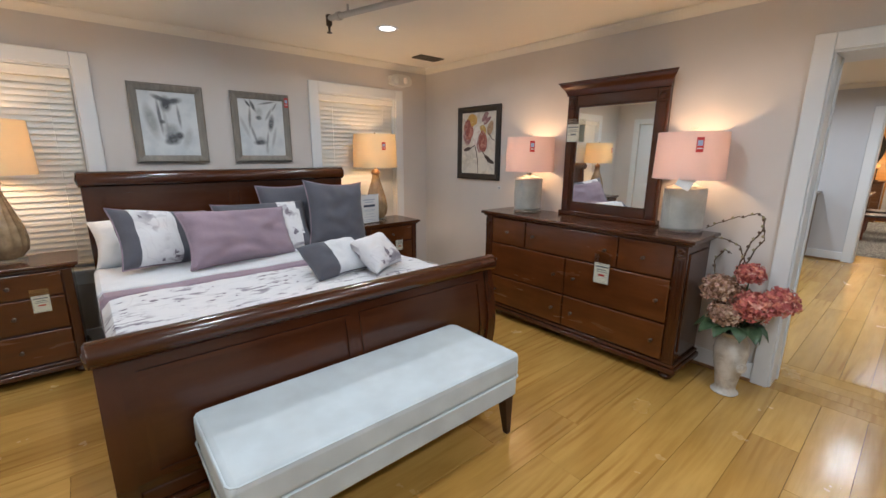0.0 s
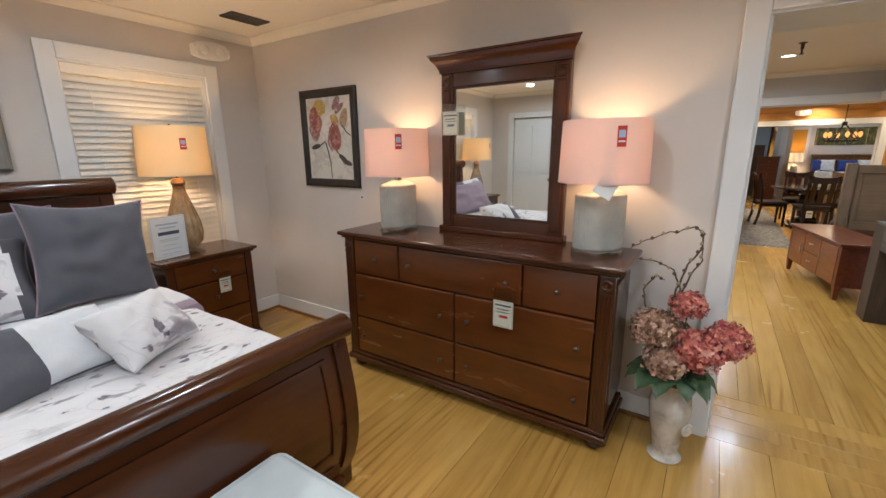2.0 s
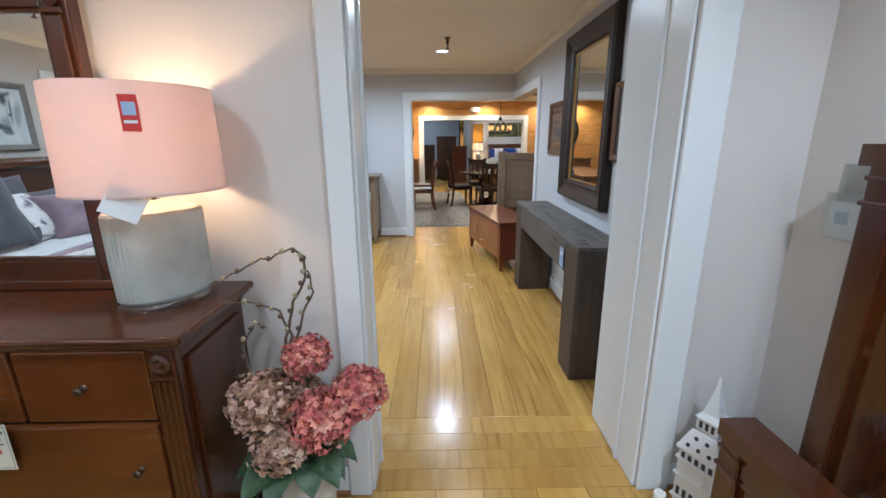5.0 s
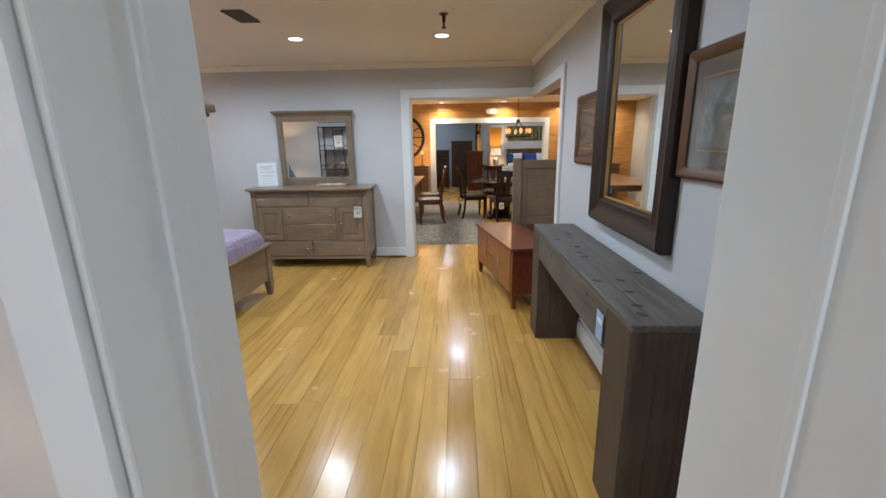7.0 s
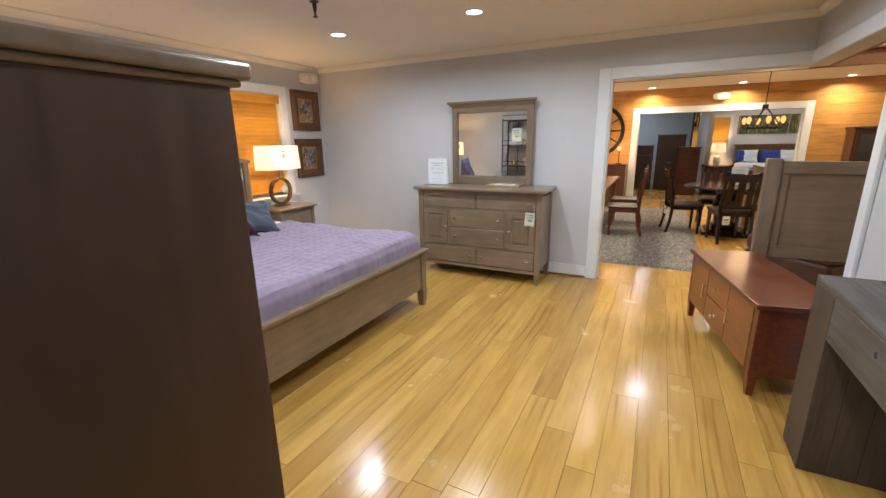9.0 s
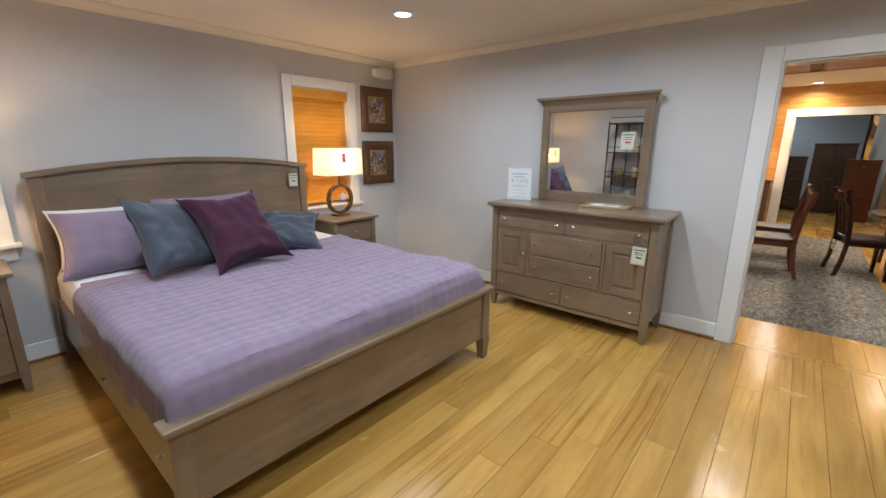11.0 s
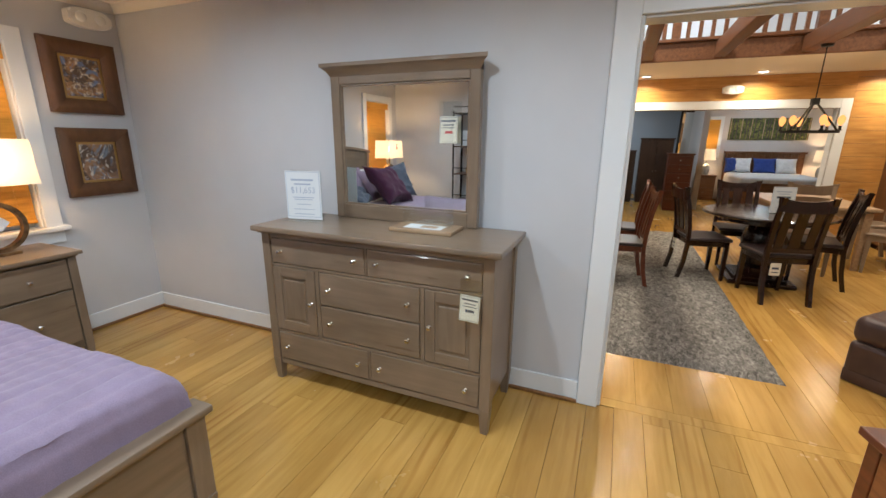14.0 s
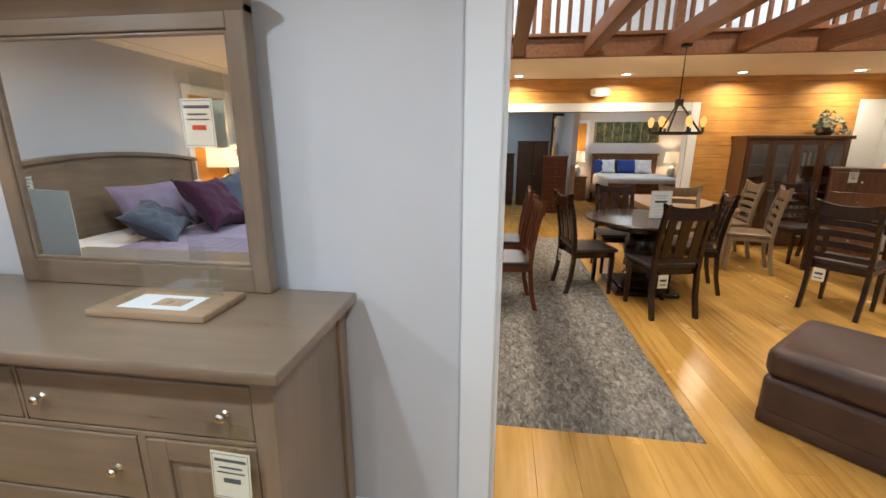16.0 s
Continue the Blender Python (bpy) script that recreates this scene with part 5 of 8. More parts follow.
def emergency_light(x, y, z, rz=0):
    e = thing("emergency_light", pose(x, y, z, 0, 0, rz), "white plastic emergency light high on the wall", "emergency light", "emergency lights")
    bm = bmesh.new()
    ring = [(0.14 * max(-1, min(1, 1.25 * math.cos(2 * math.pi * k / 36))), 0.065 * math.sin(2 * math.pi * k / 36)) for k in range(36)]
    prism(ring, "y", 0, -0.065, bm)
    bmesh.ops.bevel(bm, geom=[ed for ed in bm.edges if all(abs(vv.co.y + 0.065) < 1e-5 for vv in ed.verts)], offset=0.02, segments=3, affect="EDGES")
    part("housing", bm, M["plastic"], e)
    for s in (-1, 1):
        part("lamp_head", lathe([(0, 0), (0.034, 0), (0.034, 0.010), (0.026, 0.016), (0, 0.017)], 20), M["plastic"], e).matrix_local = pose(s * 0.062, -0.064, 0, 90, 0, 0)


emergency_light(2.865, WN1, 2.287)
emergency_light(8.01, WN2, 2.315)


def ceiling_vent(x, y, w, d):
    v_ = thing("ceiling_vent", pose(x, y, CEIL), "dark slatted metal ceiling vent", "vent")
    part("backing", box((-w / 2 + 0.01, w / 2 - 0.01, -d / 2 + 0.01, d / 2 - 0.01, -0.004, 0), r=0), M["seam"], v_)
    part("frame", box((-w / 2, w / 2, -d / 2, -d / 2 + 0.014, -0.012, 0), (-w / 2, w / 2, d / 2 - 0.014, d / 2, -0.012, 0), (-w / 2, -w / 2 + 0.014, -d / 2, d / 2, -0.012, 0), (w / 2 - 0.014, w / 2, -d / 2, d / 2, -0.012, 0), r=0.003), M["vent"], v_)
    k = int((d - 0.03) / 0.018)
    for i in range(k):
        yy = -d / 2 + 0.02 + i * 0.018
        part("slat", box((-w / 2 + 0.014, w / 2 - 0.014, yy, yy + 0.010, -0.010, -0.004), r=0), M["vent"], v_)


ceiling_vent(2.89, 3.62, 0.30, 0.16)
ceiling_vent(6.19, 1.60, 0.30, 0.16)
pipe = thing("sprinkler_pipe", pose(0, 0, CEIL), "grey painted sprinkler pipe with drop heads below the ceiling", "pipe")
part("run", tube([(1.452, 2.90, -0.060), (1.54, 2.58, -0.060), (1.63, 2.26, -0.060), (1.76, 1.80, -0.060)], 0.019, 12), M["grey_metal"], pipe)
part("coupling", tube([(1.472, 2.83, -0.060), (1.480, 2.80, -0.060)], 0.027, 12), M["grey_metal"], pipe)
for x, y in ((1.50, 2.73), (1.74, 1.87)):
    part("hanger", tube([(x, y, 0.0), (x, y, -0.045)], 0.008, 8), M["grey_metal"], pipe)
part("sprinkler_head", lathe([(0, -0.155), (0.018, -0.153), (0.018, -0.147), (0.007, -0.142), (0.009, -0.11), (0.020, -0.105), (0.021, -0.040), (0.014, -0.034), (0, -0.034)], 14, 1.450, 2.91), M["dark_knob"], pipe)
for x, y in ((6.12, 2.35), (6.27, 0.06)):
    sp = thing("sprinkler", pose(x, y, CEIL), "small metal sprinkler head hanging from the ceiling", "sprinkler")
    part("head", lathe([(0, -0.105), (0.018, -0.103), (0.018, -0.097), (0.007, -0.092), (0.008, -0.06), (0.014, -0.056), (0.014, -0.01), (0.034, -0.006), (0.034, 0), (0, 0)], 16), M["dark_knob"], sp)


# ---- vase with hydrangeas ----
m, n, l, p = material("crackled_cream_glaze", (0.55, 0.52, 0.47), 0.25)
v = coords(n, l)
l.new(ramp(n, l, tex_noise(n, l, v, 10, 6, 0.65), [(0.3, (0.36, 0.31, 0.26)), (0.5, (0.56, 0.53, 0.48)), (0.7, (0.66, 0.64, 0.60))]), p.inputs["Base Color"])
bump(n, l, p, tex_noise(n, l, v, 14, 5), 0.3, 0.01)
M["vase_glaze"] = m
m, n, l, p = material("hydrangea_pink", (0.45, 0.10, 0.11), 0.8, spec=0.2)
geo = n.new("ShaderNodeNewGeometry")
l.new(ramp(n, l, geo.outputs["Random Per Island"], [(0.0, (0.30, 0.065, 0.062)), (0.45, (0.52, 0.155, 0.145)), (0.75, (0.64, 0.24, 0.16)), (1.0, (0.70, 0.40, 0.34))]), p.inputs["Base Color"])
M["bloom_pink"] = m
m, n, l, p = material("hydrangea_tan", (0.35, 0.22, 0.15), 0.85, spec=0.2)
geo = n.new("ShaderNodeNewGeometry")
l.new(ramp(n, l, geo.outputs["Random Per Island"], [(0.0, (0.17, 0.085, 0.055)), (0.45, (0.38, 0.235, 0.15)), (0.75, (0.46, 0.27, 0.23)), (1.0, (0.58, 0.43, 0.31))]), p.inputs["Base Color"])
M["bloom_tan"] = m
m, n, l, p = material("hydrangea_leaf", (0.06, 0.12, 0.05), 0.5)
l.new(ramp(n, l, tex_noise(n, l, coords(n, l), 30, 4), [(0.3, (0.025, 0.050, 0.022)), (0.7, (0.065, 0.115, 0.050))]), p.inputs["Base Color"])
M["leaf"] = m
M["twig"] = material("brown_twig", (0.10, 0.065, 0.042), 0.8)[0]
M["bud"] = material("pale_catkin", (0.30, 0.27, 0.17), 0.85)[0]


def bloom(cx, cy, cz, rad, mat, seed, parent, name="bloom"):
    rnd = random.Random(seed)
    verts, faces = [], []
    count = 520
    for i in range(count):
        zz = 1 - 2 * (i + 0.5) / count
        if zz < -0.75:
            continue
        a = i * 2.39996
        rr = math.sqrt(1 - zz * zz)
        d = Vector((rr * math.cos(a), rr * math.sin(a), zz * 0.85))
        c = Vector((cx, cy, cz)) + d * rad * (rnd.uniform(0.76, 1.10) + 0.22 * noise.noise(d * 2.6 + Vector((seed, 0, 0))))
        nrm = (d + Vector((rnd.uniform(-0.8, 0.8), rnd.uniform(-0.8, 0.8), rnd.uniform(-0.7, 0.8)))).normalized()
        u = nrm.orthogonal().normalized()
        w = nrm.cross(u)
        spin = rnd.uniform(0, 3)
        s = rad * rnd.uniform(0.10, 0.17)
        k0 = len(verts)
        verts.append(c)
        for q in range(8):
            ang = spin + q * math.pi / 4
            reach = s * (1.12 if q % 2 == 0 else 0.62)
            lift = s * rnd.uniform(-0.25, 0.55)
            verts.append(c + reach * (u * math.cos(ang) + w * math.sin(ang)) + nrm * lift)
        for q in range(8):
            faces.append((k0, k0 + 1 + q, k0 + 1 + (q + 1) % 8))
    me = bpy.data.meshes.new(name)
    me.from_pydata([tuple(q) for q in verts], [], faces)
    me.materials.append(mat)
    ob = new(name, me)
    ob.parent = parent
    core = part("bloom_core", lathe([(0, cz - rad * 0.75), (rad * 0.6, cz - rad * 0.5), (rad * 0.82, cz), (rad * 0.6, cz + rad * 0.5), (0, cz + rad * 0.72)], 14, cx, cy), mat, ob)
    return ob


def vase_of_flowers():
    vs = thing("flower_vase", pose(2.985, 0.648, 0), "crackled cream ceramic vase on the floor with faux hydrangeas", "vase")
    part("vase_body", lathe([(0, 0), (0.072, 0), (0.078, 0.008), (0.060, 0.028), (0.058, 0.045), (0.070, 0.13), (0.088, 0.22), (0.096, 0.29), (0.088, 0.345), (0.070, 0.378), (0.068, 0.392), (0.084, 0.418), (0.074, 0.418), (0.062, 0.392), (0.0, 0.38)], 40), M["vase_glaze"], vs)
    part("relief", lathe([(0, 0), (0.034, 0.002), (0.026, 0.006), (0.018, 0.004), (0.010, 0.010), (0, 0.011)], 18), M["vase_glaze"], vs).matrix_local = pose(-0.075, -0.083, 0.22, 90, 0, -42)
    heads = [(-0.04, 0.105, 0.680, 0.098, "bloom_tan"), (-0.08, 0.045, 0.545, 0.088, "bloom_tan"), (0.05, -0.020, 0.785, 0.075, "bloom_pink"), (-0.04, -0.080, 0.610, 0.102, "bloom_pink"), (0.05, -0.185, 0.650, 0.092, "bloom_pink"), (0.08, 0.03, 0.62, 0.08, "bloom_tan")]
    for i, (x, y, z, r_, mt) in enumerate(heads):
        bloom(x, y, z, r_, M[mt], 20 + i, vs)
        part("stem", tube([(x * 0.2, y * 0.2, 0.34), (x * 0.5, y * 0.5, 0.48), (x, y, z - r_ * 0.5)], 0.004, 6), M["leaf"], vs)
    rnd = random.Random(8)
    for i in range(13):
        a = 2 * math.pi * i / 13 + rnd.uniform(-0.2, 0.2)
        ln, wd = rnd.uniform(0.12, 0.19), rnd.uniform(0.056, 0.076)
        bm = bmesh.new()
        rows = []
        for k in range(7):
            s = k / 6
            w = wd * 0.85 * math.sin(math.pi * (0.06 + 0.94 * s)) ** 0.7 * (1 if s < 1 else 0.02) + 0.002
            out = 0.05 + ln * s
            z = 0.435 + 0.07 * math.sin(s * 2.2) - 0.085 * s * s + rnd.uniform(-0.004, 0.004)
            rows.append([bm.verts.new((math.cos(a) * out - math.sin(a) * w * e, math.sin(a) * out + math.cos(a) * w * e, z + 0.012 * abs(e))) for e in (-1, 0, 1)])
        for q0, q1 in zip(rows, rows[1:]):
            for e in (0, 1):
                bm.faces.new((q0[e], q0[e + 1], q1[e + 1], q1[e]))
        part("leaf", bm, M["leaf"], vs)
    curls = [[(0.02, 0.02, 0.40), (0.03, 0.06, 0.68), (0.04, 0.04, 0.86), (0.05, 0.0, 0.98), (0.05, -0.04, 1.07), (0.05, -0.05, 1.13), (0.05, -0.01, 1.155), (0.04, 0.09, 1.13), (0.03, 0.18, 1.08), (0.02, 0.25, 1.04)],
             [(0.0, 0.03, 0.40), (0.02, 0.06, 0.72), (0.05, 0.02, 0.86), (0.06, 0.06, 0.95), (0.05, 0.13, 0.98), (0.03, 0.22, 0.99)],
             [(0.03, 0.0, 0.40), (0.07, 0.04, 0.78), (0.08, -0.01, 0.90), (0.09, -0.05, 1.00), (0.08, -0.04, 1.08)],
             [(0.0, 0.05, 0.40), (0.0, 0.14, 0.72), (0.02, 0.17, 0.84), (0.03, 0.13, 0.92), (0.03, 0.09, 0.90)]]
    for c in curls:
        dense = []
        for a, b in zip(c, c[1:]):
            for k in range(4):
                t = k / 4
                q = Vector(a).lerp(Vector(b), t)
                dense.append(q + Vector((noise.noise(q * 22), noise.noise(q * 22 + Vector((5, 0, 0))), noise.noise(q * 22 + Vector((0, 7, 0))))) * 0.012)
        dense.append(Vector(c[-1]))
        tw = part("twig", tube(dense, 0.0055, 6, taper=0.45), M["twig"], vs)
        for k in range(3, len(dense), 2):
            q = dense[k]
            part("bud", lathe([(0, -0.010), (0.007, -0.004), (0.008, 0.004), (0, 0.011)], 7), M["bud"] if k % 4 == 1 else M["twig"], tw).matrix_local = Matrix.Translation(q + Vector((0.006 * (-1) ** k, 0.005, 0.003)))


vase_of_flowers()

# ---- by the south wall of room one ----
M["tower_white"] = paint("chalky_white_metal", (0.66, 0.66, 0.66), 0.6, 0.12, 0.2)
# near-black of knots and a sticker; also painted as shade in the lantern's openings
M["near_black"] = material("dark_opening", (0.04, 0.04, 0.045), 0.9)[0]


def tower_lantern():
    t = thing("tower_lantern", pose(3.115, -0.865, 0, 0, 0, 28), "distressed white metal clock-tower lantern on the floor", "lantern")
    part("plinth", box((-0.082, 0.082, -0.082, 0.082, 0.0, 0.03), r=0.004), M["tower_white"], t)
    part("shaft", box((-0.070, 0.070, -0.070, 0.070, 0.03, 0.30), r=0.003), M["tower_white"], t)
    for z in (0.075, 0.18, 0.255, 0.30):
        part("cornice", box((-0.078, 0.078, -0.078, 0.078, z, z + 0.012), r=0.003), M["tower_white"], t)
    for s in range(4):
        m = pose(0, 0, 0, 0, 0, 90 * s)
        c = part("clock_face", lathe([(0, 0), (0.044, 0), (0.044, 0.003), (0.040, 0.006), (0.036, 0.003), (0, 0.003)], 28), M["tower_white"], t)
        c.matrix_local = m @ pose(0, -0.070, 0.222, 90, 0, 0)
        for k in (-2, -1, 0, 1, 2):
            for z in (0.105, 0.268):
                part("arch", box((k * 0.026 - 0.007, k * 0.026 + 0.007, -0.0712, -0.069, z - 0.012, z + 0.025), r=0), M["near_black"], t, "dark patch standing for the shade in a cut-out").matrix_local = m
        bm = bmesh.new()
        a, b, c2, d = ((-0.080, -0.080, 0.312), (0.080, -0.080, 0.312), (0.045, -0.045, 0.40), (-0.045, -0.045, 0.40))
        bm.faces.new([bm.verts.new(q) for q in (a, b, c2, d)])
        part("roof_slope", bm, M["tower_white"], t).matrix_local = m
        for kx, kz in ((-0.04, 0.335), (0.0, 0.335), (0.04, 0.335), (-0.02, 0.37), (0.02, 0.37)):
            yy = -0.080 + (kz - 0.312) / 0.088 * 0.035
            part("roof_hole", lathe([(0, 0), (0.0085, 0)], 10), M["near_black"], t, "dark patch standing for the shade in a cut-out").matrix_local = m @ pose(kx, yy - 0.0012, kz, 68, 0, 0)
        for k in (-1, 0, 1):
            part("arch", box((k * 0.022 - 0.006, k * 0.022 + 0.006, -0.0412, -0.039, 0.413, 0.442), r=0), M["near_black"], t, "dark patch standing for the shade in a cut-out").matrix_local = m
    part("belfry", box((-0.040, 0.040, -0.040, 0.040, 0.40, 0.455), r=0.002), M["tower_white"], t)
    part("spire", lathe([(0, 0.635), (0.006, 0.62), (0.010, 0.585), (0.022, 0.54), (0.040, 0.475), (0.066, 0.455), (0, 0.455)], 4), M["tower_white"], t, smooth=False).matrix_local = pose(0, 0, 0, 0, 0, 45)


tower_lantern()
bat = thing("candle", pose(3.165, -0.735, 0, 0, 0, 20), "short cream candle stub on the floor", "candle")
part("wax", lathe([(0, 0), (0.024, 0), (0.024, 0.058), (0.020, 0.062), (0, 0.060)], 18), M["plastic"], bat)


def spare_bed_end(y, x1, W, H, name, label, post):
    e = thing(name, pose(x1 - W / 2, y, 0), label, "bed end")
    hw = W / 2
    for s in (-1, 1):
        x = s * (hw - 0.045)
        part("post", box((x - 0.045, x + 0.045, -0.04, 0.04, 0.0, H - 0.05), r=0.006), M["cherry_up"], e)
        part("capital", box((x - 0.052, x + 0.052, -0.052, 0.046, H - 0.17, H - 0.155), r=0.004), M["cherry"], e)
        part("capital", box((x - 0.05, x + 0.05, -0.05, 0.045, H - 0.10, H - 0.085), r=0.004), M["cherry"], e)
        part("rosette", lathe([(0, 0), (0.028, 0), (0.028, 0.008), (0.016, 0.014), (0, 0.018)], 16), M["cherry"], e).matrix_local = pose(x, -0.04, H - 0.128, 90, 0, 0)
        part("post_base", box((x - 0.055, x + 0.055, -0.055, 0.045, 0.0, 0.09), r=0.010), M["cherry"], e)
    prof = [(0.045, H - 0.06), (-0.045, H - 0.06), (-0.050, H - 0.045), (-0.062, H - 0.025), (-0.074, H - 0.014), (-0.074, H), (0.045, H)]
    part("top_moulding", prism(prof, "x", -hw - (0.03 if post else 0.012), hw + (0.03 if post else 0.012)), M["cherry"], e)
    # panel takes the lighter drawer-front colour to look lit beside the darker rails
    part("panel", box((-hw + 0.09, hw - 0.09, -0.012, 0.015, 0.12, H - 0.06), r=0), M["drawer"], e)
    part("rail", box((-hw + 0.09, hw - 0.09, -0.03, 0.03, H - 0.17, H - 0.06), r=0.004), M["cherry"], e)
    part("rail", box((-hw + 0.09, hw - 0.09, -0.03, 0.03, 0.12, 0.26), r=0.004), M["cherry"], e)
    for x in (-hw + 0.12, -0.06, hw - 0.24):
        part("stile", box((x, x + 0.12, -0.028, 0.028, 0.26, H - 0.17), r=0.004), M["cherry_up"], e)


spare_bed_end(-0.80, 2.935, 1.7, 0.585, "footboard", "cherry panelled footboard standing on the floor", False)
spare_bed_end(-1.06, 2.92, 1.7, 1.47, "headboard", "tall cherry panelled headboard against the wall", True)
mt = thing("boxed_card", pose(2.70, -0.93, 0.0), "white card standing between the bed ends", "card")
part("card", box((-0.10, 0.10, -0.02, 0.0, 0.0, 0.42), r=0.004), M["paper"], mt)
hold = thing("leaflet_holder", pose(3.04, WS1, 1.165), "clear acrylic leaflet holder on the wall", "leaflet holder")
part("back", box((-0.075, 0.075, 0.0, 0.004, 0.0, 0.24), r=0), M["acrylic"], hold)
part("pocket", box((-0.075, 0.075, 0.035, 0.038, 0.0, 0.15), (-0.075, 0.075, 0.004, 0.035, 0.0, 0.004), (-0.075, -0.072, 0.004, 0.035, 0.004, 0.15), (0.072, 0.075, 0.004, 0.035, 0.004, 0.15), r=0), M["acrylic"], hold)
part("leaflets", box((-0.068, 0.068, 0.008, 0.022, 0.006, 0.12), r=0), M["paper"], hold)
part("print_mark", box((0.0, 0.045, 0.022, 0.0228, 0.05, 0.09), r=0), M["ink_pale"], hold)

# ---- room two ----
def taper_leg(bm, x, y, z0, z1, top, foot):
    q = []
    for z, h in ((z0, foot), (z1, top)):
        q.append([bm.verts.new((x + a * h, y + c * h, z)) for a, c in ((-1, -1), (1, -1), (1, 1), (-1, 1))])
    for i in range(4):
        bm.faces.new((q[0][i], q[0][(i + 1) % 4], q[1][(i + 1) % 4], q[1][i]))
    bm.faces.new(q[0][::-1])
    bm.faces.new(q[1])
    return bm


def grey_dresser():
    W, D, H = 1.42, 0.47, 1.02
    d = thing("dresser", pose(7.945, 1.770, 0, 0, 0, -90) @ Matrix.Diagonal((1, 1, 0.98, 1)), "grey-brown maple dresser with six drawers and two doors", "dresser")
    f, hw = -D / 2, W / 2
    part("body", box((-hw + 0.03, hw - 0.03, f + 0.030, D / 2 - 0.005, 0.13, 0.985), r=0.003), M["grey_maple_up"], d)
    part("top", box((-hw - 0.040, hw + 0.040, f - 0.042, D / 2 + 0.01, 0.988, H), (-hw - 0.015, hw + 0.015, f - 0.018, D / 2, 0.974, 0.988), r=0.006), M["grey_maple"], d)
    for sx in (-1, 1):
        for yy in (f + 0.028, D / 2 - 0.03):
            bm = box((sx * (hw - 0.028) - 0.028, sx * (hw - 0.028) + 0.028, yy - 0.028, yy + 0.028, 0.15, 0.975), r=0.003)
            taper_leg(bm, sx * (hw - 0.028), yy, 0.0, 0.15, 0.028, 0.018)
            part("corner_post", bm, M["grey_maple_up"], d)
        part("side_panel", box((sx * (hw - 0.022), sx * (hw - 0.010), f + 0.06, D / 2 - 0.06, 0.16, 0.95), r=0.003), M["grey_maple_up"], d)
    part("apron", box((-hw + 0.056, hw - 0.056, f + 0.012, f + 0.034, 0.112, 0.150), r=0.004), M["grey_maple"], d)
    for z0, z1 in ((0.950, 0.975), (0.776, 0.790), (0.342, 0.358)):
        part("face_rail", box((-hw + 0.056, hw - 0.056, f + 0.008, f + 0.032, z0, z1), r=0.002), M["grey_maple"], d)
    L, R = -hw + 0.060, hw - 0.060
    g = 0.008

    def dr(x0, x1, z0, z1, knobs):
        drawer(d, x0, x1, z0, z1, f + 0.006, knobs, M["grey_maple"], M["steel"], 0.022)
    dr(L, -g, 0.794, 0.946, [L + 0.07, -0.07])
    dr(g, R, 0.794, 0.946, [0.07, R - 0.07])
    dr(L, -g, 0.156, 0.338, [L + 0.07, -0.07])
    dr(g, R, 0.156, 0.338, [0.07, R - 0.07])
    cw = 0.325
    dr(-cw + g, cw - g, 0.572, 0.772, [-cw + 0.075, cw - 0.075])
    dr(-cw + g, cw - g, 0.364, 0.566, [-cw + 0.075, cw - 0.075])
    for x0, x1, z0, z1 in ((-cw - 0.020, -cw + 0.004, 0.358, 0.776), (cw - 0.004, cw + 0.020, 0.358, 0.776), (-0.005, 0.005, 0.790, 0.950), (-0.005, 0.005, 0.150, 0.342)):
        part("divider", box((x0, x1, f + 0.008, f + 0.03, z0, z1), r=0.002), M["grey_maple_up"], d)
    for s, (x0, x1) in ((-1, (L, -cw - 0.024)), (1, (cw + 0.024, R))):
        dd = part("door", box((x0, x1, f + 0.012, f + 0.026, 0.364, 0.772), r=0.002), M["grey_maple_up"], d)
        part("stile", box((x0, x0 + 0.055, f + 0.003, f + 0.024, 0.364, 0.772), r=0.003), M["grey_maple_up"], dd)
        part("stile", box((x1 - 0.055, x1, f + 0.003, f + 0.024, 0.364, 0.772), r=0.003), M["grey_maple_up"], dd)
        part("rail", box((x0 + 0.055, x1 - 0.055, f + 0.0035, f + 0.024, 0.364, 0.425), r=0.003), M["grey_maple"], dd)
        part("rail", box((x0 + 0.055, x1 - 0.055, f + 0.0035, f + 0.024, 0.712, 0.772), r=0.003), M["grey_maple"], dd)
        part("raised_panel", box((x0 + 0.075, x1 - 0.075, f + 0.005, f + 0.02, 0.445, 0.692), r=0.006), M["grey_maple_up"], dd)
        knob(dd, (x1 - 0.028) if s < 0 else (x0 + 0.028), f + 0.003, 0.568, M["steel"])


grey_dresser()


def grey_mirror():
    m, hw = dresser_mirror(8.150, 1.765, 1.001, 0.95, 0.92, (-0.415, 0.415, 0.085, 0.800), 1.03, 0.05, M["grey_maple"], M["grey_maple_up"], "grey-brown maple dresser mirror with a flared cornice")
    prof = [(-0.026, 0.845), (-0.034, 0.862), (-0.050, 0.882), (-0.062, 0.892), (-0.068, 0.895), (-0.068, 0.915), (0.024, 0.915), (0.024, 0.845)]
    bm = bmesh.new()
    rings = [[bm.verts.new((s * (hw + max(0.0, -yy - 0.026) * 1.1), yy, zz)) for yy, zz in prof] for s in (-1, 1)]
    k = len(prof)
    for i in range(k):
        bm.faces.new((rings[0][i], rings[0][(i + 1) % k], rings[1][(i + 1) % k], rings[1][i]))
    bm.faces.new(rings[0])
    bm.faces.new(rings[1][::-1])
    part("cornice", bm, M["grey_maple"], m)


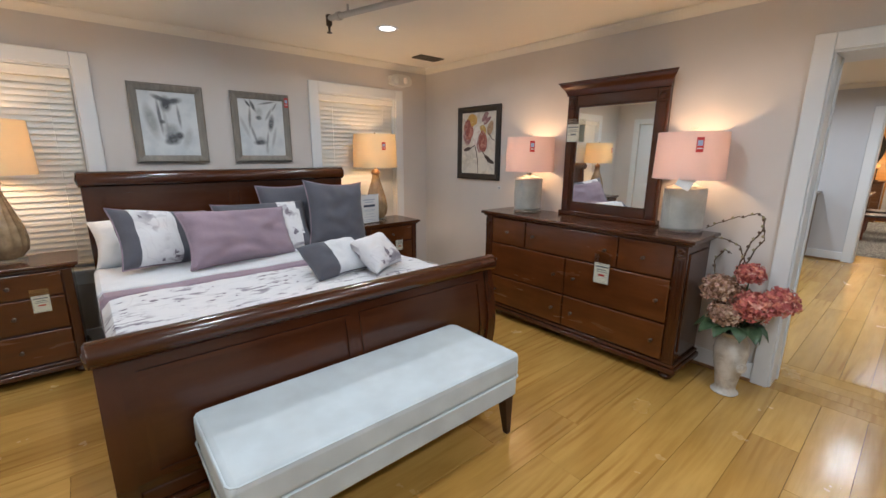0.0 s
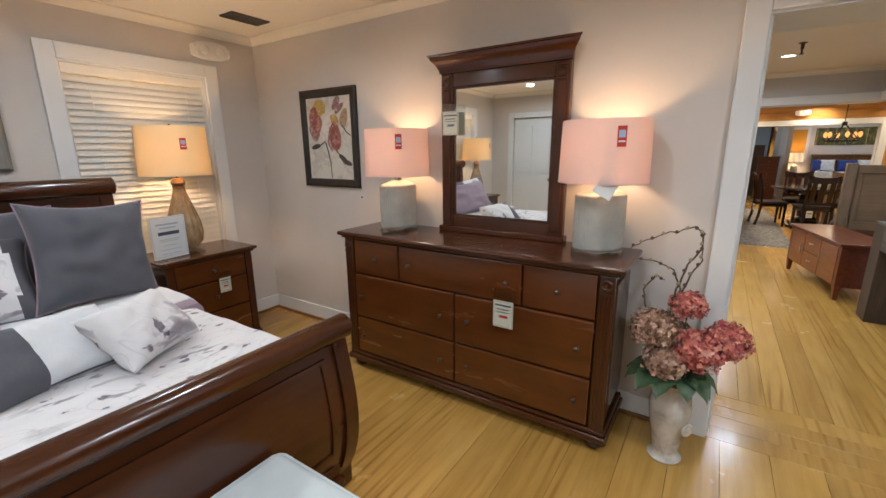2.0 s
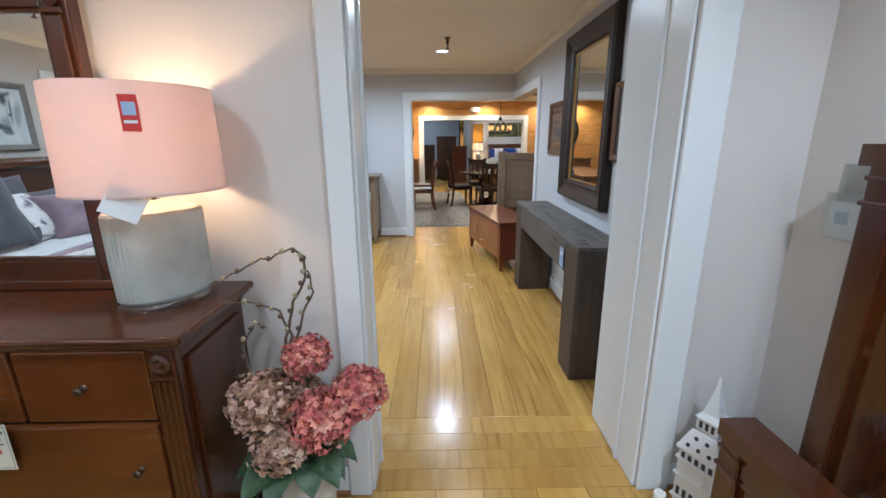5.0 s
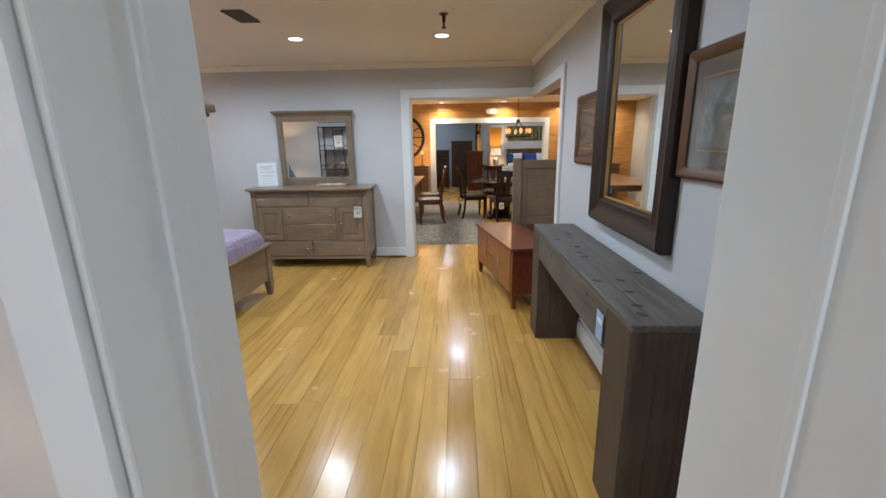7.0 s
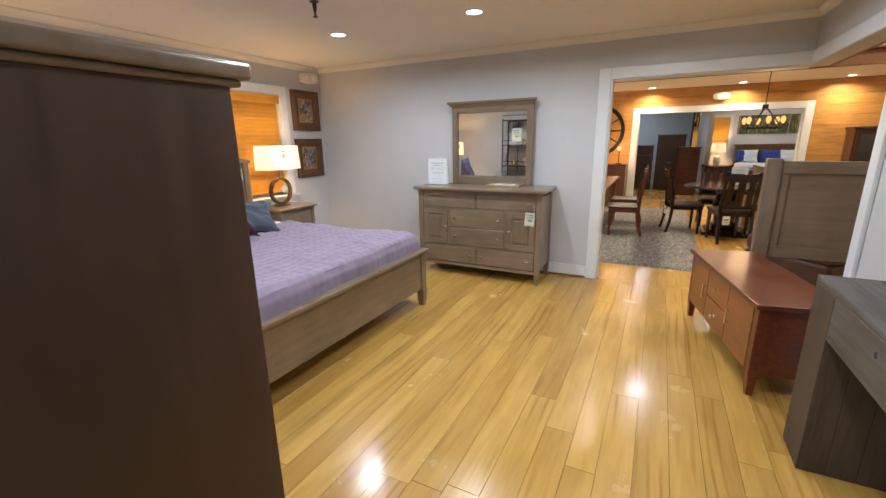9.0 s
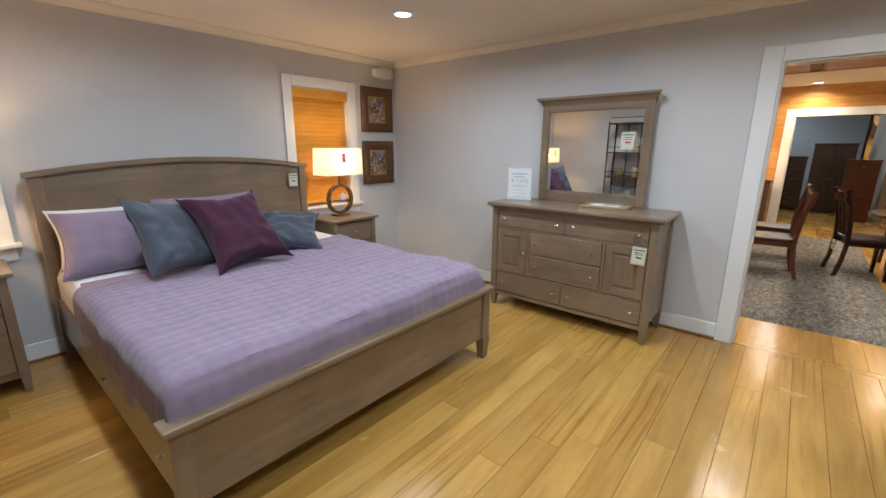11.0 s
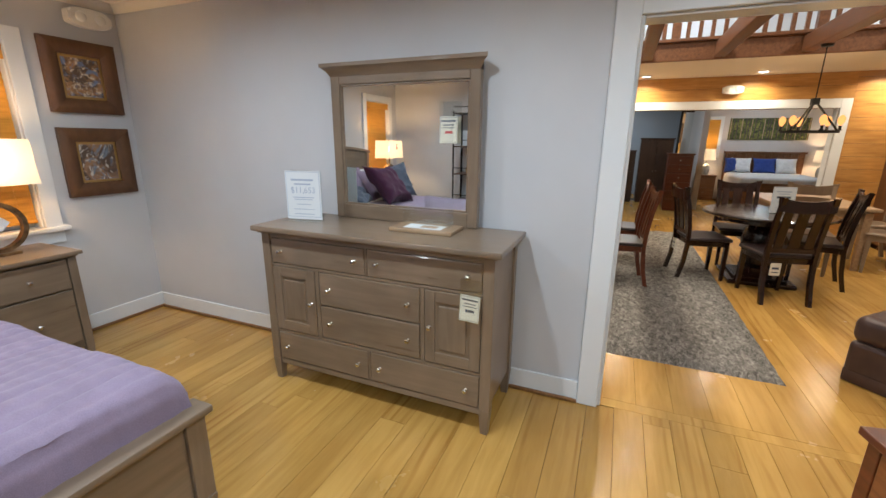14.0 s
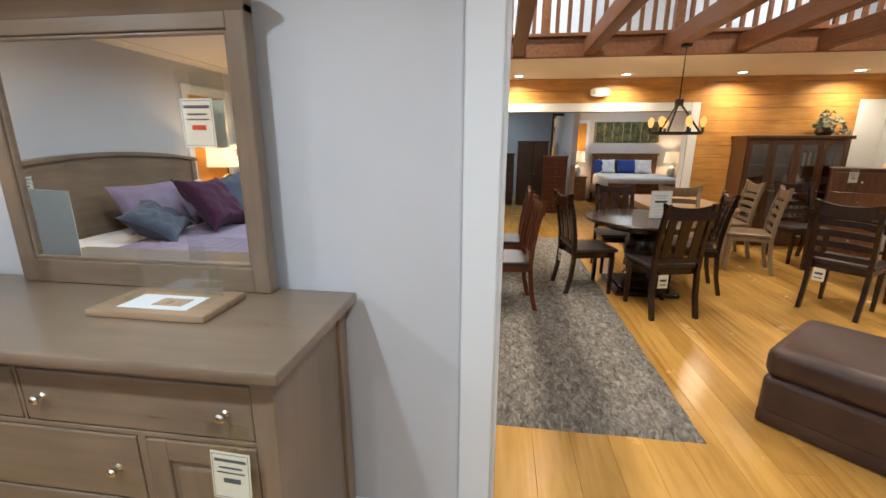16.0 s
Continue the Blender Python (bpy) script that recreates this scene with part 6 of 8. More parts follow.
grey_mirror()
stand_sign(7.93, 2.34, 1.0, -80, 0.235, 0.30, "$11,653")
bd = thing("sample_board", pose(7.985, 1.535, 1.0, 0, 0, -90), "blond wood sample board with an acrylic leaflet stand", "board")
part("plank", box((-0.185, 0.185, -0.105, 0.095, 0.0, 0.022), r=0.004), M["pale_wood"], bd)
part("leaflet", box((-0.11, 0.11, -0.075, 0.03, 0.022, 0.0235), r=0), M["paper"], bd)
part("leaflet_print", box((-0.02, 0.075, -0.05, 0.005, 0.0235, 0.0245), r=0), M["petal_tan"], bd)
part("acrylic_back", box((-0.135, 0.135, 0.055, 0.058, 0.022, 0.16), (-0.135, -0.132, -0.02, 0.055, 0.022, 0.12), (0.132, 0.135, -0.02, 0.055, 0.022, 0.12), r=0), M["acrylic"], bd).visible_shadow = False
price_tag(7.680, 1.165, 0.775, -90, 0.10, 0.135, hang=0.09, tilt=3)
price_tag(8.118, 1.465, 1.612, -90, 0.105, 0.142, hang=0.09, colour=True)


def grey_bed():
    bed = thing("bed", pose(5.81, 0, 0), "grey-brown maple king bed with arched headboard", "bed")
    hw = 1.0
    # headboard with a gently arched top
    k = 24

    def arch(u, lift=0.0):
        return 1.315 + 0.085 * (1 - (u / hw) ** 2) + lift
    low = [(-hw + 0.04, 0.35), (hw - 0.04, 0.35)]
    top = [(u, arch(u, -0.03)) for u in [hw - 0.04 - (2 * hw - 0.08) * i / k for i in range(k + 1)]]
    part("headboard", prism(low + top, "y", 4.15, 4.185), M["grey_maple"], bed)
    cap = [(-hw - 0.02 + (2 * hw + 0.04) * i / k, arch(-hw + 2 * hw * i / k, -0.03)) for i in range(k + 1)]
    part("headboard_cap", prism(cap + [(u, z + 0.035) for u, z in cap[::-1]], "y", 4.12, 4.20), M["grey_maple"], bed)
    for s in (-1, 1):
        part("head_post", box(sorted_box(s * hw, s * (hw - 0.07), 4.13, 4.195, 0.0, 1.29), r=0.004), M["grey_maple_up"], bed)
        bm = box(sorted_box(s * hw, s * (hw - 0.075), 1.89, 1.95, 0.16, 0.515), r=0.003)
        taper_leg(bm, s * (hw - 0.0375), 1.92, 0.0, 0.16, 0.036, 0.024)
        part("foot_post", bm, M["grey_maple_up"], bed)
        r_ = part("side_rail", box(sorted_box(s * (hw - 0.015), s * (hw - 0.045), 1.95, 4.13, 0.19, 0.46), r=0.003), M["grey_maple"], bed)
        for j in range(2):
            kn = part("knob", lathe([(0, 0), (0.010, 0), (0.005, 0.006), (0.005, 0.012), (0.012, 0.018), (0.008, 0.026), (0, 0.027)], 12), M["steel"], r_)
            kn.matrix_local = pose(s * (hw - 0.015), 2.05 + 0.85 * j, 0.34, 90, 0, 90 * s)
    part("footboard", box((-hw + 0.075, hw - 0.075, 1.905, 1.937, 0.165, 0.508), r=0.003), M["grey_maple"], bed)
    part("foot_cap", box((-hw - 0.02, hw + 0.02, 1.865, 1.972, 0.512, 0.540), r=0.006), M["grey_maple"], bed)
    matt = thing("mattress", pose(5.81, 2.0, 0.26), "white mattress in the grey-brown bed", "mattress")
    part("mattress_body", box((-0.94, 0.94, 0.0, 2.1, 0, 0.36), r=0.06, seg=4), M["linen_white"], matt)
    q = thing("quilt", pose(5.81, 2.01, 0.0), "lilac channel-stitched quilt spread over the bed", "bedding")
    part("quilt_cover", duvet(1.96, 1.50, 0.690, 0.32, 0.085, (120, 180), 0.024, 5.0, 0.0085), M["purple"], q)
    part("binding", tube([(-0.93 + 1.86 * i / 30, 1.50 + 0.006 * noise.noise(Vector((i * 0.3, 2, 0))), 0.688 + 0.010 * noise.noise(Vector((i * 0.2, 7, 0)))) for i in range(31)], 0.010, 8), M["purple"], q, "lilac bound edge of the quilt")
    sh = thing("folded_sheet", pose(5.81, 3.54, 0.0), "white sheet turned back at the head of the bed", "bedding")
    part("sheet_fold", duvet(1.93, 0.56, 0.686, 0.22, 0.06, (40, 20), 0.010, 8.0), M["linen_white"], sh)


grey_bed()
pillow("pillow", 5.22, 3.92, 0.69, 0.75, 0.42, 0.20, -22, 2, M["linen_white"], "white sleeping pillow against the headboard", seed=11)
pillow("pillow", 5.22, 3.62, 0.69, 0.80, 0.46, 0.18, -34, -6, M["purple"], "lilac quilted pillow sham", M["purple"], seed=13)
pillow("pillow", 5.80, 3.74, 0.70, 0.78, 0.46, 0.18, -26, 2, M["purple"], "lilac quilted pillow sham", M["purple"], seed=14)
pillow("pillow", 5.39, 3.28, 0.705, 0.54, 0.50, 0.17, -26, 28, M["navy"], "dusty navy ruffled square cushion", M["navy"], ry=8, seed=15, pinch=0.15, wrinkle=0.034)
pillow("pillow", 6.08, 3.32, 0.705, 0.60, 0.46, 0.17, -58, -26, M["navy"], "dusty navy ruffled square cushion", M["navy"], ry=6, seed=16, pinch=0.20, wrinkle=0.040)
pillow("pillow", 5.745, 3.06, 0.705, 0.54, 0.62, 0.20, -43, 5, M["plum"], "plum velvet square cushion", M["plum"], ry=-2, seed=17, pinch=0.26, wrinkle=0.030)
price_tag(6.66, 4.110, 1.235, 0, 0.09, 0.125, hang=0.04)


def grey_nightstand(x, y):
    W, D, H = 0.52, 0.46, 0.77
    d = thing("nightstand", pose(x, y, 0), "grey-brown maple nightstand with two drawers", "nightstand", "grey-brown nightstands")
    f, hw = -D / 2, W / 2
    part("body", box((-hw + 0.02, hw - 0.02, f + 0.025, D / 2, 0.10, 0.74), r=0.003), M["grey_maple_up"], d)
    part("top", box((-hw - 0.03, hw + 0.03, f - 0.03, D / 2, 0.746, H), (-hw - 0.01, hw + 0.01, f - 0.01, D / 2, 0.734, 0.746), r=0.005), M["grey_maple"], d)
    for sx in (-1, 1):
        for yy in (f + 0.024, D / 2 - 0.024):
            bm = box((sx * (hw - 0.024) - 0.024, sx * (hw - 0.024) + 0.024, yy - 0.024, yy + 0.024, 0.14, 0.734), r=0.003)
            taper_leg(bm, sx * (hw - 0.024), yy, 0.0, 0.14, 0.024, 0.016)
            part("corner_post", bm, M["grey_maple_up"], d)
    for z0, z1 in ((0.525, 0.722), (0.15, 0.515)):
        drawer(d, -hw + 0.052, hw - 0.052, z0, z1, f + 0.005, [0.0], M["grey_maple"], M["steel"])


NS2Z = 0.77
grey_nightstand(7.15, 4.03)
grey_nightstand(4.34, 4.03)


def ring_lamp(x, y, z, watts):
    la = thing("table_lamp", pose(x, y, z), "bronze ring table lamp with a white rectangular shade, lit", "lamp", "lamps beside the grey-brown bed")
    part("foot", box((-0.085, 0.085, -0.05, 0.05, 0, 0.018), r=0.004), M["bronze"], la)
    bm = bmesh.new()
    for k in range(40):
        a0, a1 = 2 * math.pi * k / 40, 2 * math.pi * (k + 1) / 40
        q = []
        for a in (a0, a1):
            for r_, yy in ((0.158, -0.022), (0.158, 0.022), (0.132, 0.022), (0.132, -0.022)):
                q.append(bm.verts.new((r_ * math.cos(a), yy, 0.175 + r_ * math.sin(a))))
        for i in range(4):
            bm.faces.new((q[i], q[(i + 1) % 4], q[4 + (i + 1) % 4], q[4 + i]))
    bmesh.ops.remove_doubles(bm, verts=bm.verts[:], dist=0.0005)
    part("ring", bm, M["bronze"], la)
    part("stem", lathe([(0, 0.33), (0.010, 0.33), (0.010, 0.54), (0, 0.54)], 12), M["bronze"], la)
    part("bulb", lathe([(0, 0.52), (0.014, 0.522), (0.030, 0.555), (0.032, 0.575), (0.022, 0.598), (0, 0.605)], 16), M["bulb"], la, "lit bulb").visible_shadow = False
    bm = bmesh.new()
    w0, w1, d0, d1, z0, z1, t = 0.222, 0.212, 0.13, 0.12, 0.430, 0.700, 0.003
    for sgn in (1, -1):
        for ax in (0, 1):
            if ax == 0:
                q = [(-w0, sgn * d0, z0), (w0, sgn * d0, z0), (w1, sgn * d1, z1), (-w1, sgn * d1, z1)]
                nrm = Vector((0, sgn * t, 0))
            else:
                q = [(sgn * w0, -d0, z0), (sgn * w0, d0, z0), (sgn * w1, d1, z1), (sgn * w1, -d1, z1)]
                nrm = Vector((sgn * t, 0, 0))
            vo = [bm.verts.new(Vector(c) + nrm * 0.5) for c in q]
            bm.faces.new(vo)
    sh = part("shade", bm, M["shade_white"], la, "white linen rectangular shade", smooth=False)
    part("spider", box((-w1, w1, -0.002, 0.002, 0.680, 0.684), (-0.002, 0.002, -d1, d1, 0.680, 0.684), r=0), M["steel"], sh)
    part("finial", lathe([(0, 0.684), (0.008, 0.687), (0.010, 0.701), (0.004, 0.707), (0, 0.709)], 12), M["bronze"], la)
    sticker(sh, 0, 0, 0, 0.040, 0.085, pose(-0.02, -0.131, 0.605, -2, 0, 0))
    part("care_card", box((-0.035, 0.035, -0.001, 0.001, -0.035, 0.035), r=0), M["paper"], la).matrix_local = pose(0.02, -0.03, 0.20, 0, 45, 0)
    point_lamp(x, y, z + 0.57, watts, (1.0, 0.60, 0.28))


m, n, l, p = material("antique_bronze", (0.16, 0.10, 0.05), 0.4, 0.8)
l.new(ramp(n, l, tex_noise(n, l, coords(n, l), 18, 4), [(0.3, (0.08, 0.05, 0.028)), (0.7, (0.28, 0.19, 0.10))]), p.inputs["Base Color"])
M["bronze"] = m
ring_lamp(7.15, 4.05, NS2Z, 15.0)
ring_lamp(4.34, 4.05, NS2Z, 22.0)

M["oil_a"] = blot_art("oil_painting_a", (0.10, 0.07, 0.05), [((0.34, 0.19, 0.09), 2), ((0.16, 0.22, 0.36), 2.6), ((0.62, 0.54, 0.42), 3)], 3.6, 1.3, 0.46)
M["oil_b"] = blot_art("oil_painting_b", (0.09, 0.06, 0.045), [((0.28, 0.16, 0.09), 2), ((0.16, 0.20, 0.26), 3), ((0.58, 0.54, 0.48), 3)], 3.6, 6.3, 0.46)
M["gold_slip"] = material("gilt_slip", (0.42, 0.26, 0.09), 0.35, 0.7)[0]
picture(7.915, WN2 - 0.001, 1.905, 0.47, 0.50, 0, M["bronze_frame"], M["oil_a"], "small dark oil painting in a carved bronze frame", 0.10, 0.045, 0.02, M["gold_slip"])
picture(7.915, WN2 - 0.001, 1.300, 0.47, 0.50, 0, M["bronze_frame"], M["oil_b"], "small dark oil painting in a carved bronze frame", 0.10, 0.045, 0.02, M["gold_slip"])


def wardrobe():
    w = thing("wardrobe", pose(3.99, 1.36, 0, 0, 0, 90), "tall dark espresso wardrobe with a grey-brown top", "wardrobe")
    hw, f, b = 0.55, -0.185, 0.35
    part("carcass", box((-hw, hw, f, b, 0.06, 1.595), r=0.004), M["espresso"], w)
    part("plinth", box((-hw + 0.01, hw - 0.01, f + 0.02, b, 0.0, 0.06), r=0.003), M["espresso"], w)
    part("top", box((-hw - 0.022, hw + 0.022, f - 0.038, b + 0.005, 1.607, 1.637), (-hw - 0.008, hw + 0.008, f - 0.022, b, 1.593, 1.607), r=0.007, seg=3), M["grey_maple"], w)
    for s in (-1, 1):
        dr = part("door", box(sorted_box(s * 0.004, s * (hw - 0.03), f - 0.020, f - 0.001, 0.09, 1.57), r=0.003), M["grey_maple_up"], w)
        part("raised_panel", box(sorted_box(s * 0.09, s * (hw - 0.11), f - 0.028, f - 0.019, 0.2, 1.46), r=0.006), M["grey_maple_up"], dr)
        knob(dr, s * 0.045, f - 0.020, 0.85, M["steel"], 1.3)


# the wardrobe's doors face the room's middle
wardrobe()


def etagere():
    e = thing("etagere", pose(3.86, 2.72, 0, 0, 0, 90), "black iron shelf unit with a few small ornaments", "shelf")
    hw, d = 0.33, 0.19
    for sx in (-1, 1):
        for sy in (-1, 1):
            part("upright", box((sx * hw - 0.011, sx * hw + 0.011, sy * d - 0.011, sy * d + 0.011, 0, 1.92), r=0.003), M["black_metal"], e)
    for z in (0.12, 0.52, 0.95, 1.38, 1.88):
        part("shelf_board", box((-hw, hw, -d, d, z, z + 0.018), r=0.003), M["espresso"] if z < 1.8 else M["black_metal"], e)
        part("rail", box((-hw, hw, -d - 0.008, -d + 0.008, z + 0.10, z + 0.112), r=0.002), M["black_metal"], e)
    for x in (-0.11, 0.11):
        part("back_bar", box((x - 0.006, x + 0.006, d - 0.006, d + 0.006, 0.12, 1.9), r=0), M["black_metal"], e)


etagere()
for y, z, h, mt in ((2.60, 0.968, 0.20, "amber_body"), (2.85, 0.968, 0.14, "gold_slip"), (2.70, 0.538, 0.22, "ceramic"), (2.62, 1.398, 0.16, "petal_tan")):
    o = thing("ornament", pose(3.86, y, z), "small rounded ornament on the iron shelf", "ornament", "ornaments on the iron shelf")
    part("ornament_body", lathe([(0, 0), (h * 0.28, 0), (h * 0.40, h * 0.35), (h * 0.30, h * 0.7), (h * 0.14, h * 0.85), (h * 0.20, h), (0, h)], 20), M[mt], o)


def console():
    c = thing("console_table", pose(5.045, -0.795, 0), "weathered grey barnwood console table with thick block legs", "console table")
    planks = ((-0.155, -0.054), (-0.0535, 0.051), (0.0515, 0.155))
    for y0, y1 in planks:
        part("top_plank", box((-0.95, 0.95, y0, y1, 0.842, 0.870), r=0.005), M["barn"], c)
        part("apron_plank", box((-0.708, 0.708, y0, y1, 0.650, 0.841), r=0.004), M["barn"], c)
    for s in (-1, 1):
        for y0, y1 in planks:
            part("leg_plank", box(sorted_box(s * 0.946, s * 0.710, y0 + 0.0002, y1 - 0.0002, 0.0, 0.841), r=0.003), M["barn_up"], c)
    rnd = random.Random(3)
    for k in range(12):
        x, y = rnd.uniform(-0.88, 0.88), rnd.uniform(-0.12, 0.12)
        part("knot", lathe([(0, 0.0009), (0.013, 0.0006), (0.018, 0)], 10, 0, 0, None, 1.4, 0.8), M["near_black"], c, "dark knot hole").matrix_local = pose(x, y, 0.8722, 0, 0, rnd.uniform(0, 90))
    for (x, z) in ((0.3, 0.78), (-0.45, 0.80)):
        part("knot", lathe([(0, 0.0008), (0.009, 0.0006), (0.013, 0)], 10), M["near_black"], c, "dark knot hole").matrix_local = pose(x, 0.1556, z, -90, 0, 0)


console()
tg = thing("price_tag", pose(4.385, -0.635, 0.800, 0, 0, 180), "pale blue printed tag hanging on the barnwood table", "price tag")
part("card", box((-0.04, 0.04, -0.003, -0.001, -0.13, 0), r=0.0008, seg=1), M["sticker_blue"], tg)
part("print_line", box((-0.03, 0.03, -0.004, -0.003, -0.05, -0.03), r=0), M["paper"], tg)


def credenza():
    c = thing("credenza", pose(6.943, -0.418, 0, 0, 0, 11.5) @ pose(0, 0, 0, 0, 0, 180), "red cherry low media cabinet with short tapered legs", "credenza")
    hw, D, H = 0.622, 0.44, 0.58
    f, b = -0.02, 0.42
    part("body", box((-hw + 0.012, hw - 0.012, f + 0.02, b, 0.13, 0.548), r=0.004), M["red_cherry"], c)
    part("top", box((-hw - 0.02, hw + 0.02, f - 0.02, b + 0.01, 0.550, H), r=0.005), M["red_cherry"], c)
    for sx in (-1, 1):
        for yy in (f + 0.03, b - 0.03):
            bm = box((sx * (hw - 0.026) - 0.026, sx * (hw - 0.026) + 0.026, yy - 0.028, yy + 0.028, 0.13, 0.549), r=0.003)
            taper_leg(bm, sx * (hw - 0.026), yy, 0.0, 0.13, 0.026, 0.017)
            part("corner_post", bm, M["red_cherry"], c)
    for x0, x1, pull in ((-hw + 0.06, -0.205, -0.24), (0.205, hw - 0.06, 0.24)):
        dd = part("door", box((x0, x1, f - 0.001, f + 0.02, 0.15, 0.535), r=0.003), M["red_cherry_sheen"], c)
        part("pull", box((pull - 0.008, pull + 0.008, f - 0.022, f - 0.012, 0.29, 0.40), (pull - 0.005, pull + 0.005, f - 0.013, f, 0.30, 0.31), (pull - 0.005, pull + 0.005, f - 0.013, f, 0.38, 0.39), r=0.002), M["steel"], dd)
    for z0, z1 in ((0.15, 0.335), (0.345, 0.535)):
        d = part("drawer", box((-0.195, 0.195, f - 0.001, f + 0.02, z0, z1), r=0.003), M["red_cherry_sheen"], c)
        knob(d, 0, f, (z0 + z1) / 2, M["steel"])


# lighter copy of the red cherry: the front's sheen is put into its colour
M["red_cherry_sheen"] = wood("red_cherry_front_sheen", (0.17, 0.05, 0.017), (0.33, 0.115, 0.038), 0.33, (2.0, 22, 22), 0.3, 0.05)
credenza()


def spare_panel():
    e = thing("headboard", pose(7.77, -1.28, 0, 0, 0, 90), "grey-brown maple panelled bed end standing on the floor", "bed end")
    hw = 0.53
    for s in (-1, 1):
        part("post", box((s * hw - 0.05, s * hw + 0.05, -0.045, 0.045, 0.0, 1.315), r=0.005), M["grey_maple_up"], e)
    part("panel", box((-hw + 0.05, hw - 0.05, -0.012, 0.012, 0.56, 1.27), r=0), M["grey_maple"], e)
    part("rail", box((-hw + 0.05, hw - 0.05, -0.03, 0.03, 1.20, 1.295), r=0.004), M["grey_maple"], e)
    part("rail", box((-hw + 0.05, hw - 0.05, -0.03, 0.03, 0.53, 0.62), r=0.004), M["grey_maple"], e)
    for s in (-1, 1):
        part("stile", box(sorted_box(s * (hw - 0.05), s * (hw - 0.11), -0.026, 0.026, 0.62, 1.20), r=0.004), M["grey_maple_up"], e)


spare_panel()


def tall_mirror():
    m = thing("wall_mirror", pose(5.048, WS2 + 0.001, 1.647, 0, 0, 180), "large wall mirror in a wide dark bronze moulded frame", "mirror")
    hw, hh, fw = 0.502, 0.648, 0.150
    prof = [(0, 0), (0, -0.050), (0.018, -0.066), (0.045, -0.058), (0.075, -0.040), (0.110, -0.034), (0.135, -0.042), (0.145, -0.030), (fw, -0.012), (fw, 0)]
    for ax, s in (("h", 1), ("h", -1), ("v", 1), ("v", -1)):
        bm = bmesh.new()
        ends = [[bm.verts.new((e * (hw - o), yy, s * (hh - o)) if ax == "h" else (s * (hw - o), yy, e * (hh - o))) for o, yy in prof] for e in (-1, 1)]
        k = len(prof)
        for i in range(k):
            bm.faces.new((ends[0][i], ends[0][(i + 1) % k], ends[1][(i + 1) % k], ends[1][i]))
        part("frame_side", bm, M["dark_bronze"], m)
    part("inner_bead", box((-hw + fw, hw - fw, -0.020, -0.006, hh - fw - 0.012, hh - fw), (-hw + fw, hw - fw, -0.020, -0.006, -hh + fw, -hh + fw + 0.012), (-hw + fw, -hw + fw + 0.012, -0.020, -0.006, -hh + fw, hh - fw), (hw - fw - 0.012, hw - fw, -0.020, -0.006, -hh + fw, hh - fw), r=0.003), M["gold_slip"], m)
    part("mirror_glass", box((-hw + fw, hw - fw, -0.010, -0.002, -hh + fw, hh - fw), r=0), M["mirror"], m, "silvered mirror glass", smooth=False)
    part("black_sticker", lathe([(0, 0), (0.026, 0), (0.026, 0.001), (0, 0.001)], 20), M["near_black"], m).matrix_local = pose(-0.25, -0.0105, -0.44, 90, 0, 0)


M["dark_bronze"] = wood("dark_bronze_frame", (0.010, 0.005, 0.003), (0.030, 0.014, 0.007), 0.45, (6, 6, 6), 0.0, 0.1)
tall_mirror()
M["print_grey"] = blot_art("grey_print", (0.16, 0.15, 0.14), [((0.075, 0.07, 0.068), 2), ((0.27, 0.25, 0.22), 3)], 6.0, 3.3, 0.5)
M["mount_grey"] = paint("grey_mount_board", (0.13, 0.105, 0.088), 0.7, 0.04, 0.0)
M["orange_paper"] = paint("orange_paper", (0.72, 0.135, 0.045), 0.7, 0.03, 0.0)
M["picture_glass"] = thin_clear("picture_glass", 0.16)


def engraving(x, z, w, h, sold):
    a = picture(x, WS2 + 0.001, z, w, h, 180, M["bronze_frame"], M["print_grey"], "grey engraving in a grey mount and bronze frame", 0.045, 0.03, 0.075, M["mount_grey"])
    q = 0.045 + 0.062
    part("fillet", box((-w / 2 + q, w / 2 - q, -0.0132, -0.0122, h / 2 - q - 0.006, h / 2 - q), (-w / 2 + q, w / 2 - q, -0.0132, -0.0122, -h / 2 + q, -h / 2 + q + 0.006), (-w / 2 + q, -w / 2 + q + 0.006, -0.0132, -0.0122, -h / 2 + q, h / 2 - q), (w / 2 - q - 0.006, w / 2 - q, -0.0132, -0.0122, -h / 2 + q, h / 2 - q), r=0), M["gold_slip"], a)
    part("pane", box((-w / 2 + 0.044, w / 2 - 0.044, -0.0175, -0.0155, -h / 2 + 0.044, h / 2 - 0.044), r=0), M["picture_glass"], a, smooth=False).visible_shadow = False
    if sold:
        st = part("price_sticker", box((0.125, 0.215, -0.0185, -0.0176, 0.055, 0.135), r=0), M["orange_paper"], a, "orange paper sticker with dark print")
        part("sticker_patch", box((0.130, 0.210, -0.0192, -0.0186, 0.095, 0.128), r=0), M["ink_red"], st)
        part("print_line", box((0.14, 0.20, -0.0192, -0.0186, 0.068, 0.078), r=0), M["ink_red"], st)


engraving(4.315, 1.585, 0.46, 0.485, True)
engraving(5.87, 1.578, 0.48, 0.485, False)


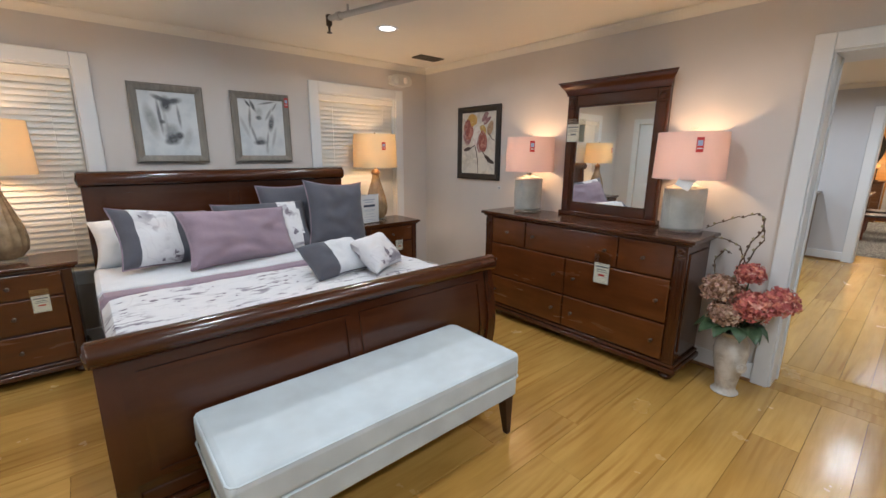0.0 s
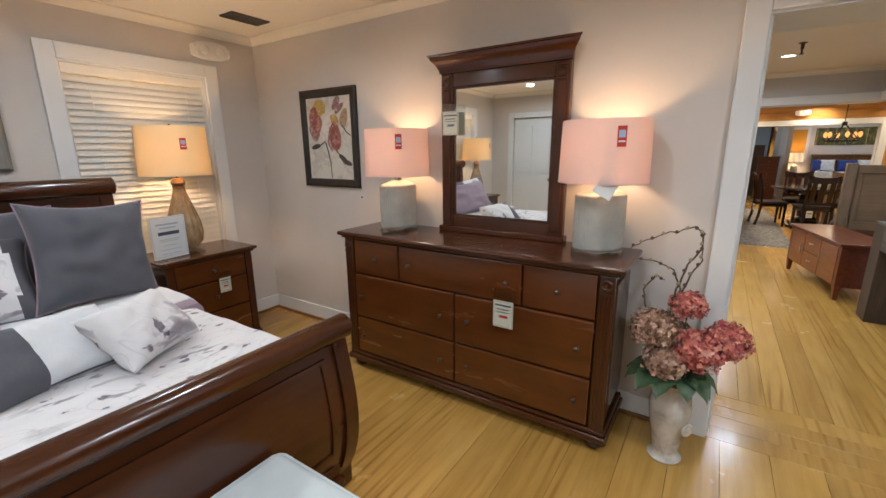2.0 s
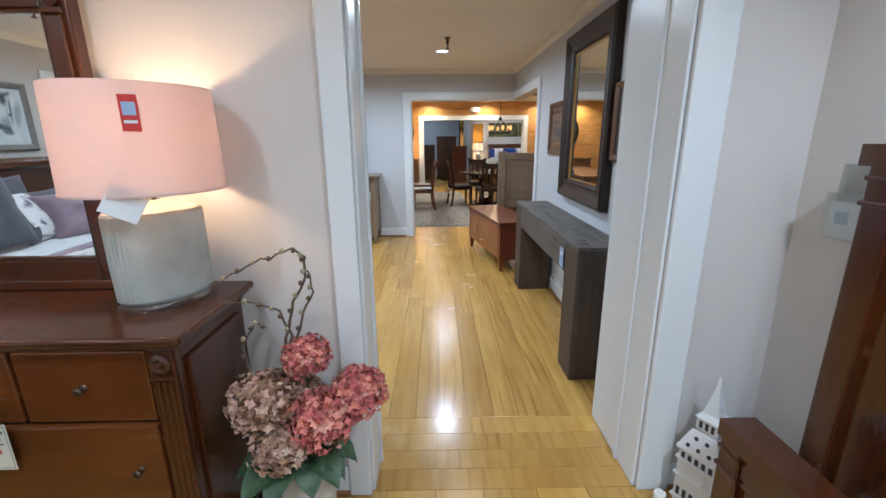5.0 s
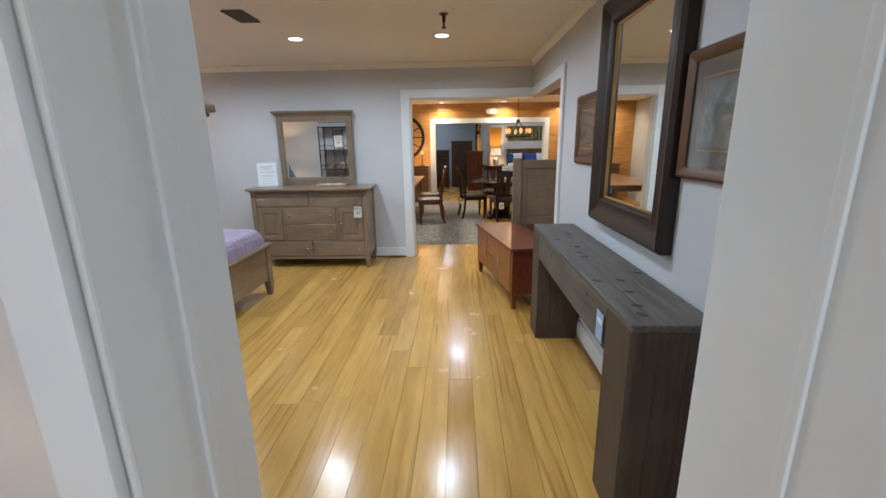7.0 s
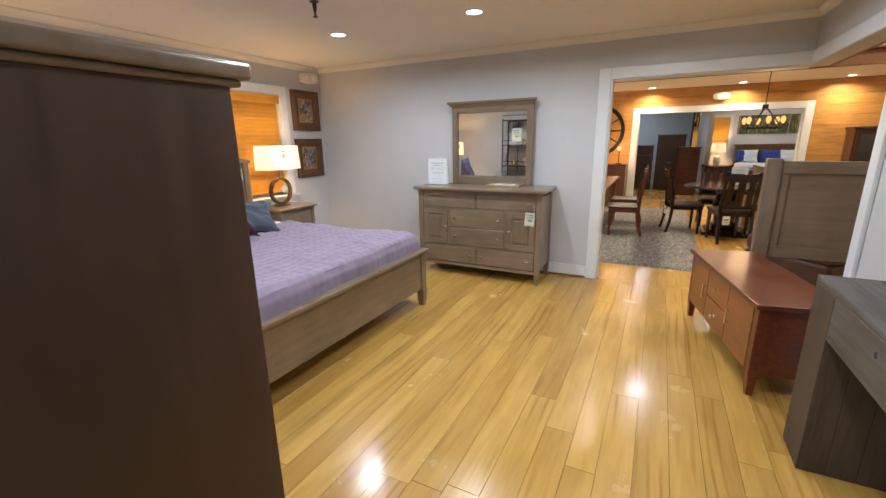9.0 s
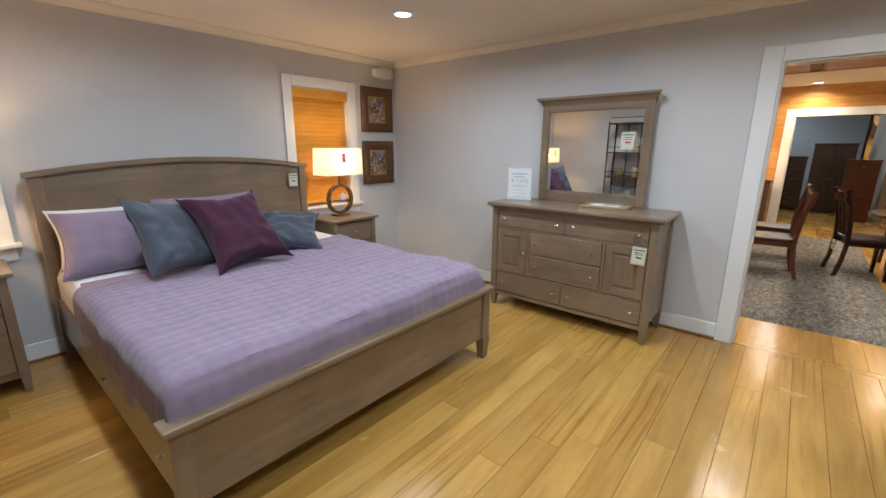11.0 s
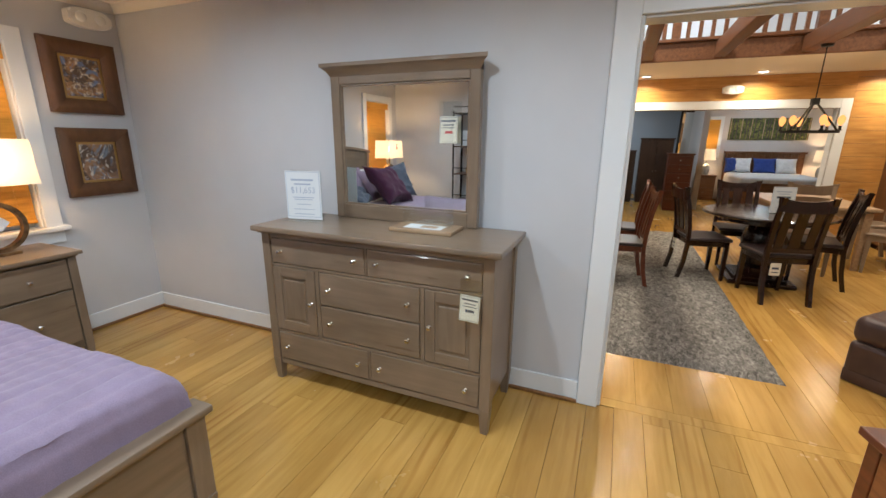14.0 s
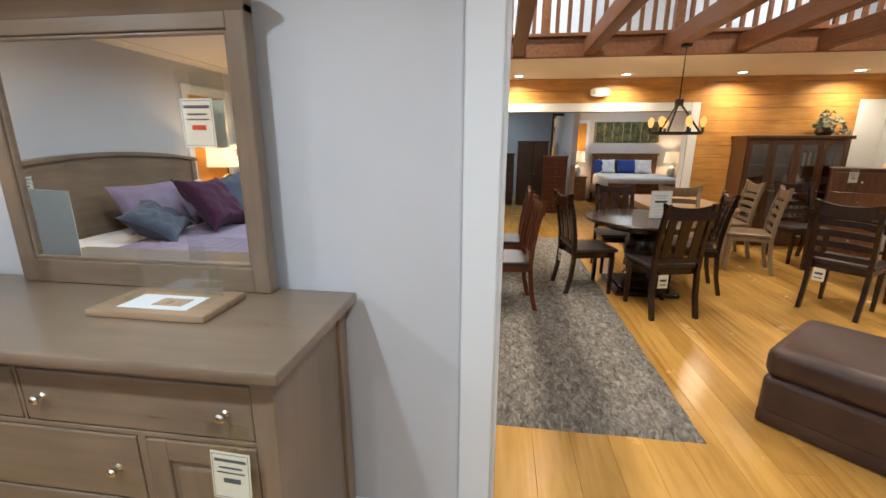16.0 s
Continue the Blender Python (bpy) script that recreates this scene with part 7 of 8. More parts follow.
# ---- dining hall ----
# loft edge, railing and timbers
fascia = thing("loft_edge", pose(0, 0, 0), "brown stained timber edge beam of the loft", "beam", kind="structure")
part("edge_beam", box((12.44, 12.5, HS, HN, 2.50, 2.72), r=0.006), M["beam"], fascia)
part("edge_cap", box((12.40, 12.56, HS, HN, 2.72, 2.76), r=0.006), M["beam"], fascia)
rail = thing("loft_railing", pose(12.48, 0, 2.76), "brown wooden loft railing with square balusters", "railing")
part("handrail", box((-0.04, 0.04, HS + 0.01, HN - 0.01, 0.88, 0.94), r=0.01), M["beam"], rail)
y = HS + 0.1
while y < HN - 0.05:
    big = int(round((y - HS) / 0.135)) % 11 == 5
    w = 0.05 if big else 0.022
    part("newel_post" if big else "baluster", box((-w, w, y - w, y + w, 0.0, 0.98 if big else 0.88), r=0.004, seg=1), M["beam"], rail)
    y += 0.135
for y in (1.25, 0.40, -0.42, -1.30, -2.10, -2.92, -3.8):
    b = thing("ceiling_beam", pose(0, y, 0), "brown stained timber joist across the dining hall", "beam", "timber joists", "structure")
    part("timber", box((XD, 12.44, -0.065, 0.065, 2.52, 2.70), r=0.012), M["beam"], b)

# pine boards of the far wall, horizontal
bw = 0.186
for zone, (ya, yb, z0, z1) in (("n", (O3L + 0.13, HN, 0, 2.5)), ("s", (HS, O3R - 0.13, 0, 2.5)), ("t", (O3R - 0.13, O3L + 0.13, O3T + 0.13, 2.5))):
    z = z0
    while z < z1 - 0.01:
        zt = min(z + bw, z1)
        part("pine_board", box((XF - 0.018, XF, ya, yb, z + 0.002, zt - 0.002), r=0.004, seg=1), M["pine"], far_wall)
        z = zt

rug = thing("rug", pose(0, 0, 0), "thick grey shaggy rug under the dining tables", "rug")
m, n, l, p = material("grey_shag", (0.20, 0.19, 0.18), 0.95, spec=0.1)
v = coords(n, l, (1.0, 1.8, 1))
f1 = tex_noise(n, l, v, 17.0, 5, 0.68, 0.8)
l.new(ramp(n, l, f1, [(0.32, (0.078, 0.072, 0.066)), (0.52, (0.22, 0.204, 0.185)), (0.70, (0.40, 0.375, 0.34))]), p.inputs["Base Color"])
bump(n, l, p, f1, 0.9, 0.03)
M["shag"] = m
bm = bmesh.new()
nx, ny = 130, 60
rx0, rx1, ry0, ry1 = 8.91, 13.75, -0.54, 2.0
grid = []
for i in range(nx + 1):
    row = []
    for j in range(ny + 1):
        x, yy = rx0 + (rx1 - rx0) * i / nx, ry0 + (ry1 - ry0) * j / ny
        e = min(i, nx - i, j, ny - j)
        wob = noise.noise(Vector((x * 9, yy * 9, 0))) * 0.008
        row.append(bm.verts.new((x + (wob if e == 0 else 0), yy + (wob * 1.2 if e == 0 else 0), 0.0 if e == 0 else 0.022 + wob + noise.noise(Vector((x * 30, yy * 30, 1))) * 0.006)))
    grid.append(row)
for i in range(nx):
    for j in range(ny):
        bm.faces.new((grid[i][j], grid[i + 1][j], grid[i + 1][j + 1], grid[i][j + 1]))
part("rug_surface", bm, M["shag"], rug)


def dining_chair(m, label, mat, seat_mat, slats=3, tag=True, group="chairs round the dark table"):
    """A chair whose sitter faces local -y; its back is at +y."""
    c = thing("dining_chair", m, label, "chair", group)
    part("seat", box((-0.23, 0.23, -0.23, 0.20, 0.445, 0.480), r=0.012, seg=3), seat_mat, c)
    part("seat_frame", box((-0.21, 0.21, -0.21, 0.19, 0.385, 0.444), r=0.004), mat, c)
    for s in (-1, 1):
        part("leg", taper_leg(bmesh.new(), s * 0.19, -0.19, 0.0, 0.40, 0.022, 0.015), mat, c)
        pts = [(0.27, 0.0), (0.225, 0.20), (0.205, 0.42), (0.215, 0.60), (0.245, 0.80), (0.295, 1.0), (0.300, 1.02)]
        bm = bmesh.new()
        ring = [(yy - 0.020, z) for yy, z in pts] + [(yy + 0.020, z) for yy, z in pts[::-1]]
        prism(ring, "x", s * 0.205 - 0.018, s * 0.205 + 0.018, bm)
        part("back_leg", bm, mat, c)

    def yz(z):
        return 0.215 + 0.085 * max(0, (z - 0.55) / 0.45) ** 1.3
    if slats == 3:
        for i in range(3):
            x = (i - 1) * 0.128
            w = 0.046 if i == 1 else 0.036
            zs = [0.50 + 0.42 * k / 8 for k in range(9)]
            ring = [(yz(z) - 0.008, z) for z in zs] + [(yz(z) + 0.006, z) for z in zs[::-1]]
            part("back_slat", prism(ring, "x", x - w, x + w), mat, c)
    else:
        for i in range(slats - 2):
            z = 0.60 + 0.098 * i
            us = [-0.195 + 0.39 * k / 8 for k in range(9)]
            ring = [(u, z + 0.052 + 0.012 * (1 - (u / 0.195) ** 2)) for u in us] + [(u, z + 0.006 * (1 - (u / 0.195) ** 2)) for u in us[::-1]]
            part("back_slat", prism(ring, "y", yz(z) - 0.009, yz(z) + 0.009), mat, c)
    # crest rail, dipped in the middle, with raised ears
    ring = []
    for k in range(13):
        u = -0.240 + 0.48 * k / 12
        ring.append((u, 0.985 + 0.045 * (abs(u) / 0.24) ** 2.2))
    part("crest_rail", prism(ring + [(0.225, 0.895), (0.10, 0.880), (-0.10, 0.880), (-0.225, 0.895)], "y", yz(0.95) - 0.015, yz(0.95) + 0.015), mat, c)
    part("lower_rail", box((-0.19, 0.19, yz(0.52) - 0.010, yz(0.52) + 0.010, 0.50, 0.545), r=0.003), mat, c)
    if tag:
        t = part("price_tag", box((-0.045, 0.045, -0.0015, 0.0015, -0.12, 0.0), r=0), M["tag_paper"], c, "cream printed price tag")
        t.matrix_local = pose(0.12, 0.232, 0.40)
        part("print_line", box((-0.03, 0.03, 0.0015, 0.0022, -0.06, -0.04), r=0), M["ink"], t)
        part("print_line", box((-0.03, 0.03, 0.0015, 0.0022, -0.095, -0.085), r=0), M["ink"], t)
    return c


M["seat_dark"] = material("dark_leather_seat", (0.035, 0.026, 0.026), 0.35)[0]
first = dining_chair(pose(10.82, -0.925, 0, 0, 0, 104), "dark-stained dining chair with a slatted back", M["dark_wood"], M["seat_dark"])
for x, y, rz in ((11.30, -0.355, 12), (11.53, -1.46, 168), (12.05, -0.85, -90)):
    copy_thing(first, pose(x, y, 0, 0, 0, rz))
red = dining_chair(pose(10.71, 0.495, 0, 0, 0, 186), "reddish cherry dining chair with a slatted back", M["red_cherry"], M["seat_dark"], 3, True, "chairs at the long table")
copy_thing(red, pose(11.55, 0.52, 0, 0, 0, 180))
pale = dining_chair(pose(12.35, -2.45, 0, 0, 0, 160), "grey-brown ladder-back dining chair", M["grey_maple_up"], M["grey_maple"], 5, True, "chairs at the pale table")
copy_thing(pale, pose(12.05, -1.55, 0, 0, 0, -100))
copy_thing(pale, pose(13.1, -2.55, 0, 0, 0, 175))
dk2 = dining_chair(pose(11.05, -2.62, 0, 0, 0, 38), "dark-stained ladder-back dining chair", M["dark_wood"], M["seat_dark"], 5, True, "chairs at the dark long table")
copy_thing(dk2, pose(12.85, -3.35, 0, 0, 0, -90))


def round_table():
    t = thing("round_table", pose(11.40, -0.94, 0), "dark-stained round pedestal dining table", "table")
    part("tabletop", lathe([(0, 0.725), (0.575, 0.725), (0.60, 0.735), (0.605, 0.750), (0.595, 0.762), (0, 0.762)], 56), M["dark_wood"], t)
    part("apron", lathe([(0, 0.66), (0.40, 0.66), (0.40, 0.725), (0, 0.725)], 40), M["dark_wood"], t)
    part("pedestal", lathe([(0, 0.08), (0.16, 0.08), (0.17, 0.16), (0.14, 0.20), (0.15, 0.30), (0.19, 0.44), (0.17, 0.56), (0.12, 0.62), (0.14, 0.66), (0, 0.66)], 28), M["dark_wood"], t)
    part("base", box((-0.31, 0.31, -0.31, 0.31, 0.0, 0.05), (-0.24, 0.24, -0.24, 0.24, 0.05, 0.085), r=0.015, seg=3), M["dark_wood"], t)


round_table()
stand_sign(11.35, -1.05, 0.762, -78, 0.22, 0.28)


def long_table(x0, x1, y0, y1, mat, label):
    t = thing("dining_table", pose((x0 + x1) / 2, (y0 + y1) / 2, 0), label, "table")
    hx, hy = (x1 - x0) / 2, (y1 - y0) / 2
    part("tabletop", box((-hx, hx, -hy, hy, 0.725, 0.762), r=0.008), mat, t)
    part("apron", box((-hx + 0.08, hx - 0.08, -hy + 0.08, hy - 0.08, 0.64, 0.724), r=0.003), mat, t)
    for sx in (-1, 1):
        for sy in (-1, 1):
            part("leg", taper_leg(bmesh.new(), sx * (hx - 0.09), sy * (hy - 0.09), 0.0, 0.70, 0.04, 0.026), mat, t)


long_table(10.0, 12.75, 0.74, 1.75, M["mid_wood"], "brown wooden long dining table")
long_table(12.2, 13.6, -2.25, -1.25, M["pale_wood"], "pale wooden dining table")
long_table(11.15, 12.5, -4.15, -3.10, M["dark_wood"], "dark-stained long dining table")


def ottoman():
    o = thing("ottoman", pose(9.09, -1.42, 0, 0, 0, -46), "brown leather ottoman with a padded top", "ottoman")
    hx, hy = 0.34, 0.42
    part("base", box((-hx, hx, -hy, hy, 0.06, 0.285), r=0.035, seg=4), M["leather"], o)
    part("top_cushion", box((-hx - 0.005, hx + 0.005, -hy - 0.005, hy + 0.005, 0.275, 0.455), r=0.06, seg=5), M["leather"], o)
    part("skirt", box((-hx + 0.0, -hx + 0.10, -hy, hy, 0.0, 0.10), (hx - 0.10, hx, -hy, hy, 0.0, 0.10), r=0.02), M["leather"], o)
    part("seam", tube([(-hx - 0.004, -hy + 0.05, 0.28), (-hx - 0.004, hy - 0.05, 0.28)], 0.004, 6), M["leather"], o)


ottoman()


def chandelier():
    c = thing("chandelier", pose(12.0, -1.335, 0), "black iron ring chandelier with lit candle bulbs", "chandelier")
    part("canopy", lathe([(0, 2.52), (0.06, 2.52), (0.05, 2.495), (0, 2.49)], 20), M["black_metal"], c)
    part("rod", tube([(0, 0, 2.50), (0, 0, 1.96)], 0.006, 8), M["black_metal"], c)
    part("hub", box((-0.035, 0.035, -0.035, 0.035, 1.90, 1.97), r=0.006), M["black_metal"], c)
    part("ring", lathe([(0.245, 1.60), (0.262, 1.60), (0.262, 1.625), (0.245, 1.625), (0.245, 1.60)], 44), M["black_metal"], c)
    for k in range(3):
        a = 2 * math.pi * k / 3 + 0.4
        part("strut", tube([(0.02 * math.cos(a), 0.02 * math.sin(a), 1.92), (0.25 * math.cos(a), 0.25 * math.sin(a), 1.615)], 0.011, 8), M["black_metal"], c)
    for k in range(6):
        a = 2 * math.pi * k / 6 + 0.1
        x, y = 0.254 * math.cos(a), 0.254 * math.sin(a)
        s = part("candle_sleeve", lathe([(0, 1.625), (0.022, 1.625), (0.022, 1.635), (0.014, 1.637), (0.014, 1.675), (0, 1.675)], 12, x, y), M["black_metal"], c)
        part("bulb", lathe([(0, 1.675), (0.014, 1.680), (0.030, 1.715), (0.034, 1.742), (0.026, 1.768), (0.010, 1.784), (0, 1.787)], 14, x, y), M["bulb_amber"], s, "lit amber bulb").visible_shadow = False
    point_lamp(12.0, -1.335, 1.75, 16, (1.0, 0.62, 0.30), 0.22)


M["bulb_amber"] = glowing("lit_amber_bulb", (1.0, 0.42, 0.12), 1.7)
chandelier()


def bookcase():
    b = thing("bookcase", pose(13.93, -3.66, 0, 0, 0, -90), "dark walnut bookcase with four glazed doors", "bookcase")
    hw, f, bk, H = 0.68, -0.20, 0.20, 1.63
    part("carcass", box((-hw, -hw + 0.03, f, bk, 0.0, 1.58), (hw - 0.03, hw, f, bk, 0.0, 1.58), (-hw + 0.03, hw - 0.03, bk - 0.015, bk, 0.06, 1.58), (-hw + 0.03, hw - 0.03, f, bk - 0.015, 0.06, 0.09), r=0.003), M["walnut"], b)
    part("top", box((-hw - 0.03, hw + 0.03, f - 0.035, bk, 1.58, H), r=0.008), M["walnut"], b)
    part("plinth", box((-hw, hw, f + 0.02, bk, 0.0, 0.06), r=0.003), M["walnut"], b)
    for z in (0.42, 0.80, 1.18):
        part("shelf", box((-hw + 0.03, hw - 0.03, f + 0.03, bk - 0.015, z, z + 0.02), r=0), M["walnut"], b)
    for k in range(4):
        x0 = -hw + 0.03 + k * (2 * hw - 0.06) / 4
        x1 = x0 + (2 * hw - 0.06) / 4
        d = part("door", box((x0 + 0.002, x0 + 0.055, f - 0.020, f - 0.001, 0.07, 1.57), (x1 - 0.055, x1 - 0.002, f - 0.020, f - 0.001, 0.07, 1.57), (x0 + 0.055, x1 - 0.055, f - 0.020, f - 0.001, 1.50, 1.57), (x0 + 0.055, x1 - 0.055, f - 0.020, f - 0.001, 0.07, 0.42), (x0 + 0.055, x1 - 0.055, f - 0.018, f - 0.004, 0.95, 0.97), r=0.002), M["walnut"], b)
        part("pane", box((x0 + 0.055, x1 - 0.055, f - 0.012, f - 0.009, 0.42, 1.50), r=0), M["glass"], d).visible_shadow = False
        knob(d, x1 - 0.028 if k % 2 == 0 else x0 + 0.028, f - 0.02, 0.85, M["steel"])
    rnd = random.Random(12)
    tones = [(0.06, 0.05, 0.05), (0.30, 0.27, 0.22), (0.10, 0.13, 0.17), (0.20, 0.07, 0.05), (0.35, 0.34, 0.32)]
    mats = [paint("book_cloth_%d" % i, t, 0.7, 0.05, 0.0) for i, t in enumerate(tones)]
    for z in (0.82, 1.20, 0.44):
        x = -0.02 + rnd.uniform(0, 0.2)
        while x < 0.60:
            w, h = rnd.uniform(0.02, 0.045), rnd.uniform(0.18, 0.27)
            bk_ = thing("book", pose(13.93, -3.66, 0, 0, 0, -90) @ pose(x, 0.02, z), "cloth-bound book standing on the bookcase shelf", "book", "books in the bookcase")
            part("cover", box((0, w, -0.08, 0.08, 0.0005, h), r=0.002, seg=1), mats[rnd.randrange(5)], bk_)
            x += w + (0.004 if rnd.random() < 0.75 else 0.12)


M["walnut"] = wood("walnut_bookcase", (0.07, 0.028, 0.012), (0.16, 0.072, 0.032), 0.4, (20, 20, 2.2), 0.15)
bookcase()
tgb = thing("price_tag", pose(13.705, -3.70, 0.86, 0, 0, -90), "pale blue price tag on the bookcase door", "price tag")
part("card", box((-0.05, 0.05, -0.006, -0.004, -0.07, 0.07), r=0), M["sticker_blue"], tgb)

pl = thing("potted_plant", pose(13.93, -4.10, 1.63), "trailing grey-green plant in a dark pot on the bookcase", "plant")
part("pot", lathe([(0, 0), (0.08, 0), (0.11, 0.05), (0.10, 0.11), (0.09, 0.12), (0, 0.11)], 20), M["bench_leg"], pl)
M["sage"] = material("grey_green_leaf", (0.12, 0.17, 0.13), 0.6)[0]
rnd = random.Random(31)
verts, faces = [], []
for i in range(260):
    a, t = rnd.uniform(0, 6.28), rnd.uniform(0, 1) ** 0.7
    rr = 0.04 + 0.24 * t * (0.7 + 0.3 * math.cos(a - 4.4))
    z = 0.12 + 0.26 * (1 - t) * rnd.uniform(0.3, 1) - (0.22 * max(0, t - 0.55) if math.sin(a) < 0.2 else 0)
    c = Vector((rr * math.cos(a), rr * math.sin(a), z))
    u = Vector((rnd.uniform(-1, 1), rnd.uniform(-1, 1), rnd.uniform(-0.6, 0.6))).normalized()
    w = u.orthogonal().normalized()
    s = rnd.uniform(0.022, 0.045)
    k = len(verts)
    verts += [c - u * s, c + w * s * 0.45, c + u * s, c - w * s * 0.45]
    faces.append((k, k + 1, k + 2, k + 3))
me = bpy.data.meshes.new("foliage")
me.from_pydata([tuple(q) for q in verts], [], faces)
me.materials.append(M["sage"])
fo = new("foliage", me)
fo.parent = pl
tagged(fo, kind="stuff")


def chest(x, y, w, d, h, rz, mat, label, rows=4, name="chest"):
    c = thing(name, pose(x, y, 0, 0, 0, rz), label, name)
    part("body", box((-w / 2, w / 2, -d / 2 + 0.02, d / 2, 0.05, h - 0.03), r=0.004), mat, c)
    part("top", box((-w / 2 - 0.02, w / 2 + 0.02, -d / 2 - 0.02, d / 2, h - 0.03, h), r=0.006), mat, c)
    part("plinth", box((-w / 2 + 0.01, w / 2 - 0.01, -d / 2 + 0.03, d / 2, 0, 0.05), r=0.003), mat, c)
    if name == "wardrobe":
        for s in (-1, 1):
            dr = part("door", box(sorted_box(s * 0.004, s * (w / 2 - 0.02), -d / 2, -d / 2 + 0.02, 0.08, h - 0.05), r=0.004), mat, c)
            knob(dr, s * 0.04, -d / 2, h * 0.5, M["steel"])
    else:
        for k in range(rows):
            z0 = 0.08 + (h - 0.13) * k / rows
            drawer(c, -w / 2 + 0.02, w / 2 - 0.02, z0, z0 + (h - 0.13) / rows - 0.01, -d / 2, [0.0], mat, M["steel"])
    return c


chest(13.45, -4.35, 0.62, 0.45, 1.20, -120, M["walnut"], "walnut headboard-height chest beside the bookcase")
price_tag(13.20, -4.08, 1.15, -100, 0.10, 0.14)

# wheel clock and lamp on the pine wall
clock = thing("wall_clock", pose(XF - 0.02, 1.40, 1.66, 0, 0, -90), "large black iron wheel clock on the pine wall", "clock")
part("outer_ring", lathe([(0.50, 0), (0.58, 0), (0.58, 0.03), (0.50, 0.03), (0.50, 0)], 56), M["black_metal"], clock).matrix_local = pose(0, 0, 0, 90, 0, 0)
part("inner_ring", lathe([(0.26, 0), (0.29, 0), (0.29, 0.02), (0.26, 0.02), (0.26, 0)], 40), M["black_metal"], clock).matrix_local = pose(0, 0, 0, 90, 0, 0)
for k in range(12):
    part("spoke", box((-0.014, 0.014, -0.02, -0.004, 0.10, 0.50), r=0), M["black_metal"], clock).matrix_local = pose(0, 0, 0, 0, 30 * k, 0)
part("clock_hub", lathe([(0, 0), (0.11, 0), (0.11, 0.02), (0, 0.03)], 28), M["black_metal"], clock).matrix_local = pose(0, 0, 0, 90, 0, 0)
side = chest(13.75, 1.45, 1.5, 0.42, 0.95, -90, M["mid_wood"], "brown wooden sideboard below the wheel clock", 2, "sideboard")
bl = thing("table_lamp", pose(13.62, 0.86, 0.95), "iron table lamp with a bare lit bulb", "lamp")
part("stand", lathe([(0, 0), (0.06, 0), (0.06, 0.015), (0.010, 0.025), (0.010, 0.26), (0.02, 0.28), (0, 0.28)], 16), M["black_metal"], bl)
part("bulb", lathe([(0, 0.28), (0.02, 0.285), (0.045, 0.33), (0.042, 0.36), (0, 0.385)], 16), M["bulb_amber"], bl, "lit amber bulb").visible_shadow = False
point_lamp(13.62, 0.86, 1.29, 14, (1.0, 0.6, 0.28), 0.05)
emergency_light(XF - 0.019, -0.93, 2.29, -90)
casing("trim_side_door", [(XF - 0.026, XF - 0.019, HS, -4.62, 0, 2.15)], "white painted casing at the side of the pine wall")
fl = thing("floor_lamp", pose(13.5, -4.8, 0), "slim floor lamp with an amber drum shade, lit", "lamp")
part("pole", lathe([(0, 0), (0.11, 0), (0.11, 0.02), (0.010, 0.03), (0.010, 1.25), (0, 1.25)], 16), M["black_metal"], fl)
part("shade", lathe([(0.15, 1.02), (0.13, 1.26), (0.128, 1.26), (0.148, 1.02)], 32), M["shade_amber"], fl, "amber linen shade")
point_lamp(13.5, -4.8, 1.14, 8)

# ---- beyond the far opening ----
chest(17.8, -0.20, 0.72, 0.5, 1.58, -90, M["espresso"], "dark grey-brown two-door wardrobe in the far showroom", 0, "wardrobe")
chest(17.9, 0.52, 0.55, 0.45, 1.28, -90, M["espresso"], "dark grey-brown tall chest of drawers in the far showroom", 5)
chest(16.6, -0.62, 0.48, 0.42, 1.25, -90, M["red_cherry"], "red cherry tall chest of drawers in the far showroom", 6)
leaning = thing("leaning_mirror", pose(18.8, -0.90, 0.0, 8, 0, -90), "tall black-framed mirror leaning on the far wall", "mirror")
part("mirror_glass", box((-0.14, 0.14, -0.012, -0.004, 0.6, 2.24), r=0), M["mirror"], leaning, "silvered mirror glass")
part("frame", box((-0.19, -0.14, -0.02, 0.02, 0.0, 2.3), (0.14, 0.19, -0.02, 0.02, 0.0, 2.3), (-0.14, 0.14, -0.02, 0.02, 2.24, 2.3), (-0.14, 0.14, -0.02, 0.02, 0.0, 0.6), r=0.004), M["black_frame"], leaning)
fb = thing("bed", pose(18.25, -2.80, 0, 0, 0, -90), "walnut bed with a slatted headboard and white bedding", "bed")
part("headboard", box((-0.85, 0.85, 0.95, 1.0, 0.3, 1.22), r=0.006), M["mid_wood"], fb)
part("headboard_cap", box((-0.88, 0.88, 0.92, 1.03, 1.22, 1.27), r=0.006), M["mid_wood"], fb)
for k in range(12):
    part("slat", box((-0.80 + k * 0.137, -0.72 + k * 0.137, 0.925, 0.95, 0.7, 1.20), r=0.004), M["mid_wood"], fb)
part("footboard", box((-0.85, 0.85, -1.05, -1.0, 0.1, 0.62), r=0.006), M["mid_wood"], fb)
for s in (-1, 1):
    part("side_rail", box(sorted_box(s * 0.82, s * 0.85, -1.0, 0.95, 0.2, 0.45), r=0.004), M["mid_wood"], fb)
    part("leg", box(sorted_box(s * 0.78, s * 0.85, -1.04, -0.98, 0.0, 0.2), r=0.004), M["mid_wood"], fb)
    part("leg", box(sorted_box(s * 0.78, s * 0.85, 0.94, 1.0, 0.0, 0.3), r=0.004), M["mid_wood"], fb)
cv = thing("duvet", pose(18.25, -2.80, 0, 0, 0, -90), "white duvet on the far walnut bed", "bedding")
part("cover", box((-0.83, 0.83, -0.98, 0.90, 0.40, 0.74), r=0.09, seg=4), M["linen_white"], cv)


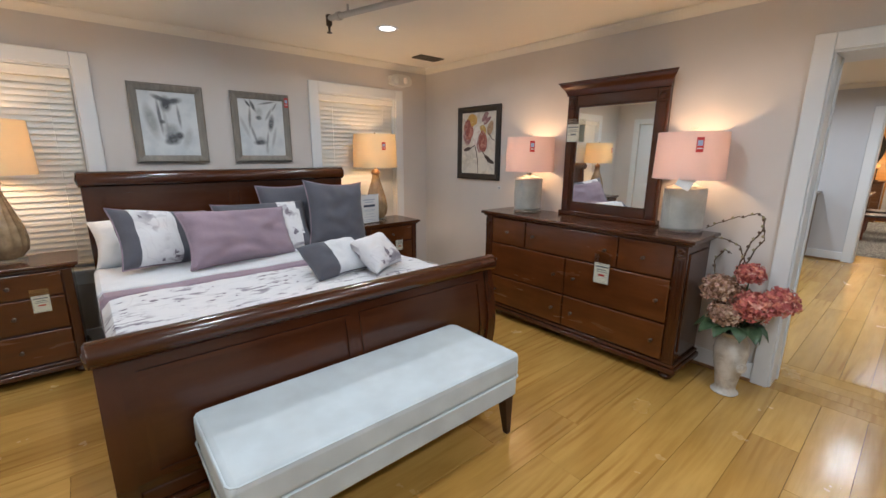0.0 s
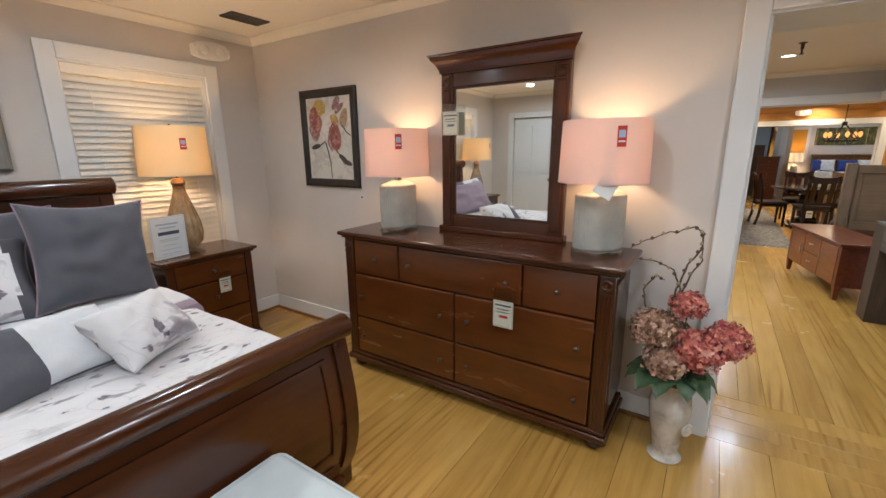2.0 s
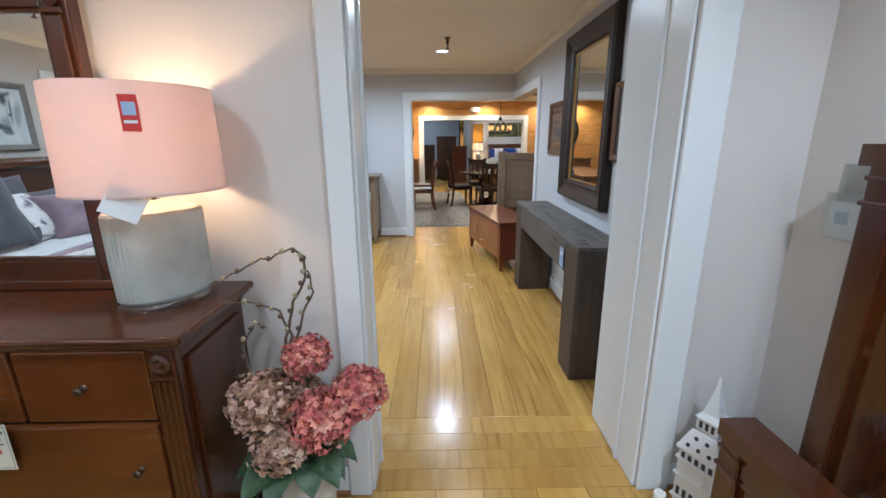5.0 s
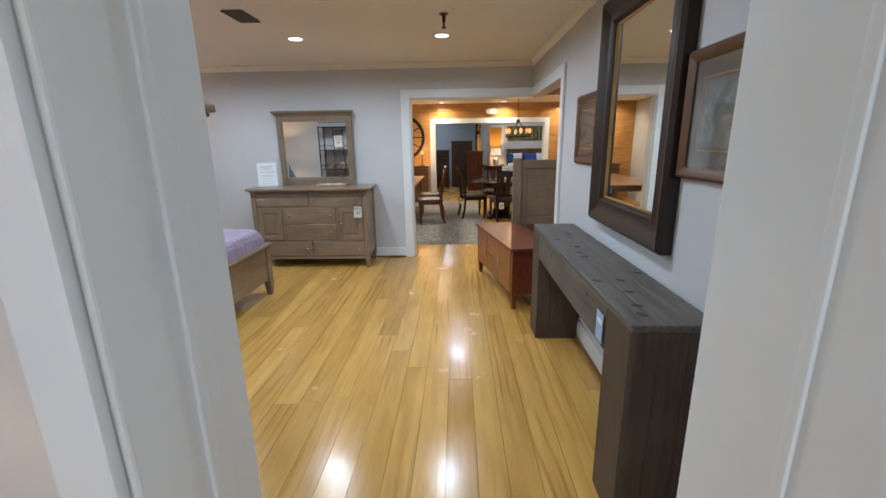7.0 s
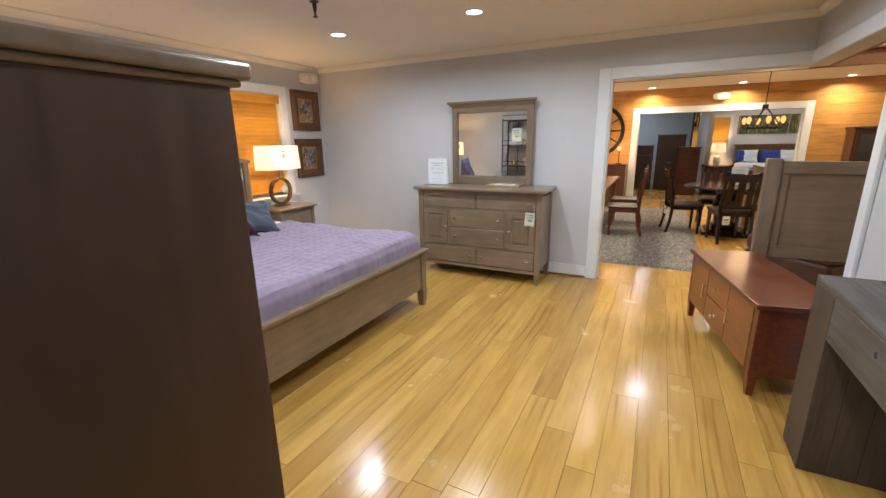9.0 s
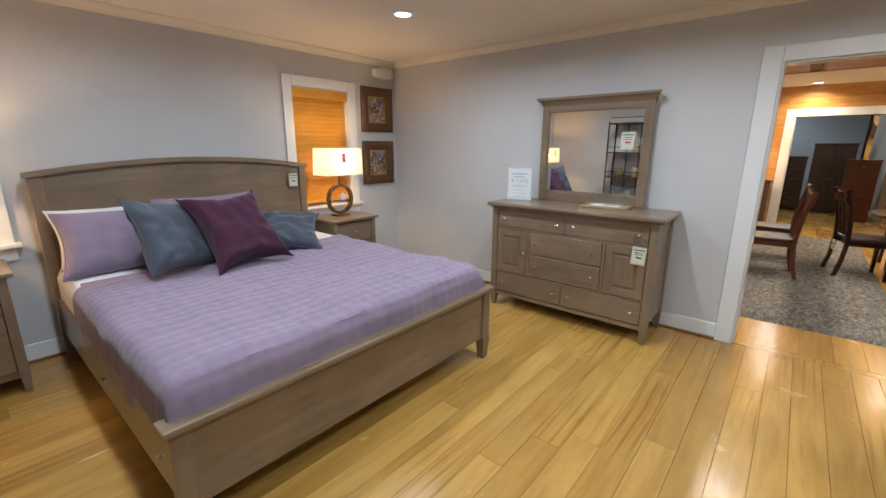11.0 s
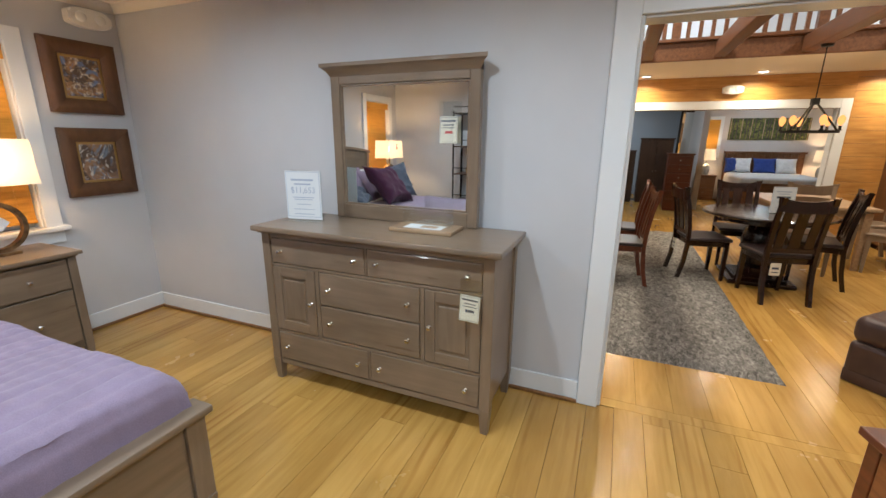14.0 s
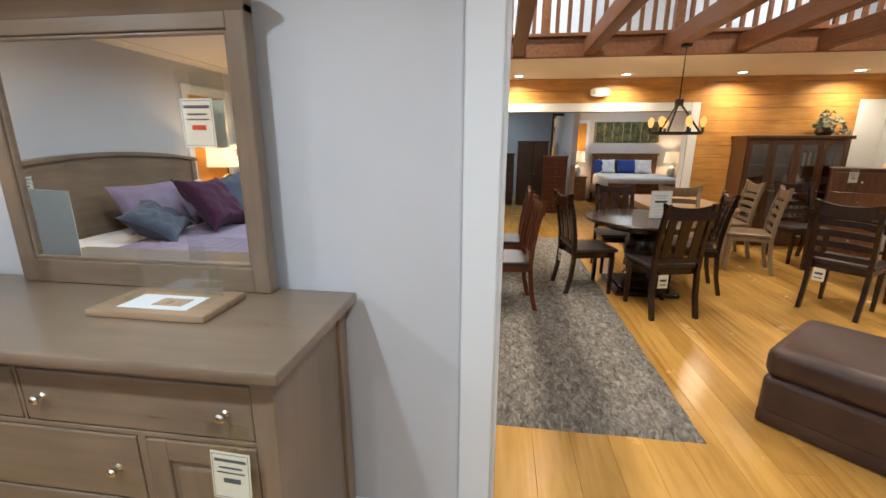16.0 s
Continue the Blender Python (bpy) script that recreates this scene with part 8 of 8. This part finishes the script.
def far_pillow(u, w, mat, label, seed):
    pillow("pillow", 18.95, -2.80 - u, 0.74, w, 0.40, 0.16, -22, -90, mat, label, seed=seed)


for u, w, mt, lb in ((-0.5, 0.45, "linen_white", "white pillow on the far bed"), (0.0, 0.5, "royal", "royal blue pillow on the far bed"), (0.45, 0.45, "linen_white", "white pillow on the far bed"), (-0.72, 0.3, "royal", "royal blue pillow on the far bed")):
    far_pillow(u, w, M[mt], lb, u + 20)
M["forest"] = blot_art("forest_photo", (0.07, 0.09, 0.03), [((0.22, 0.22, 0.06), 1.4), ((0.03, 0.035, 0.015), 3)], 6.0, 2.1, 0.45)
fpict = thing("picture", pose(19.298, -2.80, 1.83, 0, 0, -90), "wide canvas print of a green birch wood", "picture")
part("canvas", box((-0.85, 0.85, -0.03, 0.0, -0.27, 0.27), r=0.004), M["forest"], fpict)
for k in range(22):
    u = -0.82 + 1.64 * k / 21 + 0.02 * math.sin(k * 5.1)
    part("painted_trunk", box((u - 0.010, u + 0.010, -0.031, -0.030, -0.26, 0.26), r=0), M["stem_dark"] if k % 3 else M["petal_tan"], fpict)
nsf = chest(18.95, -1.50, 0.5, 0.4, 0.66, -90, M["mid_wood"], "brown wooden nightstand beside the far bed", 2, "nightstand")
ls = thing("table_lamp", pose(18.95, -1.50, 0.66), "grey table lamp with a white drum shade, lit", "lamp")
part("base", lathe([(0, 0), (0.08, 0), (0.11, 0.10), (0.09, 0.24), (0.02, 0.30), (0.02, 0.42), (0, 0.42)], 20), M["ceramic"], ls)
part("shade", lathe([(0.21, 0.38), (0.18, 0.66), (0.178, 0.66), (0.208, 0.38)], 36), M["shade_white"], ls, "white linen shade")
point_lamp(18.95, -1.50, 1.20, 20, (1.0, 0.66, 0.36))
lr = thing("table_lamp", pose(18.95, -3.95, 0.66), "grey table lamp with a white drum shade, lit", "lamp")
part("base", lathe([(0, 0), (0.08, 0), (0.11, 0.10), (0.09, 0.24), (0.02, 0.30), (0.02, 0.42), (0, 0.42)], 20), M["ceramic"], lr)
part("shade", lathe([(0.21, 0.38), (0.18, 0.66), (0.178, 0.66), (0.208, 0.38)], 36), M["shade_white"], lr, "white linen shade")
point_lamp(18.95, -3.95, 1.20, 20, (1.0, 0.66, 0.36))
chest(18.95, -3.95, 0.5, 0.4, 0.66, -90, M["mid_wood"], "brown wooden nightstand beside the far bed", 2, "nightstand")
fw = thing("window_5", pose(19.298, -1.52, 1.2, 0, 0, -90), "white cased window with a lowered wooden blind", "window", kind="structure")
part("window_frame", box((-0.30, -0.22, -0.03, 0, -0.1, 0.95), (0.22, 0.30, -0.03, 0, -0.1, 0.95), (-0.22, 0.22, -0.03, 0, 0.87, 0.95), r=0.004), M["trim"], fw)
for k in range(22):
    part("slat", box((-0.22, 0.22, -0.02, -0.006, -0.08 + k * 0.043, -0.043 + k * 0.043), r=0), M["slat_wood"], fw)
for x, y in ((16.2, 0.3), (18.0, -2.6), (18.2, 1.0)):
    downlight(x, y, 2.6, SPOT_W * 1.5, 180)
for x, y in ((13.4, -3.2), (13.4, 0.0)):
    downlight(x, y, HTOP, SPOT_W * 3.0, 180)
for x, y in ((9.6, 0.6), (9.6, -2.6), (11.6, 0.6), (11.6, -3.0)):
    downlight(x, y, HTOP, SPOT_W * 4.6, 150, (1.0, 0.86, 0.68))


# ---- floor boards ----
def boards(x0, x1, y0, y1, width, seed, single):
    """Rows of boards along x, each with its own length. Returns specs."""
    rnd = random.Random(seed)
    out, y = [], y0
    while y < y1 - 0.02:
        w = min(width * rnd.uniform(0.92, 1.08), y1 - y)
        x = x0 - rnd.uniform(0, 1.2)
        while x < x1:
            ln = rnd.uniform(1.4, 2.9)
            a, b = max(x, x0), min(x + ln, x1)
            if b - a > 0.05:
                out.append((a, b, y, y + w))
            x += ln
        y += w
    return out


def lay(specs, single, mat, name="board"):
    gap, top = 0.0009, 0.0
    if single:
        for a, b, c, d in specs:
            part(name, box((a + gap, b - gap, c + gap, d - gap, -0.012, top), r=0.0006, seg=1), mat, floor, smooth=False)
    else:
        verts, faces = [], []
        for a, b, c, d in specs:
            k = len(verts)
            verts += [(a + gap, c + gap, -0.012), (b - gap, c + gap, -0.012), (b - gap, d - gap, -0.012), (a + gap, d - gap, -0.012), (a + gap, c + gap, top), (b - gap, c + gap, top), (b - gap, d - gap, top), (a + gap, d - gap, top)]
            faces += [tuple(k + q for q in f) for f in ((4, 5, 6, 7), (0, 1, 5, 4), (1, 2, 6, 5), (2, 3, 7, 6), (3, 0, 4, 7))]
        me = bpy.data.meshes.new("boards")
        me.from_pydata(verts, [], faces)
        me.materials.append(mat)
        ob = new("boards", me)
        ob.parent = floor
        tagged(ob, kind="stuff")


lay(boards(XB, XC + 0.02, WS2, WN2, 0.145, 3, True), True, M["oak"])
lay([(XA + 0.0, XA + 0.12, OPR, OPL), (XA + 0.12, XA + 0.24, OPR, OPL), (XA + 0.24, XA + 0.36, OPR, OPW), (XA + 0.36, XB, OPR, OPW), (XL, XB, OPW, WN2)], True, M["oak"], "threshold_board")
lay([(XC + 0.02, XC + 0.10, WS2, 0.56)], True, M["oak"], "threshold_board")
lay(boards(0.0, XA, WS1, WN1, 0.22, 5, True), True, M["oak"])
lay(boards(XW, 0.0, WS1, WN1, 0.22, 6, False) + boards(XC + 0.10, 19.4, WS2, 2.7, 0.19, 8, False) + boards(SOX - 0.1, 19.4, -5.0, WS2, 0.19, 9, False), False, M["oak_far"])
